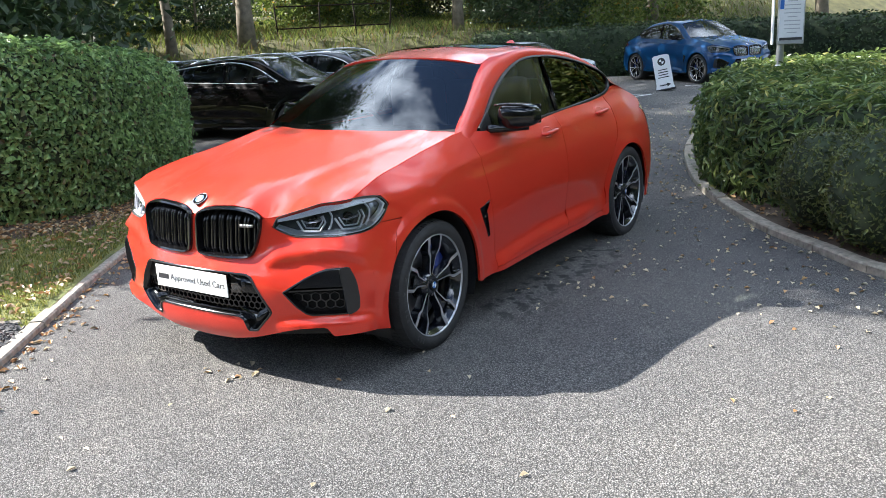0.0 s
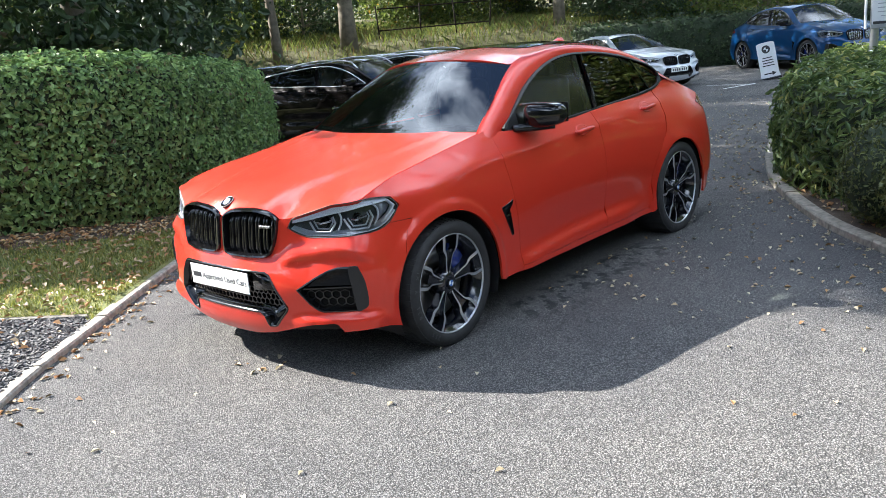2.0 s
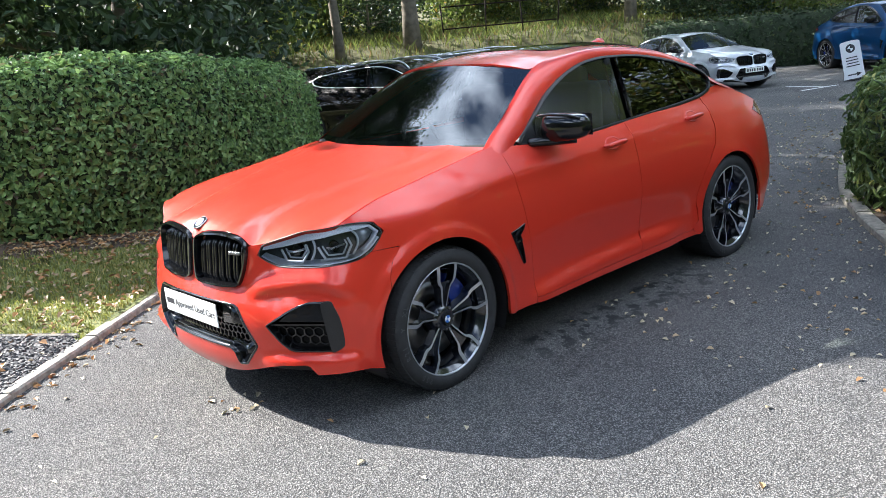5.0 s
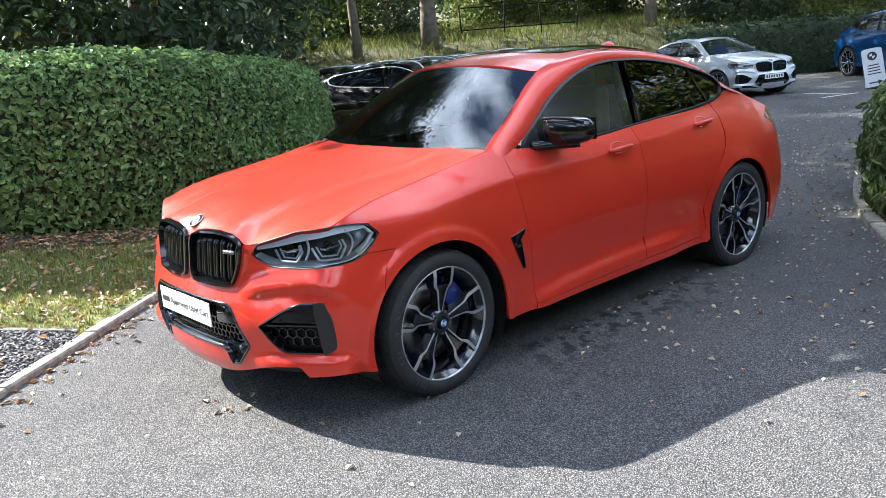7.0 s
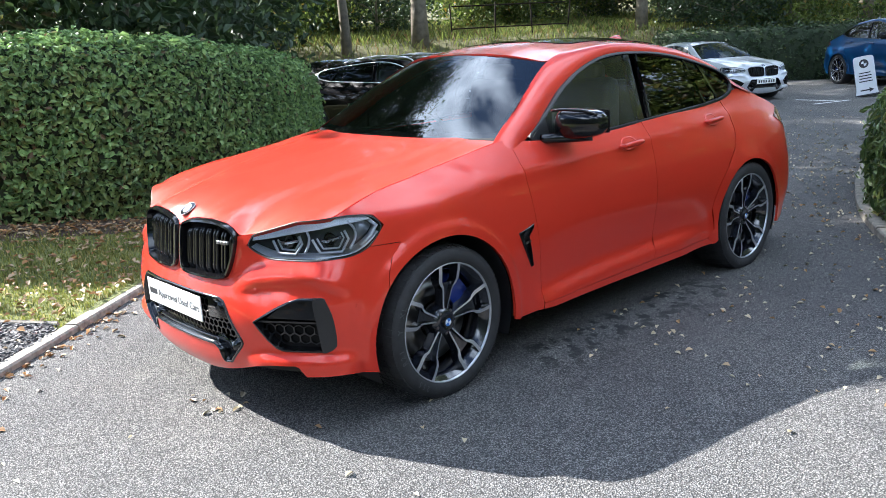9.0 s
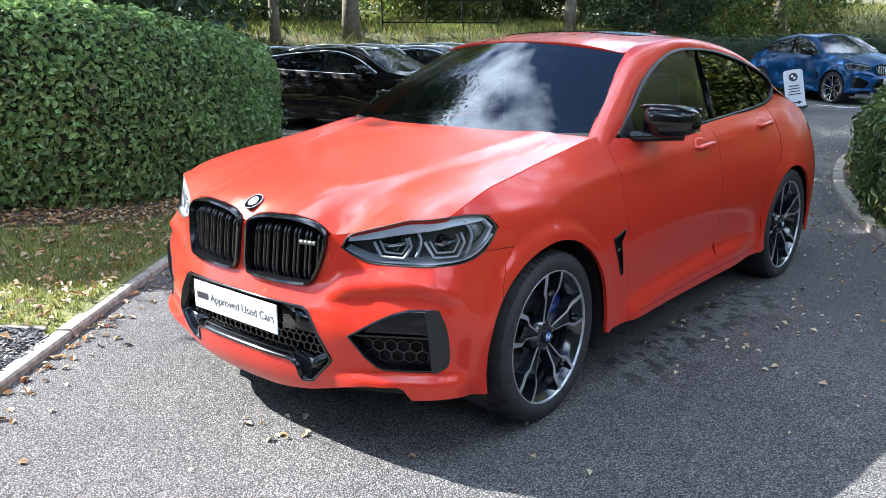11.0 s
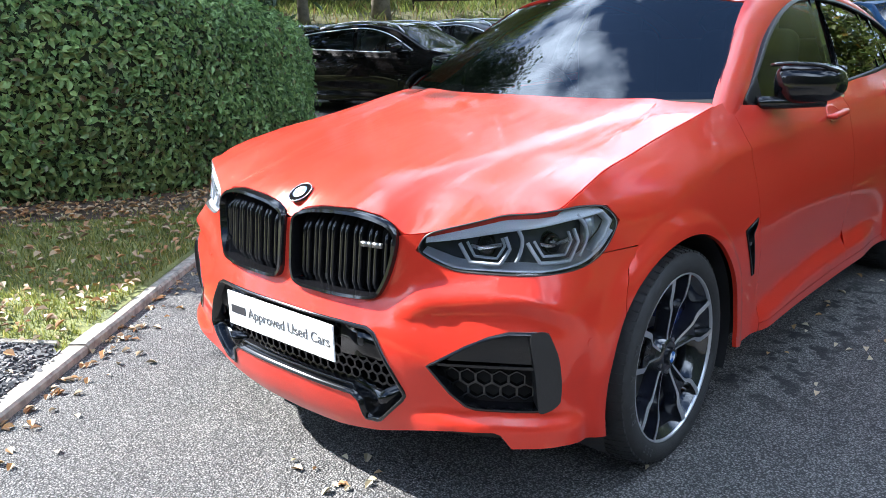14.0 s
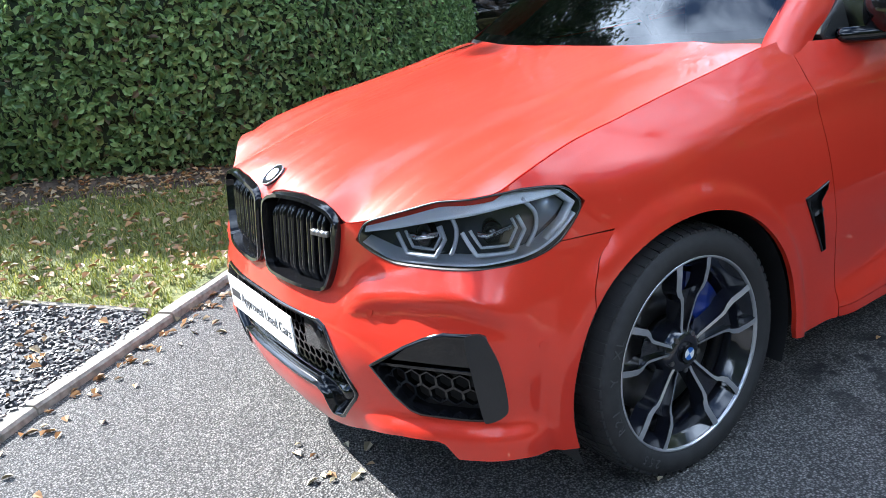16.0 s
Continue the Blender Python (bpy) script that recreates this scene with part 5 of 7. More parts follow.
def lamp_strip(top, low, deep_top, deep_low):
    """A band inside the lamp between two lines, one deeper than the other, so that it leans towards the sky."""
    u = np.linspace(0, 1, 40)
    f, g = spline(top)(u), spline(low)(u)
    V, F = [], []
    for k in range(5):
        w = k / 4
        q = f * (1 - w) + g * w
        V += W(q[:, 0], q[:, 1], deep_top * (1 - w) + deep_low * w).tolist()
    V += W(g[:, 0], g[:, 1] - 0.002, deep_low - 0.03).tolist()
    for r in range(5):
        F += [[r * 40 + i, (r + 1) * 40 + i, (r + 1) * 40 + i + 1, r * 40 + i + 1] for i in range(39)]
    return V, F


def hex_guide(cs, cz, r):
    """Lower sides of a hexagon, as a bent light guide."""
    a = [(cs - 1.05 * r, cz + 0.16 * r), (cs - 0.62 * r, cz - 0.52 * r), (cs + 0.56 * r, cz - 0.56 * r), (cs + 0.98 * r, cz + 0.05 * r), (cs + 0.74 * r, cz + 0.62 * r)]
    return dense(a, 0.012)[: -int(np.linalg.norm(np.array(a[-1]) - np.array(a[0])) / 0.012 + 0.5)]


M_GUIDE = simple("grey_light_guide", (0.50, 0.54, 0.60), 0.25, vary=0.05)
M_LAMPBLACK = simple("lamp_bezel", (0.05, 0.056, 0.07), 0.22, vary=0.15, coat=0.6)
M_LAMPSILVER = simple("lamp_silver_trim", (0.62, 0.66, 0.74), 0.28, 0.35, vary=0.06)
for lamp, sgn in zip(lamps, (1, -1)):
    lamp.visible_shadow = False
    fx = (lambda V, F: (V, F)) if sgn > 0 else flipx
    mesh_ob("lamp_housing", *fx(*cut_panel(lambda s, z, o=0.0: W(s, z, o - 0.06), shrink(LAMP_D, -0.002), [], 0.03, 0)[:2]), M_LAMPBLACK, lamp)
    mesh_ob("lamp_seal", *fx(*ring_band(W, shrink(LAMP_D, -0.002), shrink(LAMP_D, 0.004), -0.001, -0.05, 0.0025)), M_SATINBLACK, lamp)
    brow_top = [(0.556, 0.878), (0.66, 0.906), (0.80, 0.940), (0.972, 0.952), (1.06, 0.951), (1.15, 0.943)]
    brow_low = [(0.556, 0.857), (0.66, 0.871), (0.80, 0.897), (0.972, 0.920), (1.06, 0.925), (1.17, 0.928)]
    # White brow: the sky's reflection along the lamp's top is put into its colour.
    mesh_ob("light_brow", *fx(*lamp_strip(brow_top, brow_low, -0.016, -0.003)), M_DRL, lamp, label="pale brow along the lamp's top, the sky's sheen in its colour")
    low_top = [(0.549, 0.838), (0.60, 0.822), (0.66, 0.806), (0.76, 0.800), (0.86, 0.806), (0.96, 0.803), (1.06, 0.812), (1.13, 0.842), (1.19, 0.880)]
    low_low = [(0.545, 0.828), (0.59, 0.806), (0.655, 0.784), (0.76, 0.783), (0.86, 0.784), (0.96, 0.786), (1.06, 0.792), (1.135, 0.820), (1.20, 0.868)]
    mesh_ob("lamp_trim", *fx(*lamp_strip(low_top, low_low, -0.040, -0.006)), M_LAMPSILVER, lamp)
    for cs, cz, r in ((0.742, 0.846, 0.078), (0.965, 0.856, 0.086)):
        pth = hex_guide(cs, cz, r)
        mesh_ob("light_guide", *fx(*tube_mesh(W(pth[:, 0], pth[:, 1], -0.012), 0.0058, 8)), M_GUIDE, lamp)
        pth2 = hex_guide(cs + 0.002, cz + 0.006, r * 0.76)
        mesh_ob("light_guide", *fx(*tube_mesh(W(pth2[:, 0], pth2[:, 1], -0.022), 0.0042, 8)), M_GUIDE, lamp)
        V, F = [], []
        for j, (rr, oo) in enumerate(((0.031, -0.056), (0.031, -0.030), (0.026, -0.022), (0.016, -0.014), (0.0, -0.011))):
            for q in range(24):
                a = 2 * math.pi * q / 24
                V.append(W(cs + rr * math.cos(a), cz + 0.004 + rr * math.sin(a), oo)[0].tolist())
        F = [[j * 24 + q, j * 24 + (q + 1) % 24, (j + 1) * 24 + (q + 1) % 24, (j + 1) * 24 + q] for j in range(4) for q in range(24)]
        mesh_ob("projector_lens", *fx(V, F), M_GLOSSBLACK, lamp)
        mesh_ob("lens_blade", *fx(*slab(W, [(cs - 0.045, cz + 0.004), (cs - 0.02, cz - 0.002), (cs + 0.05, cz + 0.010), (cs + 0.05, cz + 0.019), (cs - 0.02, cz + 0.007), (cs - 0.045, cz + 0.012)], -0.03, -0.010)), M_CHROME, lamp)
    for pts_ in ([(0.846, 0.905), (0.858, 0.878), (0.852, 0.845), (0.836, 0.812)], [(1.052, 0.935), (1.082, 0.898), (1.080, 0.858), (1.050, 0.815)]):
        q = spline(pts_)(np.linspace(0, 1, 16))
        mesh_ob("light_guide", *fx(*tube_mesh(W(q[:, 0], q[:, 1], -0.010), 0.0056, 8)), M_GUIDE, lamp)
    mesh_ob("marker_panel", *fx(*slab(W, [(1.095, 0.840), (1.150, 0.870), (1.180, 0.896), (1.150, 0.924), (1.085, 0.924), (1.102, 0.896)], -0.05, -0.030)), M_LAMPGREY, lamp)
    end = [(1.165, 0.934), (1.205, 0.897), (1.168, 0.855), (1.110, 0.818), (1.100, 0.826), (1.155, 0.862), (1.186, 0.896), (1.152, 0.926)]
    mesh_ob("side_marker", *fx(*slab(W, end[::-1], -0.03, -0.008)), M_DRL, lamp)

# side vents with a bright bar badge
both("vent", *slab(W, VENT, -0.03, -0.010), M_GLOSSBLACK, car, label="black side vent")
both("vent_frame", *ring_band(W, dense(VENT, 0.015), shrink(dense(VENT, 0.015), 0.007), 0.003, -0.02, 0.002), M_GLOSSBLACK, car)
both("vent_badge", *slab(W, [(sy(0.545), 0.632), (sy(0.592), 0.640), (sy(0.592), 0.652), (sy(0.548), 0.645)], -0.02, 0.0), M_CHROME, car)

# door handles
for y, z in ((1.525, 1.026), (2.485, 1.066)):
    pth = W(np.linspace(sy(y - 0.105), sy(y + 0.105), 13), np.linspace(z - 0.004, z + 0.004, 13), np.concatenate([[0.004], np.full(11, 0.03), [0.004]]))
    V, F = tube_mesh(pth, np.array([0.008, 0.013] + [0.015] * 9 + [0.013, 0.008]), 10)
    both("door_handle", V, F, M_RED, car)
    cup = smooth_loop([(sy(y - 0.075), z), (sy(y - 0.04), z + 0.032), (sy(y + 0.04), z + 0.036), (sy(y + 0.08), z), (sy(y + 0.04), z - 0.036), (sy(y - 0.04), z - 0.034)], 30)
    both("handle_cup", *ring_band(W, cup, shrink(cup, 0.010), 0.0012, 0.0012, 0.002), M_RED, car)

# mirrors
def mirror_shell():
    V, F = [], []
    c = np.array([0.945, 1.005, 1.197])
    nu, nv = 28, 16
    for j in range(nv + 1):
        ph = -math.pi / 2 + math.pi * j / nv
        for i in range(nu):
            th = 2 * math.pi * i / nu
            sp = lambda a, e: math.copysign(abs(a) ** e, a)
            x = 0.118 * sp(math.cos(ph), 0.6) * sp(math.cos(th), 0.7)
            y = 0.095 * sp(math.cos(ph), 0.6) * sp(math.sin(th), 0.8)
            z = 0.080 * sp(math.sin(ph), 0.7)
            y += 0.10 * (x / 0.118) ** 1 * 0.42
            z *= 1 - 0.16 * (x / 0.118)
            if y > 0.07:
                y = 0.07
            V.append((c + np.array([x, y, z])).tolist())
    for j in range(nv):
        for i in range(nu):
            a, b = j * nu + i, j * nu + (i + 1) % nu
            F.append([a, b, b + nu, a + nu])
    return V, F


mir = both("door_mirror", *mirror_shell(), M_GLOSSBLACK, car, crisp=50, label="gloss black door mirror")
for mr, sgn in zip(mir, (1, -1)):
    fx = (lambda V, F: (V, F)) if sgn > 0 else flipx
    arm = [(0.80, 0.84, 1.128), (0.84, 0.87, 1.128), (0.88, 0.93, 1.126), (0.93, 0.97, 1.128), (1.0, 1.02, 1.132)]
    mesh_ob("mirror_arm", *fx(*tube_mesh(arc_path(arm, 0.02), 0.026, 10)), M_GLOSSBLACK, mr)
    horn = [(0.828, 0.905, 1.270), (0.86, 0.895, 1.275), (0.93, 0.905, 1.277), (1.0, 0.95, 1.268), (1.045, 1.0, 1.245)]
    mesh_ob("mirror_ridge", *fx(*tube_mesh(arc_path(horn, 0.02), 0.008, 8)), M_GLOSSBLACK, mr)
    mesh_ob("mirror_glass", *fx([(0.84, 1.078, 1.135), (1.04, 1.115, 1.14), (1.04, 1.115, 1.26), (0.84, 1.078, 1.27)], [[0, 1, 2, 3]]), M_CHROME, mr)

# bonnet badge: plain quartered disc in a ring
def badge(center, normal, r, parent, up=(0, 0, 1)):
    n = Vector(normal).normalized()
    a = Vector(up).cross(n).normalized()
    b = n.cross(a)
    m = Matrix((a, b, n)).transposed().to_4x4()
    m.translation = Vector(center)
    bm = bmesh.new()
    bmesh.ops.create_cone(bm, cap_ends=True, segments=40, radius1=r, radius2=r * 0.94, depth=0.008, matrix=m @ Matrix.Translation((0, 0, 0.002)))
    disc = part("badge_ring", bm, M_GLOSSBLACK, parent, "round dark badge with a quartered disc", smooth=False)
    ang = np.linspace(0, 2 * math.pi, 41)
    path = [m @ Vector((r * 0.97 * math.cos(q), r * 0.97 * math.sin(q), 0.005)) for q in ang]
    mesh_ob("badge_rim", *tube_mesh([tuple(p) for p in path], r * 0.055, 6), M_CHROME, disc)
    for k in range(4):
        bm = bmesh.new()
        vs = [bm.verts.new(m @ Vector((0, 0, 0.0075)))] + [bm.verts.new(m @ Vector((r * 0.6 * math.cos(q), r * 0.6 * math.sin(q), 0.0075))) for q in np.linspace(k * math.pi / 2, (k + 1) * math.pi / 2, 9)]
        bm.faces.new(vs)
        part("badge_quarter", bm, M_BADGE_WHITE if k % 2 else M_BADGE_BLUE, disc, smooth=False)


bz = lambda x, y: float(bonnet_z(x, y))
badge((0, -0.782, bz(0, -0.782) + 0.001), (0, -(bz(0, -0.774) - bz(0, -0.790)) / 0.016, 1), 0.042, car, up=(0, 1, 0.3))


# wheels
def wheel_parts(root):
    tyre = [(0.276, -0.122), (0.282, -0.128), (0.305, -0.137), (0.336, -0.133), (0.352, -0.118), (0.3605, -0.09), (0.3625, 0), (0.3605, 0.09), (0.352, 0.118), (0.338, 0.132), (0.312, 0.137), (0.290, 0.131), (0.280, 0.124)]
    mesh_ob("tyre", *lathe(tyre, 96), M_RUBBER, root, label="low-profile black tyre")
    V, F = [], []
    for k in range(72):
        for x0, x1, lean in ((0.074, 0.122, 0.5), (0.030, 0.066, 0.2), (-0.018, 0.022, 0.0), (-0.066, -0.026, -0.2), (-0.122, -0.074, -0.5)):
            a0 = 2 * math.pi * (k + lean * 0.5) / 72
            i = len(V)
            for x, da in ((x0, 0.06), (x1, 0.06), (x1, 0.78), (x0, 0.78)):
                a = a0 + 2 * math.pi * da / 72
                r0 = np.interp(abs(x), [0, 0.09, 0.118], [0.3625, 0.3605, 0.352])
                for r in (r0 - 0.004, r0 + 0.0035):
                    V.append((x, r * math.sin(a), r * math.cos(a)))
            F += [[i + 1, i + 3, i + 5, i + 7], [i, i + 2, i + 3, i + 1], [i + 2, i + 4, i + 5, i + 3], [i + 4, i + 6, i + 7, i + 5], [i + 6, i, i + 1, i + 7]]
    mesh_ob("tread", V, F, M_RUBBER, root, smooth=False)
    for word, ang in (("XL", -66), ("Y", -82), ("R21", -104), ("255", -142)):
        for k, ch in enumerate(word):
            a = radians(ang + 5.2 * (k - (len(word) - 1) / 2))
            m = Matrix(((0, 0, 1, 0.1365), (math.cos(a), math.sin(a), 0, 0.3165 * math.sin(a)), (-math.sin(a), math.cos(a), 0, 0.3165 * math.cos(a)), (0, 0, 0, 1)))
            text_mesh("sidewall_letter", ch, 0.036, M_LETTER, root, m, 0.0010)
    mesh_ob("rim", *lathe([(0.255, -0.12), (0.245, -0.10), (0.232, -0.05), (0.232, 0.03), (0.246, 0.085), (0.258, 0.100), (0.272, 0.112), (0.281, 0.122)], 80), M_RIMBLACK, root)
    mesh_ob("rim_edge", *lathe([(0.2835, 0.117), (0.2845, 0.1235), (0.2825, 0.1275), (0.2775, 0.1268), (0.276, 0.118)], 96), M_MACHINED, root)
    mesh_ob("brake_disc", *lathe([(0.09, -0.01), (0.09, 0.018), (0.205, 0.018), (0.205, -0.012), (0.09, -0.012)], 64), M_DISC, root)
    V, F = lathe([(0.028, 0.101), (0.030, 0.108), (0.062, 0.095), (0.074, 0.07), (0.085, 0.03)], 40)
    mesh_ob("hub", V, F, M_RIMBLACK, root)
    for k in range(5):
        a = 2 * math.pi * (k + 0.5) / 5
        bm = bmesh.new()
        bmesh.ops.create_cone(bm, cap_ends=True, segments=6, radius1=0.010, radius2=0.008, depth=0.03, matrix=Matrix.Translation((0.085, 0.056 * math.sin(a), 0.056 * math.cos(a))) @ Matrix.Rotation(radians(90), 4, "Y"))
        part("wheel_bolt", bm, M_DISC, root, smooth=False)
    # twin arms: each blade bends outwards and ends in a broad hook at the rim
    face = lambda r: 0.094 + 0.030 * sstep(0.05, 0.27, r)
    shape = [(0.040, 0.004, 0.012), (0.078, 0.010, 0.019), (0.152, 0.0215, 0.0315), (0.170, 0.026, 0.040), (0.180, 0.034, 0.052), (0.200, 0.044, 0.063), (0.240, 0.048, 0.067), (0.276, 0.050, 0.071)]
    for k in range(5):
        a = 2 * math.pi * k / 5 + WHEEL_TURN
        ca, sa = math.cos(a), math.sin(a)
        for sg in (1, -1):
            V, F, V2, F2 = [], [], [], []
            for r, w0, w1 in shape:
                for w, dx in ((w0, -0.045), (w0, 0.0), (w1, -0.002), (w1 + 0.006, -0.045)):
                    p, q = r, sg * w
                    V.append((face(r) + dx, p * sa + q * ca, p * ca - q * sa))
                for w, dx in ((w0 + 0.0005, 0.001), (w1 - 0.0005, -0.001)):
                    V2.append((face(r) + dx + 0.0012, r * sa + sg * w * ca, r * ca - sg * w * sa))
            for j in range(len(shape) - 1):
                for q in range(3):
                    i = j * 4 + q
                    t4 = [i, i + 1, i + 5, i + 4]
                    F.append(t4 if sg < 0 else t4[::-1])
                i = j * 2
                t4 = [i, i + 1, i + 3, i + 2]
                F2.append(t4 if sg < 0 else t4[::-1])
            sharp(mesh_ob("spoke", V, F, M_RIMBLACK, root), 30)
            mesh_ob("machined_face", V2, F2, M_MACHINED, root, smooth=False)
        web = []
        for r, w_ in ((0.04, 0.006), (0.10, 0.015), (0.155, 0.023), (0.19, 0.036)):
            for w in (-w_, w_):
                web.append((face(r) - 0.012, r * sa + w * ca, r * ca - w * sa))
        mesh_ob("spoke_web", web, [[0, 1, 3, 2], [2, 3, 5, 4], [4, 5, 7, 6]], M_RIMBLACK, root, smooth=False)


WHEEL_TURN = radians(4)
wheel = new("wheel")
wheel.parent = car
wheel_parts(wheel)
bm = bmesh.new()
bmesh.ops.create_cone(bm, cap_ends=True, segments=32, radius1=0.030, radius2=0.027, depth=0.012, matrix=Matrix.Translation((0.107, 0, 0)) @ Matrix.Rotation(radians(90), 4, "Y"))
part("cap_disc", bm, M_GLOSSBLACK, wheel, smooth=False)
for k in range(4):
    bm = bmesh.new()
    vs = [bm.verts.new((0.1138, 0, 0))] + [bm.verts.new((0.1138, 0.019 * math.cos(q), 0.019 * math.sin(q))) for q in np.linspace(k * math.pi / 2 + 0.4, (k + 1) * math.pi / 2 + 0.4, 8)]
    bm.faces.new(vs)
    part("cap_quarter", bm, M_BADGE_WHITE if k % 2 else M_BADGE_BLUE, wheel, smooth=False)
WX, WZ = 0.802, 0.363
GROW = Matrix.Scale(1.024, 4)
wheel.matrix_basis = pose(WX, 0.0, WZ, 0, 0, 1.8) @ GROW
for x, y, rz, rx in ((WX, 2.864, 0, 11), (-WX, 0.0, 181.8, 20), (-WX, 2.864, 180, 40)):
    copy_thing(wheel, pose(x, y, WZ, 0, 0, rz) @ pose(0, 0, 0, rx) @ GROW)
for y in (0.0, 2.864):
    V, F = [], []
    for a in np.linspace(20, 96, 12):
        for r, x in ((0.120, 0.0), (0.120, 0.045), (0.165, 0.056), (0.226, 0.048), (0.226, 0.0)):
            V.append((WX + x, y + r * math.sin(radians(a)), WZ + r * math.cos(radians(a))))
    F = [[j * 5 + q, j * 5 + q + 1, (j + 1) * 5 + q + 1, (j + 1) * 5 + q] for j in range(11) for q in range(4)] + [[0, 1, 2, 3, 4], [55, 56, 57, 58, 59]]
    both("brake_caliper", V, F, M_BLUE, car, label="blue brake caliper")

# cabin seen dimly through the glass
part("dashboard", box_bm(1.34, 0.34, 0.20, 0.07, (0, 0.80, 1.00), 3), M_LEATHER, car)
part("cabin_floor", box_bm(1.40, 2.2, 0.06, 0.0, (0, 1.75, 0.55)), M_LEATHER, car)
for x in (-0.37, 0.37):
    part("seat", box_bm(0.48, 0.50, 0.16, 0.06, (x, 1.50, 0.78), 3), M_LEATHER, car)
    part("seat_back", box_bm(0.48, 0.14, 0.62, 0.06, (x, 1.78, 1.08), 3), M_LEATHER, car)
    part("headrest", box_bm(0.26, 0.10, 0.16, 0.045, (x, 1.80, 1.40), 3), M_LEATHER, car)
part("rear_bench", box_bm(1.25, 0.16, 0.60, 0.06, (0, 2.62, 1.02), 3), M_LEATHER, car)
pth = [(-0.37 + 0.18 * math.cos(q), 1.10 - 0.05 * math.sin(q), 1.06 + 0.18 * math.sin(q)) for q in np.linspace(0, 2 * math.pi, 33)]
mesh_ob("steering_wheel", *tube_mesh(pth, 0.015, 8, False), M_LEATHER, car)
car.matrix_basis = pose(-0.011, 0, 0)
car.scale = (1.0116, 1, 1)


# ---- trees ----
def trunk_mesh(x, y, h, r, seed, lean=(0, 0)):
    rng = np.random.default_rng(seed)
    g = float(ground_z(x, y)) - 0.15
    t = np.linspace(0, 1, 12)
    wob = np.cumsum(rng.normal(0, 0.012 * h, (12, 2)), axis=0) * t[:, None]
    p = np.column_stack([x + wob[:, 0] + lean[0] * t * h, y + wob[:, 1] + lean[1] * t * h, g + t * h])
    rad = r * (1 - 0.8 * t) * (1 + 0.2 * np.exp(-t * 22))
    return p, tube_mesh(p, rad, 12)


def make_tree(name, x, y, h, r, crown, z0, count, leaf, mat, label, seed, clumps=46, lean=(0, 0)):
    """A tapered trunk with limbs and a loose crown of many leaf clumps with gaps."""
    rng = np.random.default_rng(seed)
    root = tagged(new(name), label, "tree", "trees round the car park")
    p, (v, f) = trunk_mesh(x, y, h * 0.92, r, seed, lean)
    verts, faces = list(v), list(f)
    g = p[0][2]
    cs = []
    for k in range(clumps):
        u = rng.random()
        zz = z0 + (h - z0) * u
        prof = crown * (0.45 + 0.75 * math.sin(math.pi * min(1, 0.18 + 0.8 * u))) * (0.35 + 0.65 * rng.random() ** 0.5)
        a = rng.random() * 2 * math.pi
        ax = np.array([np.interp(g + zz, p[:, 2], p[:, 0]), np.interp(g + zz, p[:, 2], p[:, 1])])
        cs.append((ax[0] + prof * math.cos(a), ax[1] + prof * math.sin(a), g + zz))
    for c in cs[:16]:
        b0 = max(0.2 * h, (c[2] - g) - 0.45 * crown)
        s = np.array([np.interp(g + b0, p[:, 2], p[:, 0]), np.interp(g + b0, p[:, 2], p[:, 1]), g + b0])
        e = np.array(c)
        mid = (s + e) / 2 + rng.normal(0, 0.12, 3)
        lv, lf = tube_mesh(arc_path([s, mid, e], max(0.2, crown / 8)), 0.22 * r, 6)
        o = len(verts)
        verts += lv
        faces += [tuple(i + o for i in q) for q in lf]
    mesh_ob("trunk", verts, faces, M_BARK, root)
    cs = np.array(cs)
    k = rng.integers(0, len(cs), count)
    spread_ = crown * 0.26
    pts = cs[k] + rng.normal(0, 1, (count, 3)) * np.array([spread_, spread_, spread_ * 0.7])
    pts[:, 2] = np.maximum(pts[:, 2], g + 0.3)
    nr = rng.normal(0, 1, (count, 3))
    tagged(leaf_cloud("crown", pts, nr, leaf, mat, root, seed=seed, aspect=0.6, up=0.4), kind="stuff")
    return root


LBL_DARK = "tall dark evergreen tree with dense low foliage behind the hedge"
make_tree("tree", -9.6, 3.1, 9.8, 0.22, 2.3, 1.4, 27000, 0.16, M_DARKLEAF, LBL_DARK, 31, 95)
make_tree("tree", -14.2, 5.7, 10.5, 0.24, 2.6, 1.3, 26000, 0.16, M_DARKLEAF, LBL_DARK, 32, 85)
make_tree("tree", -9.6, -1.6, 5.2, 0.16, 1.8, 1.2, 9000, 0.13, M_DARKLEAF, "dark shrubby tree with dense foliage behind the hedge", 33, 40)
LBL_T = "tall broadleaf tree with a bare grey trunk on the grass bank"
# The fourth, at (-18.4, 8.4), is added to shade the dark grey car.
for i, (x, y, h, r, c, z0) in enumerate(((-16.8, 12.6, 13, 0.15, 3.2, 4.2), (-16.2, 15.0, 14, 0.26, 3.4, 4.5), (-13.2, 22.5, 13, 0.20, 3.4, 3.6), (-18.4, 8.4, 12, 0.18, 2.8, 2.6), (-22.5, 20.5, 12, 0.12, 2.4, 4.6), (-8.5, 29.5, 13, 0.25, 3.6, 3.5), (-18.5, 27.5, 12, 0.2, 3.0, 3.6), (-2.5, 31.5, 13, 0.26, 3.6, 3.2), (5.0, 32.5, 13, 0.28, 3.8, 3.2), (12.5, 30.0, 12, 0.26, 3.8, 2.4))):
    make_tree("tree", x, y, h, r, c, z0, 9500 if i < 4 else 5200, 0.23, M_TREELEAF, LBL_T, 40 + i, 50, lean=(0.012, 0.0))
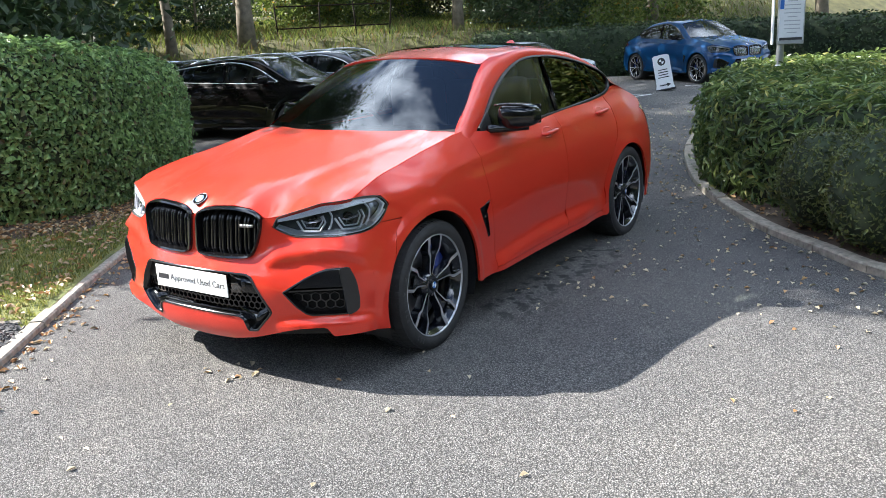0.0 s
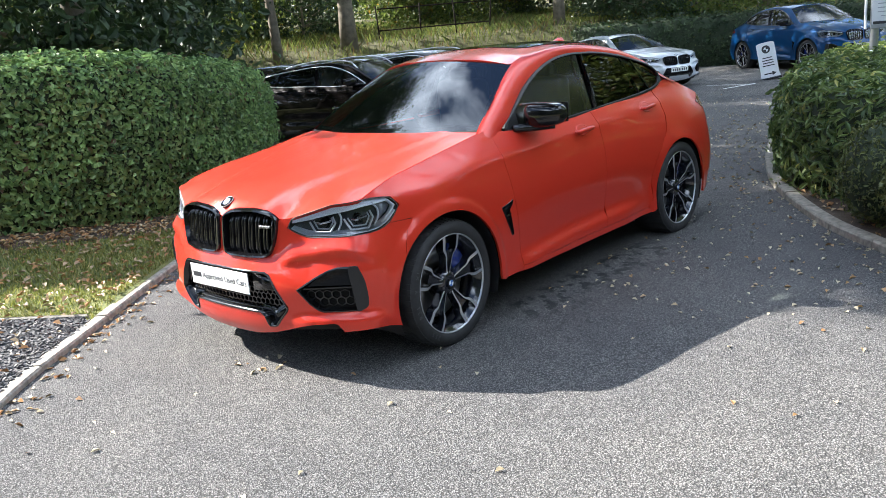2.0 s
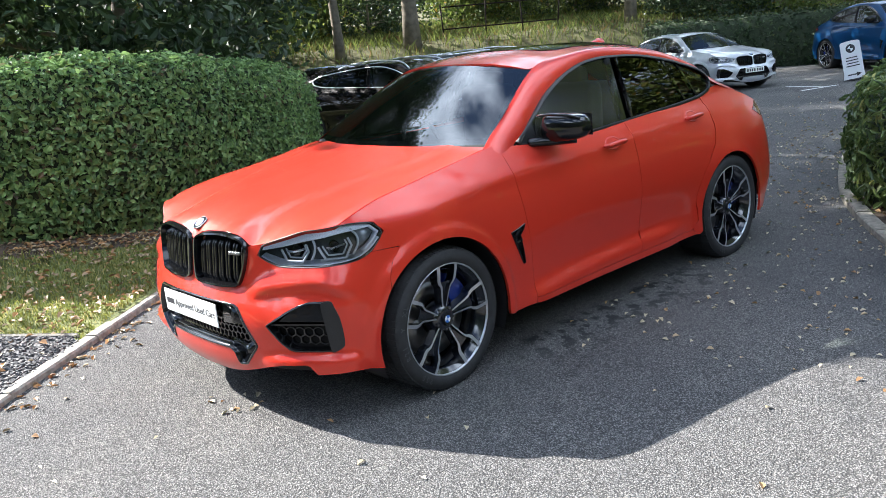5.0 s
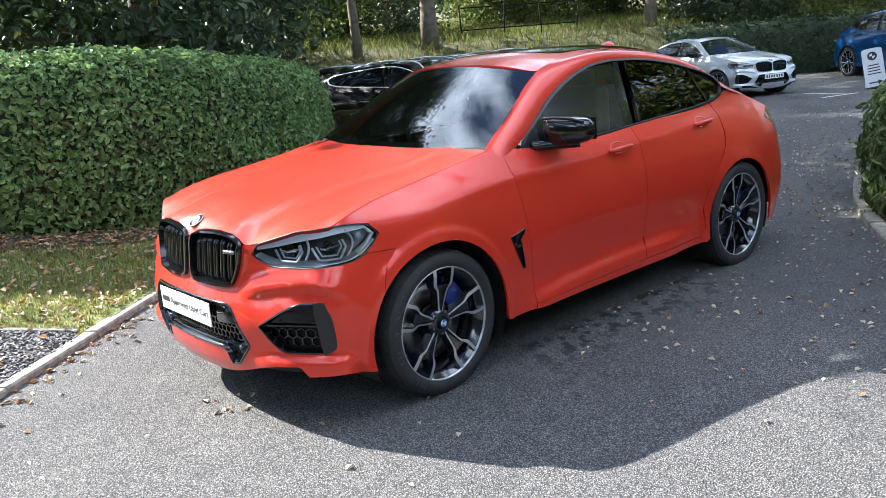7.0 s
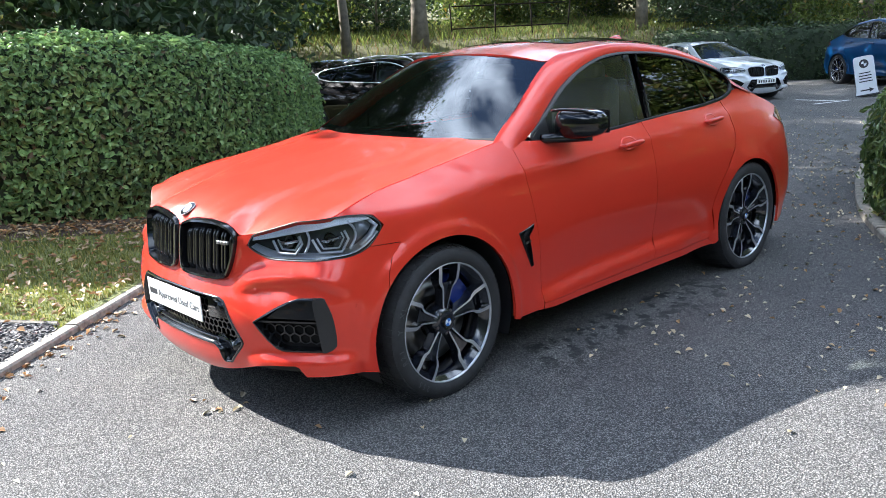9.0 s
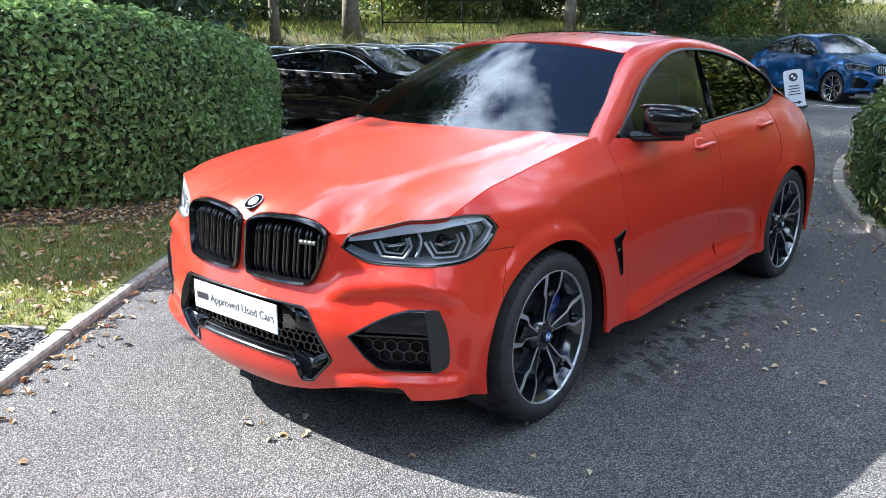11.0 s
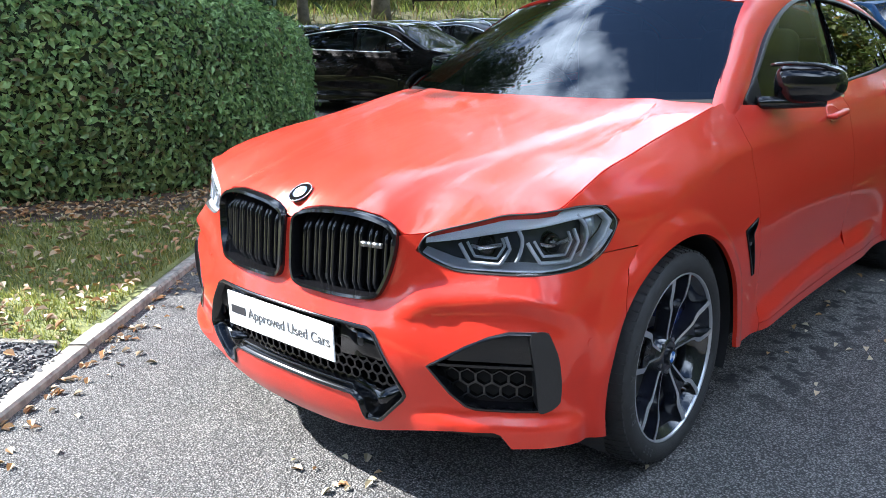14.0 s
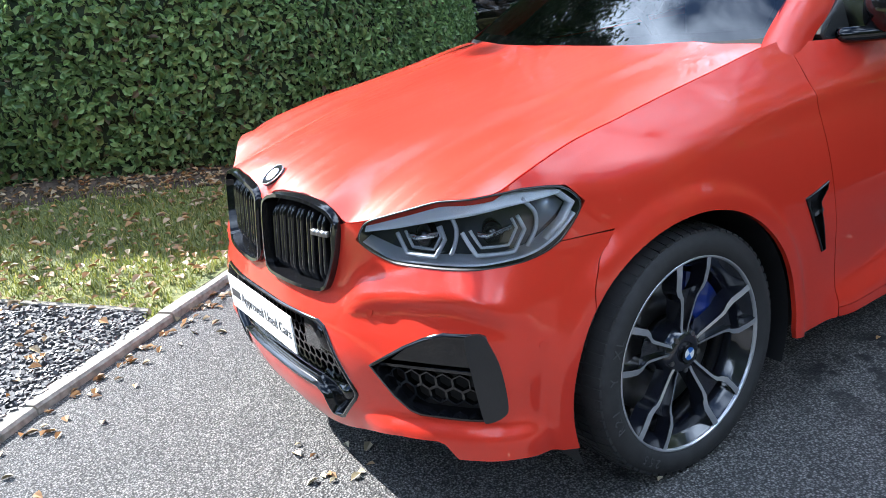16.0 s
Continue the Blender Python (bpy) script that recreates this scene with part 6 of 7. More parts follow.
# Unseen belt added to darken the car's side reflections and cut sky light.
for i, (x, y, h) in enumerate(((17.5, -15.0, 12), (20.0, -9.0, 13), (21.0, -2.5, 12.5), (20.5, 4.0, 13), (17.5, 10.5, 12), (12.5, -19.5, 12.5), (6.0, -23.0, 13), (-1.5, -25.0, 12), (24.5, -6.0, 14), (23.0, 9.0, 14), (15.5, -20.5, 14))):
    make_tree("tree", x, y, h * 0.76, 0.24, 3.6, 1.0, 9000, 0.44, M_DARKLEAF, "tall leafy tree with low branches, added out of view", 120 + i, 46)
# Out of view, added so that its shadow's edge reaches the near asphalt.
make_tree("tree", -7.6, -7.8, 9.0, 0.16, 1.6, 3.0, 6000, 0.15, M_TREELEAF, "tall leafy tree with low branches, added out of view", 140, 40)
# Added beyond the view to block the sun from the right kerb and shrubs.
make_tree("tree", -8.0, -0.3, 10.4, 0.18, 1.25, 5.6, 13000, 0.16, M_DARKLEAF, "unseen slim tree added behind the hedge to shade the planted bed", 141, 90)
# Out of view: these stand for the green mirrored in the side windows.
for i, (x, y, h) in enumerate(((5.3, 11.4, 9.0), (12.5, 11.0, 8.0))):
    make_tree("tree", x, y, h, 0.22, 2.3, 1.4, 20000, 0.22, M_TREELEAF, "tall leafy tree with low branches, added out of view", 150 + i, 70)
rng_b = np.random.default_rng(9)
LBL_B = "loose leafy bush with yellowing leaves under the trees"
bush_at = []
for k in range(24):
    w0, v0 = 26.6 + rng_b.uniform(-0.8, 2.2), -3 + 1.35 * k + rng_b.uniform(-0.5, 0.5)
    if not 5.5 < v0 < 9.0:
        bush_at.append((-0.89 * w0 + 0.46 * v0, 0.46 * w0 + 0.89 * v0))
for k in range(14):
    w0, v0 = 32 + rng_b.uniform(0, 4), -4 + 2.6 * k
    bush_at.append((-0.89 * w0 + 0.46 * v0, 0.46 * w0 + 0.89 * v0))
bush_at += [(-11.0, 24.6), (-9.8, 26.4), (-7.2, 27.0), (-12.6, 25.0), (-18.6, 10.4), (-20.0, 7.2)]
for i, (x, y) in enumerate(bush_at):
    h = rng_b.uniform(2.4, 4.4)
    make_tree("bush", x, y, h, 0.06, 1.5, 0.3, 3600, 0.15, M_TREELEAF if i % 3 else M_DARKLEAF, LBL_B, 70 + i, 34)
FAR_HEDGE = arc_path([(13, 24.2), (6, 24.0), (0, 23.6), (-5.5, 23.0), (-8.6, 21.7), (-10.2, 19.6)], 0.4)
make_hedge("hedge", FAR_HEDGE[::-1], 1.3, lambda u: 1.55, 22000, 0.11, M_DARKLEAF, "long dark clipped hedge behind the parked cars", 51, aspect=0.6)
ring = [(70 * math.cos(a), 10 + 70 * math.sin(a)) for a in np.linspace(-math.pi, math.pi * 0.98, 60)]
v, f = hedge_body(np.array(ring), 6.0, lambda u: 10 + 2.5 * math.sin(u * 43) + 1.5 * math.sin(u * 101), 5, wob=1.2, undercut=0.3, round_top=1.6)
woods = tagged(new("far_woods"), "distant belt of mixed green woodland round the site", "woods", kind="stuff")
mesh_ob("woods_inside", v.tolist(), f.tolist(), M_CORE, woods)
p_, n_ = on_surface(v, f, 26000, 77)
tagged(leaf_cloud("woods_leaves", p_ + n_ * np.random.default_rng(3).normal(0.2, 0.7, 26000)[:, None], n_, 0.75, M_TREELEAF, woods, seed=78, aspect=0.7), kind="stuff")

# tall grass on the sunlit bank
rng_g = np.random.default_rng(21)
n = 36000
v_ = rng_g.uniform(0, 30, n)
w_ = 17.4 + 13 * rng_g.random(n) ** 0.7
gx, gy = -0.89 * w_ + 0.46 * v_, 0.46 * w_ + 0.89 * v_
pts = np.column_stack([gx, gy, ground_z(gx, gy)])
M_BANKGRASS = leaf_mat("bank_grass", (0.05, 0.075, 0.018), (0.23, 0.27, 0.06), 0.6, 0.4, (0.20, 0.13, 0.055), 0.85)


def blades(name, pts, height, width, mat, seed, parent=None):
    rng = np.random.default_rng(seed)
    n = len(pts)
    a = rng.random(n) * 2 * math.pi
    d = np.column_stack([np.cos(a), np.sin(a), np.zeros(n)])
    h = height * rng.uniform(0.5, 1.4, n)[:, None]
    ln = rng.normal(0, 0.35, (n, 3)) * h
    ln[:, 2] = 0
    up = np.array([0, 0, 1.0])
    v = np.stack([pts - d * width / 2, pts + d * width / 2, pts + up * h * 0.6 + ln * 0.4 + d * width * 0.35, pts + up * h + ln], 1).reshape(-1, 3)
    i = np.arange(n) * 4
    f = np.concatenate([np.stack([i, i + 1, i + 2], 1), np.stack([i, i + 2, i + 3], 1)])
    return mesh_ob(name, v.tolist(), f.tolist(), mat, parent, smooth=False)


tagged(blades("bank_grass", pts, 0.24, 0.022, M_BANKGRASS, 22), "long uncut grass and dry stalks on the bank", "grass", kind="stuff")

# fence on the bank
M_IRON = simple("dark_iron", (0.022, 0.017, 0.013), 0.95, vary=0.3, spec=0.1)
M_POLEWHITE = simple("pale_post", (0.55, 0.55, 0.52), 0.6)
fence = tagged(new("fence"), "thin dark iron rail fence on the grass bank", "fence")
fl = np.array([(-16.4, 16.6), (-15.75, 17.9), (-15.15, 19.1), (-14.6, 20.2)])
for x, y in fl:
    g0 = float(ground_z(x, y))
    mesh_ob("post", *tube_mesh([(x, y, g0 - 0.2), (x + 0.14 * math.sin(5 * x), y + 0.14 * math.sin(5 * x), g0 + 1.1)], 0.026, 6), M_IRON, fence)
for hgt in (0.30, 1.0):
    mesh_ob("rail", *tube_mesh([(x, y, float(ground_z(x, y)) + hgt) for x, y in fl], 0.026, 6), M_IRON, fence)
gp = float(ground_z(-21.7, 22.2))
tagged(mesh_ob("marker_post", *tube_mesh([(-21.7, 22.2, gp - 0.2), (-21.7, 22.2, gp + 3.5)], 0.045, 8), M_POLEWHITE), "slim pale post standing in the long grass", "post")


# ---- litter, lawn blades, slate chips ----
def scatter_leaves(name, pts, size, mat, seed, label):
    n = len(pts)
    nr = np.tile([0, 0, 1.0], (n, 1))
    ob = leaf_cloud(name, pts, nr, size, mat, None, tilt=0.22, aspect=0.62, seed=seed, bend=0.3)
    return tagged(ob, label, "leaves", kind="stuff")


def litter_mat(name, cols):
    m, n, l, p = node_mat(name)
    g = n.new("ShaderNodeNewGeometry")
    l.new(ramp(n, l, g.outputs["Random Per Island"], cols), p.inputs["Base Color"])
    p.inputs["Roughness"].default_value = 0.6
    return m


M_LITTER = litter_mat("fallen_leaves", [(0.0, (0.28, 0.20, 0.11)), (0.30, (0.38, 0.30, 0.18)), (0.55, (0.28, 0.15, 0.06)), (0.85, (0.38, 0.21, 0.07)), (1.0, (0.16, 0.09, 0.04))])
M_PALE = litter_mat("pale_leaves", [(0.0, (0.43, 0.36, 0.23)), (0.60, (0.58, 0.50, 0.34)), (0.84, (0.42, 0.24, 0.09)), (1.0, (0.26, 0.15, 0.07))])
rng_l = np.random.default_rng(5)
n = 19000
lx, ly = rng_l.uniform(-4, 7, n), rng_l.uniform(-5, 14, n)
dR = dist_path(KERB_R, lx, ly)
keep = ~inside(LEFT_BED, lx, ly) & ~inside(RIGHT_BED, lx, ly) & (rng_l.random(n) < 0.032 + 0.75 * np.exp(-dR / 1.2) * (ly > 1.0))
keep &= ~((np.abs(lx) < 0.8) & (ly > -0.6) & (ly < 3.6))
pts = np.column_stack([lx[keep], ly[keep], np.full(keep.sum(), 0.008)])
scatter_leaves("fallen_leaves", pts, 0.037, M_PALE, 6, "dry brown leaves scattered over the asphalt")
s_ = rng_l.uniform(0, len(KERB_L) - 1, 900)
base_ = KERB_L[s_.astype(int)]
off_ = -np.abs(rng_l.normal(0.02, 0.11, 900))
P = base_ + np.stack([-np.gradient(KERB_L, axis=0)[s_.astype(int)][:, 1], np.gradient(KERB_L, axis=0)[s_.astype(int)][:, 0]], 1) / 0.15 * off_[:, None] + rng_l.normal(0, 0.02, (900, 2))
scatter_leaves("fallen_leaves", np.column_stack([P, np.full(900, 0.009)]), 0.04, M_LITTER, 7, "dry brown leaves gathered along the kerb")
cl = np.column_stack([rng_l.normal(0.19, 0.07, 11), rng_l.normal(-0.84, 0.07, 11), np.full(11, 0.007)])
scatter_leaves("fallen_leaves", cl, 0.04, M_PALE, 8, "small cluster of pale dry leaves on the asphalt")

n = 70000
gx, gy = rng_l.uniform(-4.6, -0.6, n), rng_l.uniform(-3.2, 3.0, n)
ok = inside(LEFT_BED, gx, gy) & ~inside(GRAVEL, gx, gy) & (dist_path(KERB_L, gx, gy) > 0.10) & (dist_path(LEFT_HEDGE, gx, gy) > rng_l.uniform(0.14, 0.42, n))
pts = np.column_stack([gx[ok], gy[ok], ground_z(gx[ok], gy[ok])])
M_BLADE = leaf_mat("lawn_blades", (0.085, 0.11, 0.022), (0.27, 0.285, 0.066), 0.6, 0.4, (0.50, 0.42, 0.18), 0.88)
tagged(blades("grass", pts, 0.035, 0.007, M_BLADE, 12), "short green and yellowish lawn grass", "grass", kind="stuff")
n = 6500
gx, gy = rng_l.uniform(-5.2, -0.8, n), rng_l.uniform(-3.0, 3.2, n)
ok = inside(LEFT_BED, gx, gy) & (dist_path(KERB_L, gx, gy) > 0.12) & (rng_l.random(n) < np.where(inside(GRAVEL, gx, gy), 0.25, 0.62))
pts = np.column_stack([gx[ok], gy[ok], ground_z(gx[ok], gy[ok]) + 0.042])
scatter_leaves("fallen_leaves", pts, 0.052, M_LITTER, 13, "brown autumn leaves lying on the lawn")
k_ = rng_l.integers(0, len(LEFT_HEDGE), 1500)
P = offset_path(LEFT_HEDGE, -0.15)[k_] + rng_l.normal(0, 0.11, (1500, 2))
scatter_leaves("fallen_leaves", np.column_stack([P, ground_z(P[:, 0], P[:, 1]) + 0.026]), 0.045, M_LITTER, 15, "brown leaf litter along the foot of the hedge")
s_ = rng_l.uniform(0, 1, 1100)
kr = KERB_R[(s_ * (len(KERB_R) - 1)).astype(int)]
P = kr + rng_l.normal(0, 0.12, (1100, 2)) + np.array([0.22, 0.12])
ok = inside(RIGHT_BED, P[:, 0], P[:, 1]) & (dist_path(KERB_R, P[:, 0], P[:, 1]) > 0.13)
scatter_leaves("fallen_leaves", np.column_stack([P[ok], ground_z(P[ok][:, 0], P[ok][:, 1]) + 0.02]), 0.05, M_LITTER, 14, "brown leaf litter along the planted bed")

# slate chips
n = 19000
gx, gy = rng_l.uniform(-3.9, 0.3, n), rng_l.uniform(-3.2, -0.9, n)
ok = inside(GRAVEL, gx, gy)
c = np.column_stack([gx[ok], gy[ok], ground_z(gx[ok], gy[ok]) + 0.014])
M_CHIP = litter_mat("slate_chips", [(0.0, (0.016, 0.016, 0.018)), (0.55, (0.042, 0.042, 0.046)), (0.85, (0.085, 0.084, 0.086)), (1.0, (0.20, 0.18, 0.165))])
m_ = len(c)
sz = rng_l.uniform(0.007, 0.019, (m_, 3)) * np.array([1, 0.75, 0.4])
ang = rng_l.random(m_) * math.pi
corner = np.array([(-1, -1, -1), (1, -0.7, -1), (0.8, 1, -1), (-0.9, 0.8, -1), (-0.7, -0.8, 1), (0.8, -0.6, 0.8), (0.6, 0.8, 1), (-0.8, 0.6, 0.9)])
q = corner[None] * sz[:, None] * rng_l.uniform(0.7, 1.2, (m_, 8, 1))
q = np.stack([q[..., 0] * np.cos(ang)[:, None] - q[..., 1] * np.sin(ang)[:, None], q[..., 0] * np.sin(ang)[:, None] + q[..., 1] * np.cos(ang)[:, None], q[..., 2] + q[..., 0] * rng_l.normal(0, 0.3, (m_, 1))], 2)
v = (c[:, None] + q).reshape(-1, 3)
i8 = (np.arange(m_) * 8)[:, None, None]
f = (i8 + np.array([(4, 5, 6, 7), (0, 1, 5, 4), (1, 2, 6, 5), (2, 3, 7, 6), (3, 0, 4, 7)])[None]).reshape(-1, 4)
tagged(mesh_ob("slate_chips", v.tolist(), f.tolist(), M_CHIP, smooth=False), "loose dark slate chippings", "gravel", kind="stuff")

# low rounded shrubs before the hedge
for i, (x, y, r, h) in enumerate(((2.42, 3.42, 0.40, 0.70), (2.92, 2.98, 0.46, 0.80), (3.45, 2.60, 0.46, 0.74), (4.2, 2.30, 0.5, 0.72))):
    bm = bmesh.new()
    bmesh.ops.create_icosphere(bm, subdivisions=3, radius=1.0)
    bv = np.array([v.co[:] for v in bm.verts])
    bf = [[q.index for q in t.verts] for t in bm.faces]
    bm.free()
    bv = bv * np.array([r, r, h * 0.55]) + np.array([x, y, 0.10 + h * 0.45])
    bv += np.array([noise.noise_vector(Vector(p * 3.0)) for p in bv]) * 0.07
    root = tagged(new("shrub"), "rounded dark green box shrub in front of the hedge", "shrub", "shrubs")
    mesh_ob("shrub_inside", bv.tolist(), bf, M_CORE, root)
    p_, n_ = on_surface(bv, bf, 6000, 90 + i)
    tagged(leaf_cloud("shrub_leaves", p_ + n_ * np.random.default_rng(i).normal(0.01, 0.03, 6000)[:, None], n_, 0.035, M_BOX, root, seed=91 + i, aspect=0.5), kind="stuff")

# bay lines
def line_strip(a, b, w=0.09):
    a, b = np.array(a), np.array(b)
    d = (b - a) / np.linalg.norm(b - a)
    q = np.array([-d[1], d[0]]) * w / 2
    v = [(*(a + q), 0.004), (*(a - q), 0.004), (*(b - q), 0.004), (*(b + q), 0.004)]
    tagged(mesh_ob("road_marking", v, [[0, 1, 2, 3]], M_WHITE_LINE, smooth=False), "worn white bay line painted on the asphalt", "marking", kind="structure")


line_strip((-4.67, 15.86), (-3.65, 15.70))
line_strip((-3.86, 14.9), (-3.56, 15.95))
line_strip((-3.55, 18.4), (-2.6, 18.0))
line_strip((-2.9, 17.75), (-2.45, 18.5))


# ---- other parked cars: the same build in other paint and proportions ----
def repaint(ob, swap):
    for o in (ob, *ob.children_recursive):
        if o.type == "MESH" and o.data.materials:
            m = o.data.materials[0]
            if m in swap:
                o.material_slots[0].link = "OBJECT"
                o.material_slots[0].material = swap[m]


def park(name_label, at, heading, scale, swap, drop=()):
    h = Vector((*heading, 0)).normalized()
    th = math.degrees(math.atan2(h.x, -h.y))
    other = copy_thing(car, pose(at[0], at[1], float(ground_z(at[0], at[1])), 0, 0, th))
    other.scale = scale
    tagged(other, name_label, "car", "parked cars")
    gone = [o for o in other.children_recursive if o.name.split(".")[0] in ("printed_text", "word_bar") + tuple(drop)]
    for o in gone:
        bpy.data.objects.remove(o)
    repaint(other, swap)
    pl_ = [o for o in other.children if o.name.split(".")[0] == "number_plate"]
    for k in range(7) if pl_ else ():
        part("plate_bar", box_bm(0.042, 0.002, 0.07, 0.0, (-0.21 + k * 0.068 + (0.02 if k > 3 else 0), -0.9155, 0.534)), M_INK, pl_[0], smooth=False)
    return other


M_BLUEPAINT = paint_mat("blue_paint", (0.001, 0.048, 0.155), False, 0.3)
M_BLACKPAINT = paint_mat("black_paint", (0.004, 0.003, 0.003), False, 0.0)
for _m in (M_BLACKPAINT,):
    _p = _m.node_tree.nodes["Principled BSDF"]
    _p.inputs["Coat Weight"].default_value = 0.75
    _p.inputs["Specular IOR Level"].default_value = 0.03
M_BRIGHTTRIM = simple("satin_bright_trim", (0.78, 0.79, 0.81), 0.35, 0.3, vary=0.03)
M_SILVERPAINT = paint_mat("silver_paint", (0.56, 0.58, 0.62), False, 0.6)
M_DARKPAINT = paint_mat("dark_grey_paint", (0.10, 0.105, 0.115), False, 0.4)
blue_car = park("bright blue coupe SUV with chrome grille bars", (-2.9, 19.9), (0.81, -0.59), (1.03, 1.03, 1.04), {M_RED: M_BLUEPAINT})
for o in blue_car.children_recursive:
    if o.name.startswith("slat"):
        o.material_slots[0].link = "OBJECT"
        o.material_slots[0].material = M_CHROME
silver_car = park("silver saloon with a black grille and white plate", (-5.95, 15.75), (0.92, -0.39), (0.92, 0.95, 0.83), {M_RED: M_SILVERPAINT}, ("antenna_fin", "panoramic_roof"))
black_car = park("black estate car with chrome window line and roof rails", (-7.09, 8.03), (0.97, 0.24), (0.98, 1.03, 0.90), {M_RED: M_BLACKPAINT}, ("antenna_fin",))
dark_car = park("dark grey estate car with silver roof rails", (-7.64, 11.0), (0.97, 0.24), (0.98, 1.03, 0.90), {M_RED: M_DARKPAINT}, ("antenna_fin",))


def estate(c):
    """Give a car the long high roof and the more upright, forward screen of an estate."""
    for o in c.children_recursive:
        if o.type != "MESH" or o.parent.name.split(".")[0] in ("wheel",):
            continue
        o.data = o.data.copy()
        p = np.zeros(len(o.data.vertices) * 3)
        o.data.vertices.foreach_get("co", p)
        p = p.reshape(-1, 3)
        y, z = p[:, 1].copy(), p[:, 2].copy()
        high = sstep(0.92, 1.12, z)
        p[:, 1] -= 0.38 * high * sstep(-0.7, 0.5, y) * (1 - sstep(2.2, 3.4, y))
        k = 1 + (0.46 / np.maximum(ZC(np.maximum(y, 1.9)) - 1.14, 0.19) - 0.94) * sstep(1.9, 2.6, y) * (1 - sstep(3.45, 3.72, y))
        p[:, 2] = np.where(z > 1.14, 1.14 + (z - 1.14) * k, z)
        o.data.vertices.foreach_set("co", p.ravel())
        o.data.update()


for c_ in (black_car, dark_car):
    estate(c_)
for c_ in (black_car, dark_car):
    for o in c_.children:
        if o.name.startswith("window_trim"):
            o.material_slots[0].link = "OBJECT"
            o.material_slots[0].material = M_BRIGHTTRIM
    for sg in (1, -1):
        q = IN_RAIL(np.linspace(0.24, 0.62, 16))
        mesh_ob("roof_bar", *tube_mesh([(sg * (p[0] + 0.01), p[1] - 0.38, p[2] + 0.055 - 0.045 * (abs(k - 7.5) > 7)) for k, p in enumerate(q)], 0.014, 8), M_BRIGHTTRIM, c_)
for c_ in (blue_car, silver_car, black_car, dark_car):
    paper = mesh_ob("price_card", [(screen_pt(u, v, -0.03) - np.array([0, 0.38 if c_ in (black_car, dark_car) else 0, 0])).tolist() for u, v in ((-0.25, 0.10), (0.25, 0.10), (0.25, 0.42), (-0.25, 0.42))], [[0, 1, 2, 3]], M_PLATE, c_, smooth=False)


# ---- sign board on the drive ----
M_SIGN = simple("white_board", (0.78, 0.79, 0.80), 0.45, vary=0.03)
sign = tagged(new("sign_board"), "white leaning pavement sign with round logo, text bars and black arrow", "sign")
o = smooth_loop([(-0.2, 0.0), (0.2, 0.0), (0.205, 0.2), (0.205, 0.75), (0.19, 0.86), (0.10, 0.885), (-0.10, 0.885), (-0.19, 0.86), (-0.205, 0.75), (-0.205, 0.2)], 60)
V = [(x, -0.02, z) for x, z in o] + [(x, 0.02, z) for x, z in o]
n = len(o)
F = [list(range(n)), list(range(n, 2 * n))[::-1]] + [[k, n + k, n + (k + 1) % n, (k + 1) % n] for k in range(n)]
mesh_ob("board", V, F, M_SIGN, sign, smooth=False)
bm = bmesh.new()
bmesh.ops.create_cone(bm, cap_ends=True, segments=32, radius1=0.095, radius2=0.095, depth=0.008, matrix=Matrix.Translation((0, -0.023, 0.72)) @ Matrix.Rotation(radians(90), 4, "X"))
part("logo_disc", bm, M_INK, sign, smooth=False)
for k in range(4):
    bm = bmesh.new()
    vs = [bm.verts.new((0, -0.0285, 0.72))] + [bm.verts.new((0.055 * math.cos(q), -0.0285, 0.72 + 0.055 * math.sin(q))) for q in np.linspace(k * math.pi / 2, (k + 1) * math.pi / 2, 8)]
    bm.faces.new(vs)
    part("logo_quarter", bm, M_SIGN if k % 2 else M_INK, sign, smooth=False)
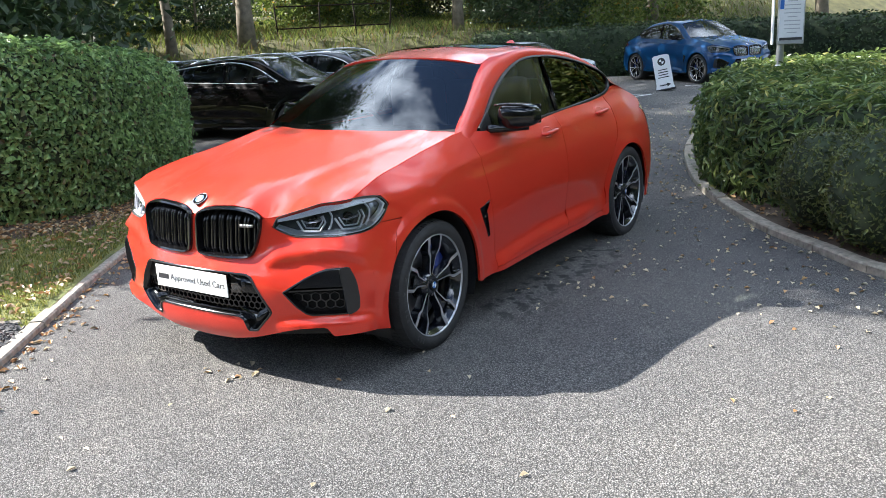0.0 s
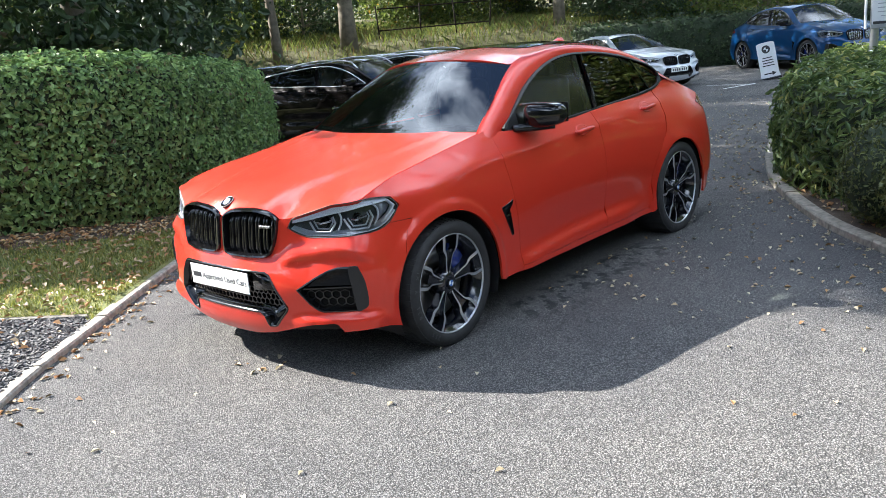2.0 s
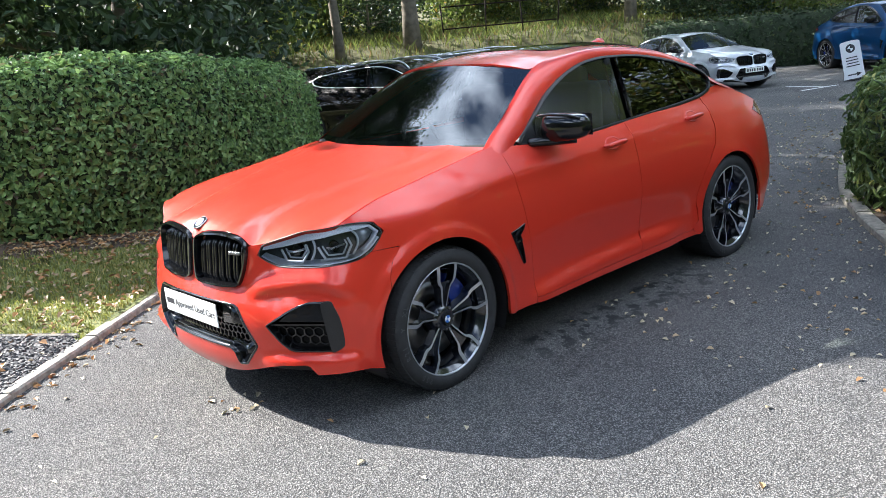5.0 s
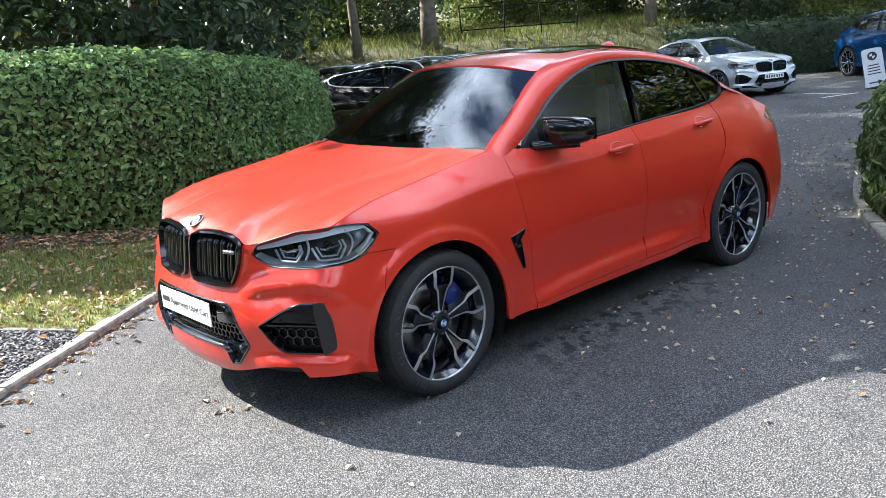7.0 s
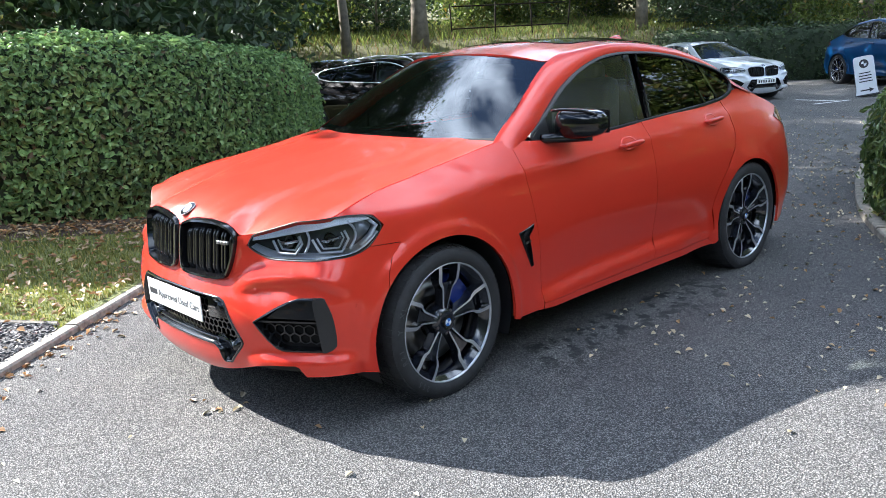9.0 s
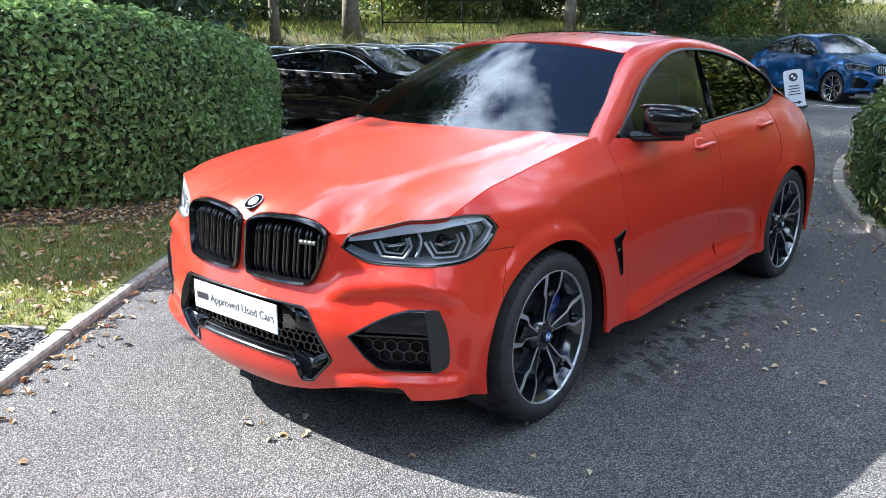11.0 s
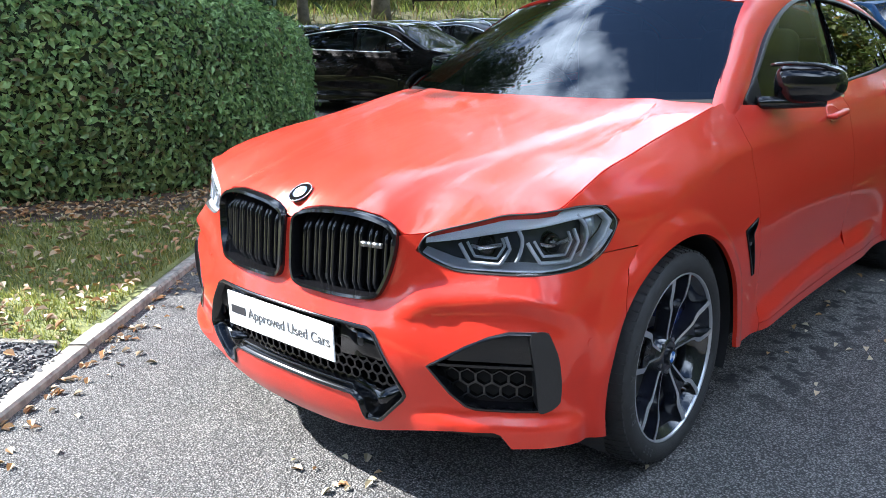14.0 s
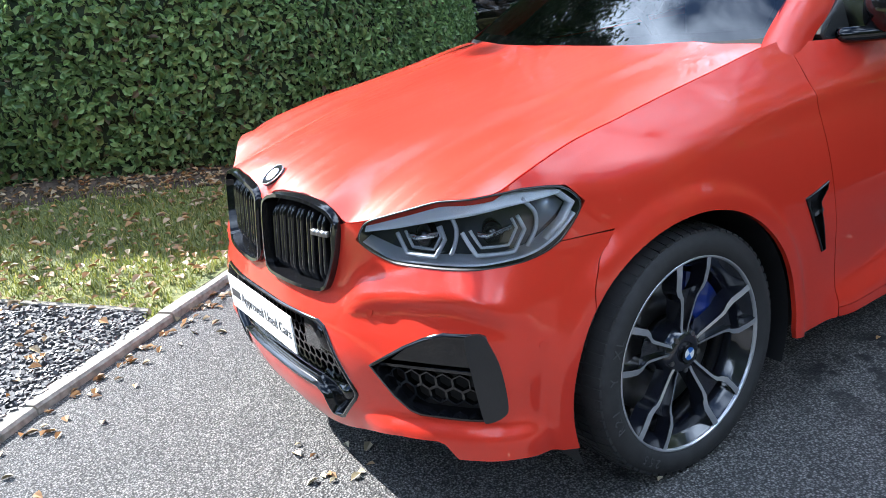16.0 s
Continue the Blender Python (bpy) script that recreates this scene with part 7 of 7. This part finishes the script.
for k, w in enumerate((0.22, 0.25, 0.24, 0.27)):
    part("text_bar", box_bm(w, 0.004, 0.022, 0, (0, -0.023, 0.52 - 0.062 * k)), M_INK, sign, smooth=False)
part("arrow_shaft", box_bm(0.20, 0.004, 0.028, 0, (-0.03, -0.023, 0.14)), M_INK, sign, smooth=False)
mesh_ob("arrow_head", [(0.05, -0.025, 0.09), (0.05, -0.025, 0.19), (0.15, -0.025, 0.14)], [[0, 2, 1]], M_INK, sign, smooth=False)
part("foot", box_bm(0.50, 0.34, 0.05, 0.015, (0, 0.02, 0.025)), M_SATINBLACK, sign)
sign.matrix_basis = pose(-3.56, 16.95, 0.0, -5, -10, 22)

# ---- notice post in the bed ----
M_STEEL = simple("galvanised_steel", (0.42, 0.44, 0.46), 0.45, 0.7, vary=0.1)
M_PAPER = simple("printed_notice", (0.72, 0.73, 0.74), 0.5, vary=0.03)
post = tagged(new("notice_post"), "grey steel post with two white notice boards above the hedge", "post")
mesh_ob("pole", *tube_mesh([(0, 0, 0), (0, 0, 2.9)], 0.050, 16), M_STEEL, post)
mesh_ob("collar", *tube_mesh([(0, 0, 0.84), (0, 0, 0.90), (0, 0, 1.04), (0, 0, 1.07)], np.array([0.13, 0.12, 0.062, 0.055]), 16), M_STEEL, post)
part("board_frame", box_bm(0.33, 0.03, 0.90, 0.01, (0.11, -0.065, 1.78)), M_STEEL, post, smooth=False)
face_ = part("notice", box_bm(0.30, 0.004, 0.82, 0, (0.11, -0.083, 1.79)), M_PAPER, post, smooth=False)
for k in range(12):
    part("text_bar", box_bm(0.20 if k % 4 else 0.12, 0.003, 0.012, 0, (0.12, -0.0865, 1.48 + 0.05 * k)), M_STEEL, face_, smooth=False)
part("picture_bar", box_bm(0.05, 0.003, 0.16, 0, (-0.01, -0.0865, 1.86)), M_BADGE_BLUE, face_, smooth=False)
part("picture_bar", box_bm(0.28, 0.003, 0.035, 0, (0.11, -0.0865, 1.40)), M_INK, face_, smooth=False)
part("side_board", box_bm(0.02, 0.15, 0.90, 0.006, (-0.10, 0.05, 1.78)), M_PAPER, post, smooth=False)
post.matrix_basis = pose(0.95, 8.25, 0.0, 0, 0, 20)
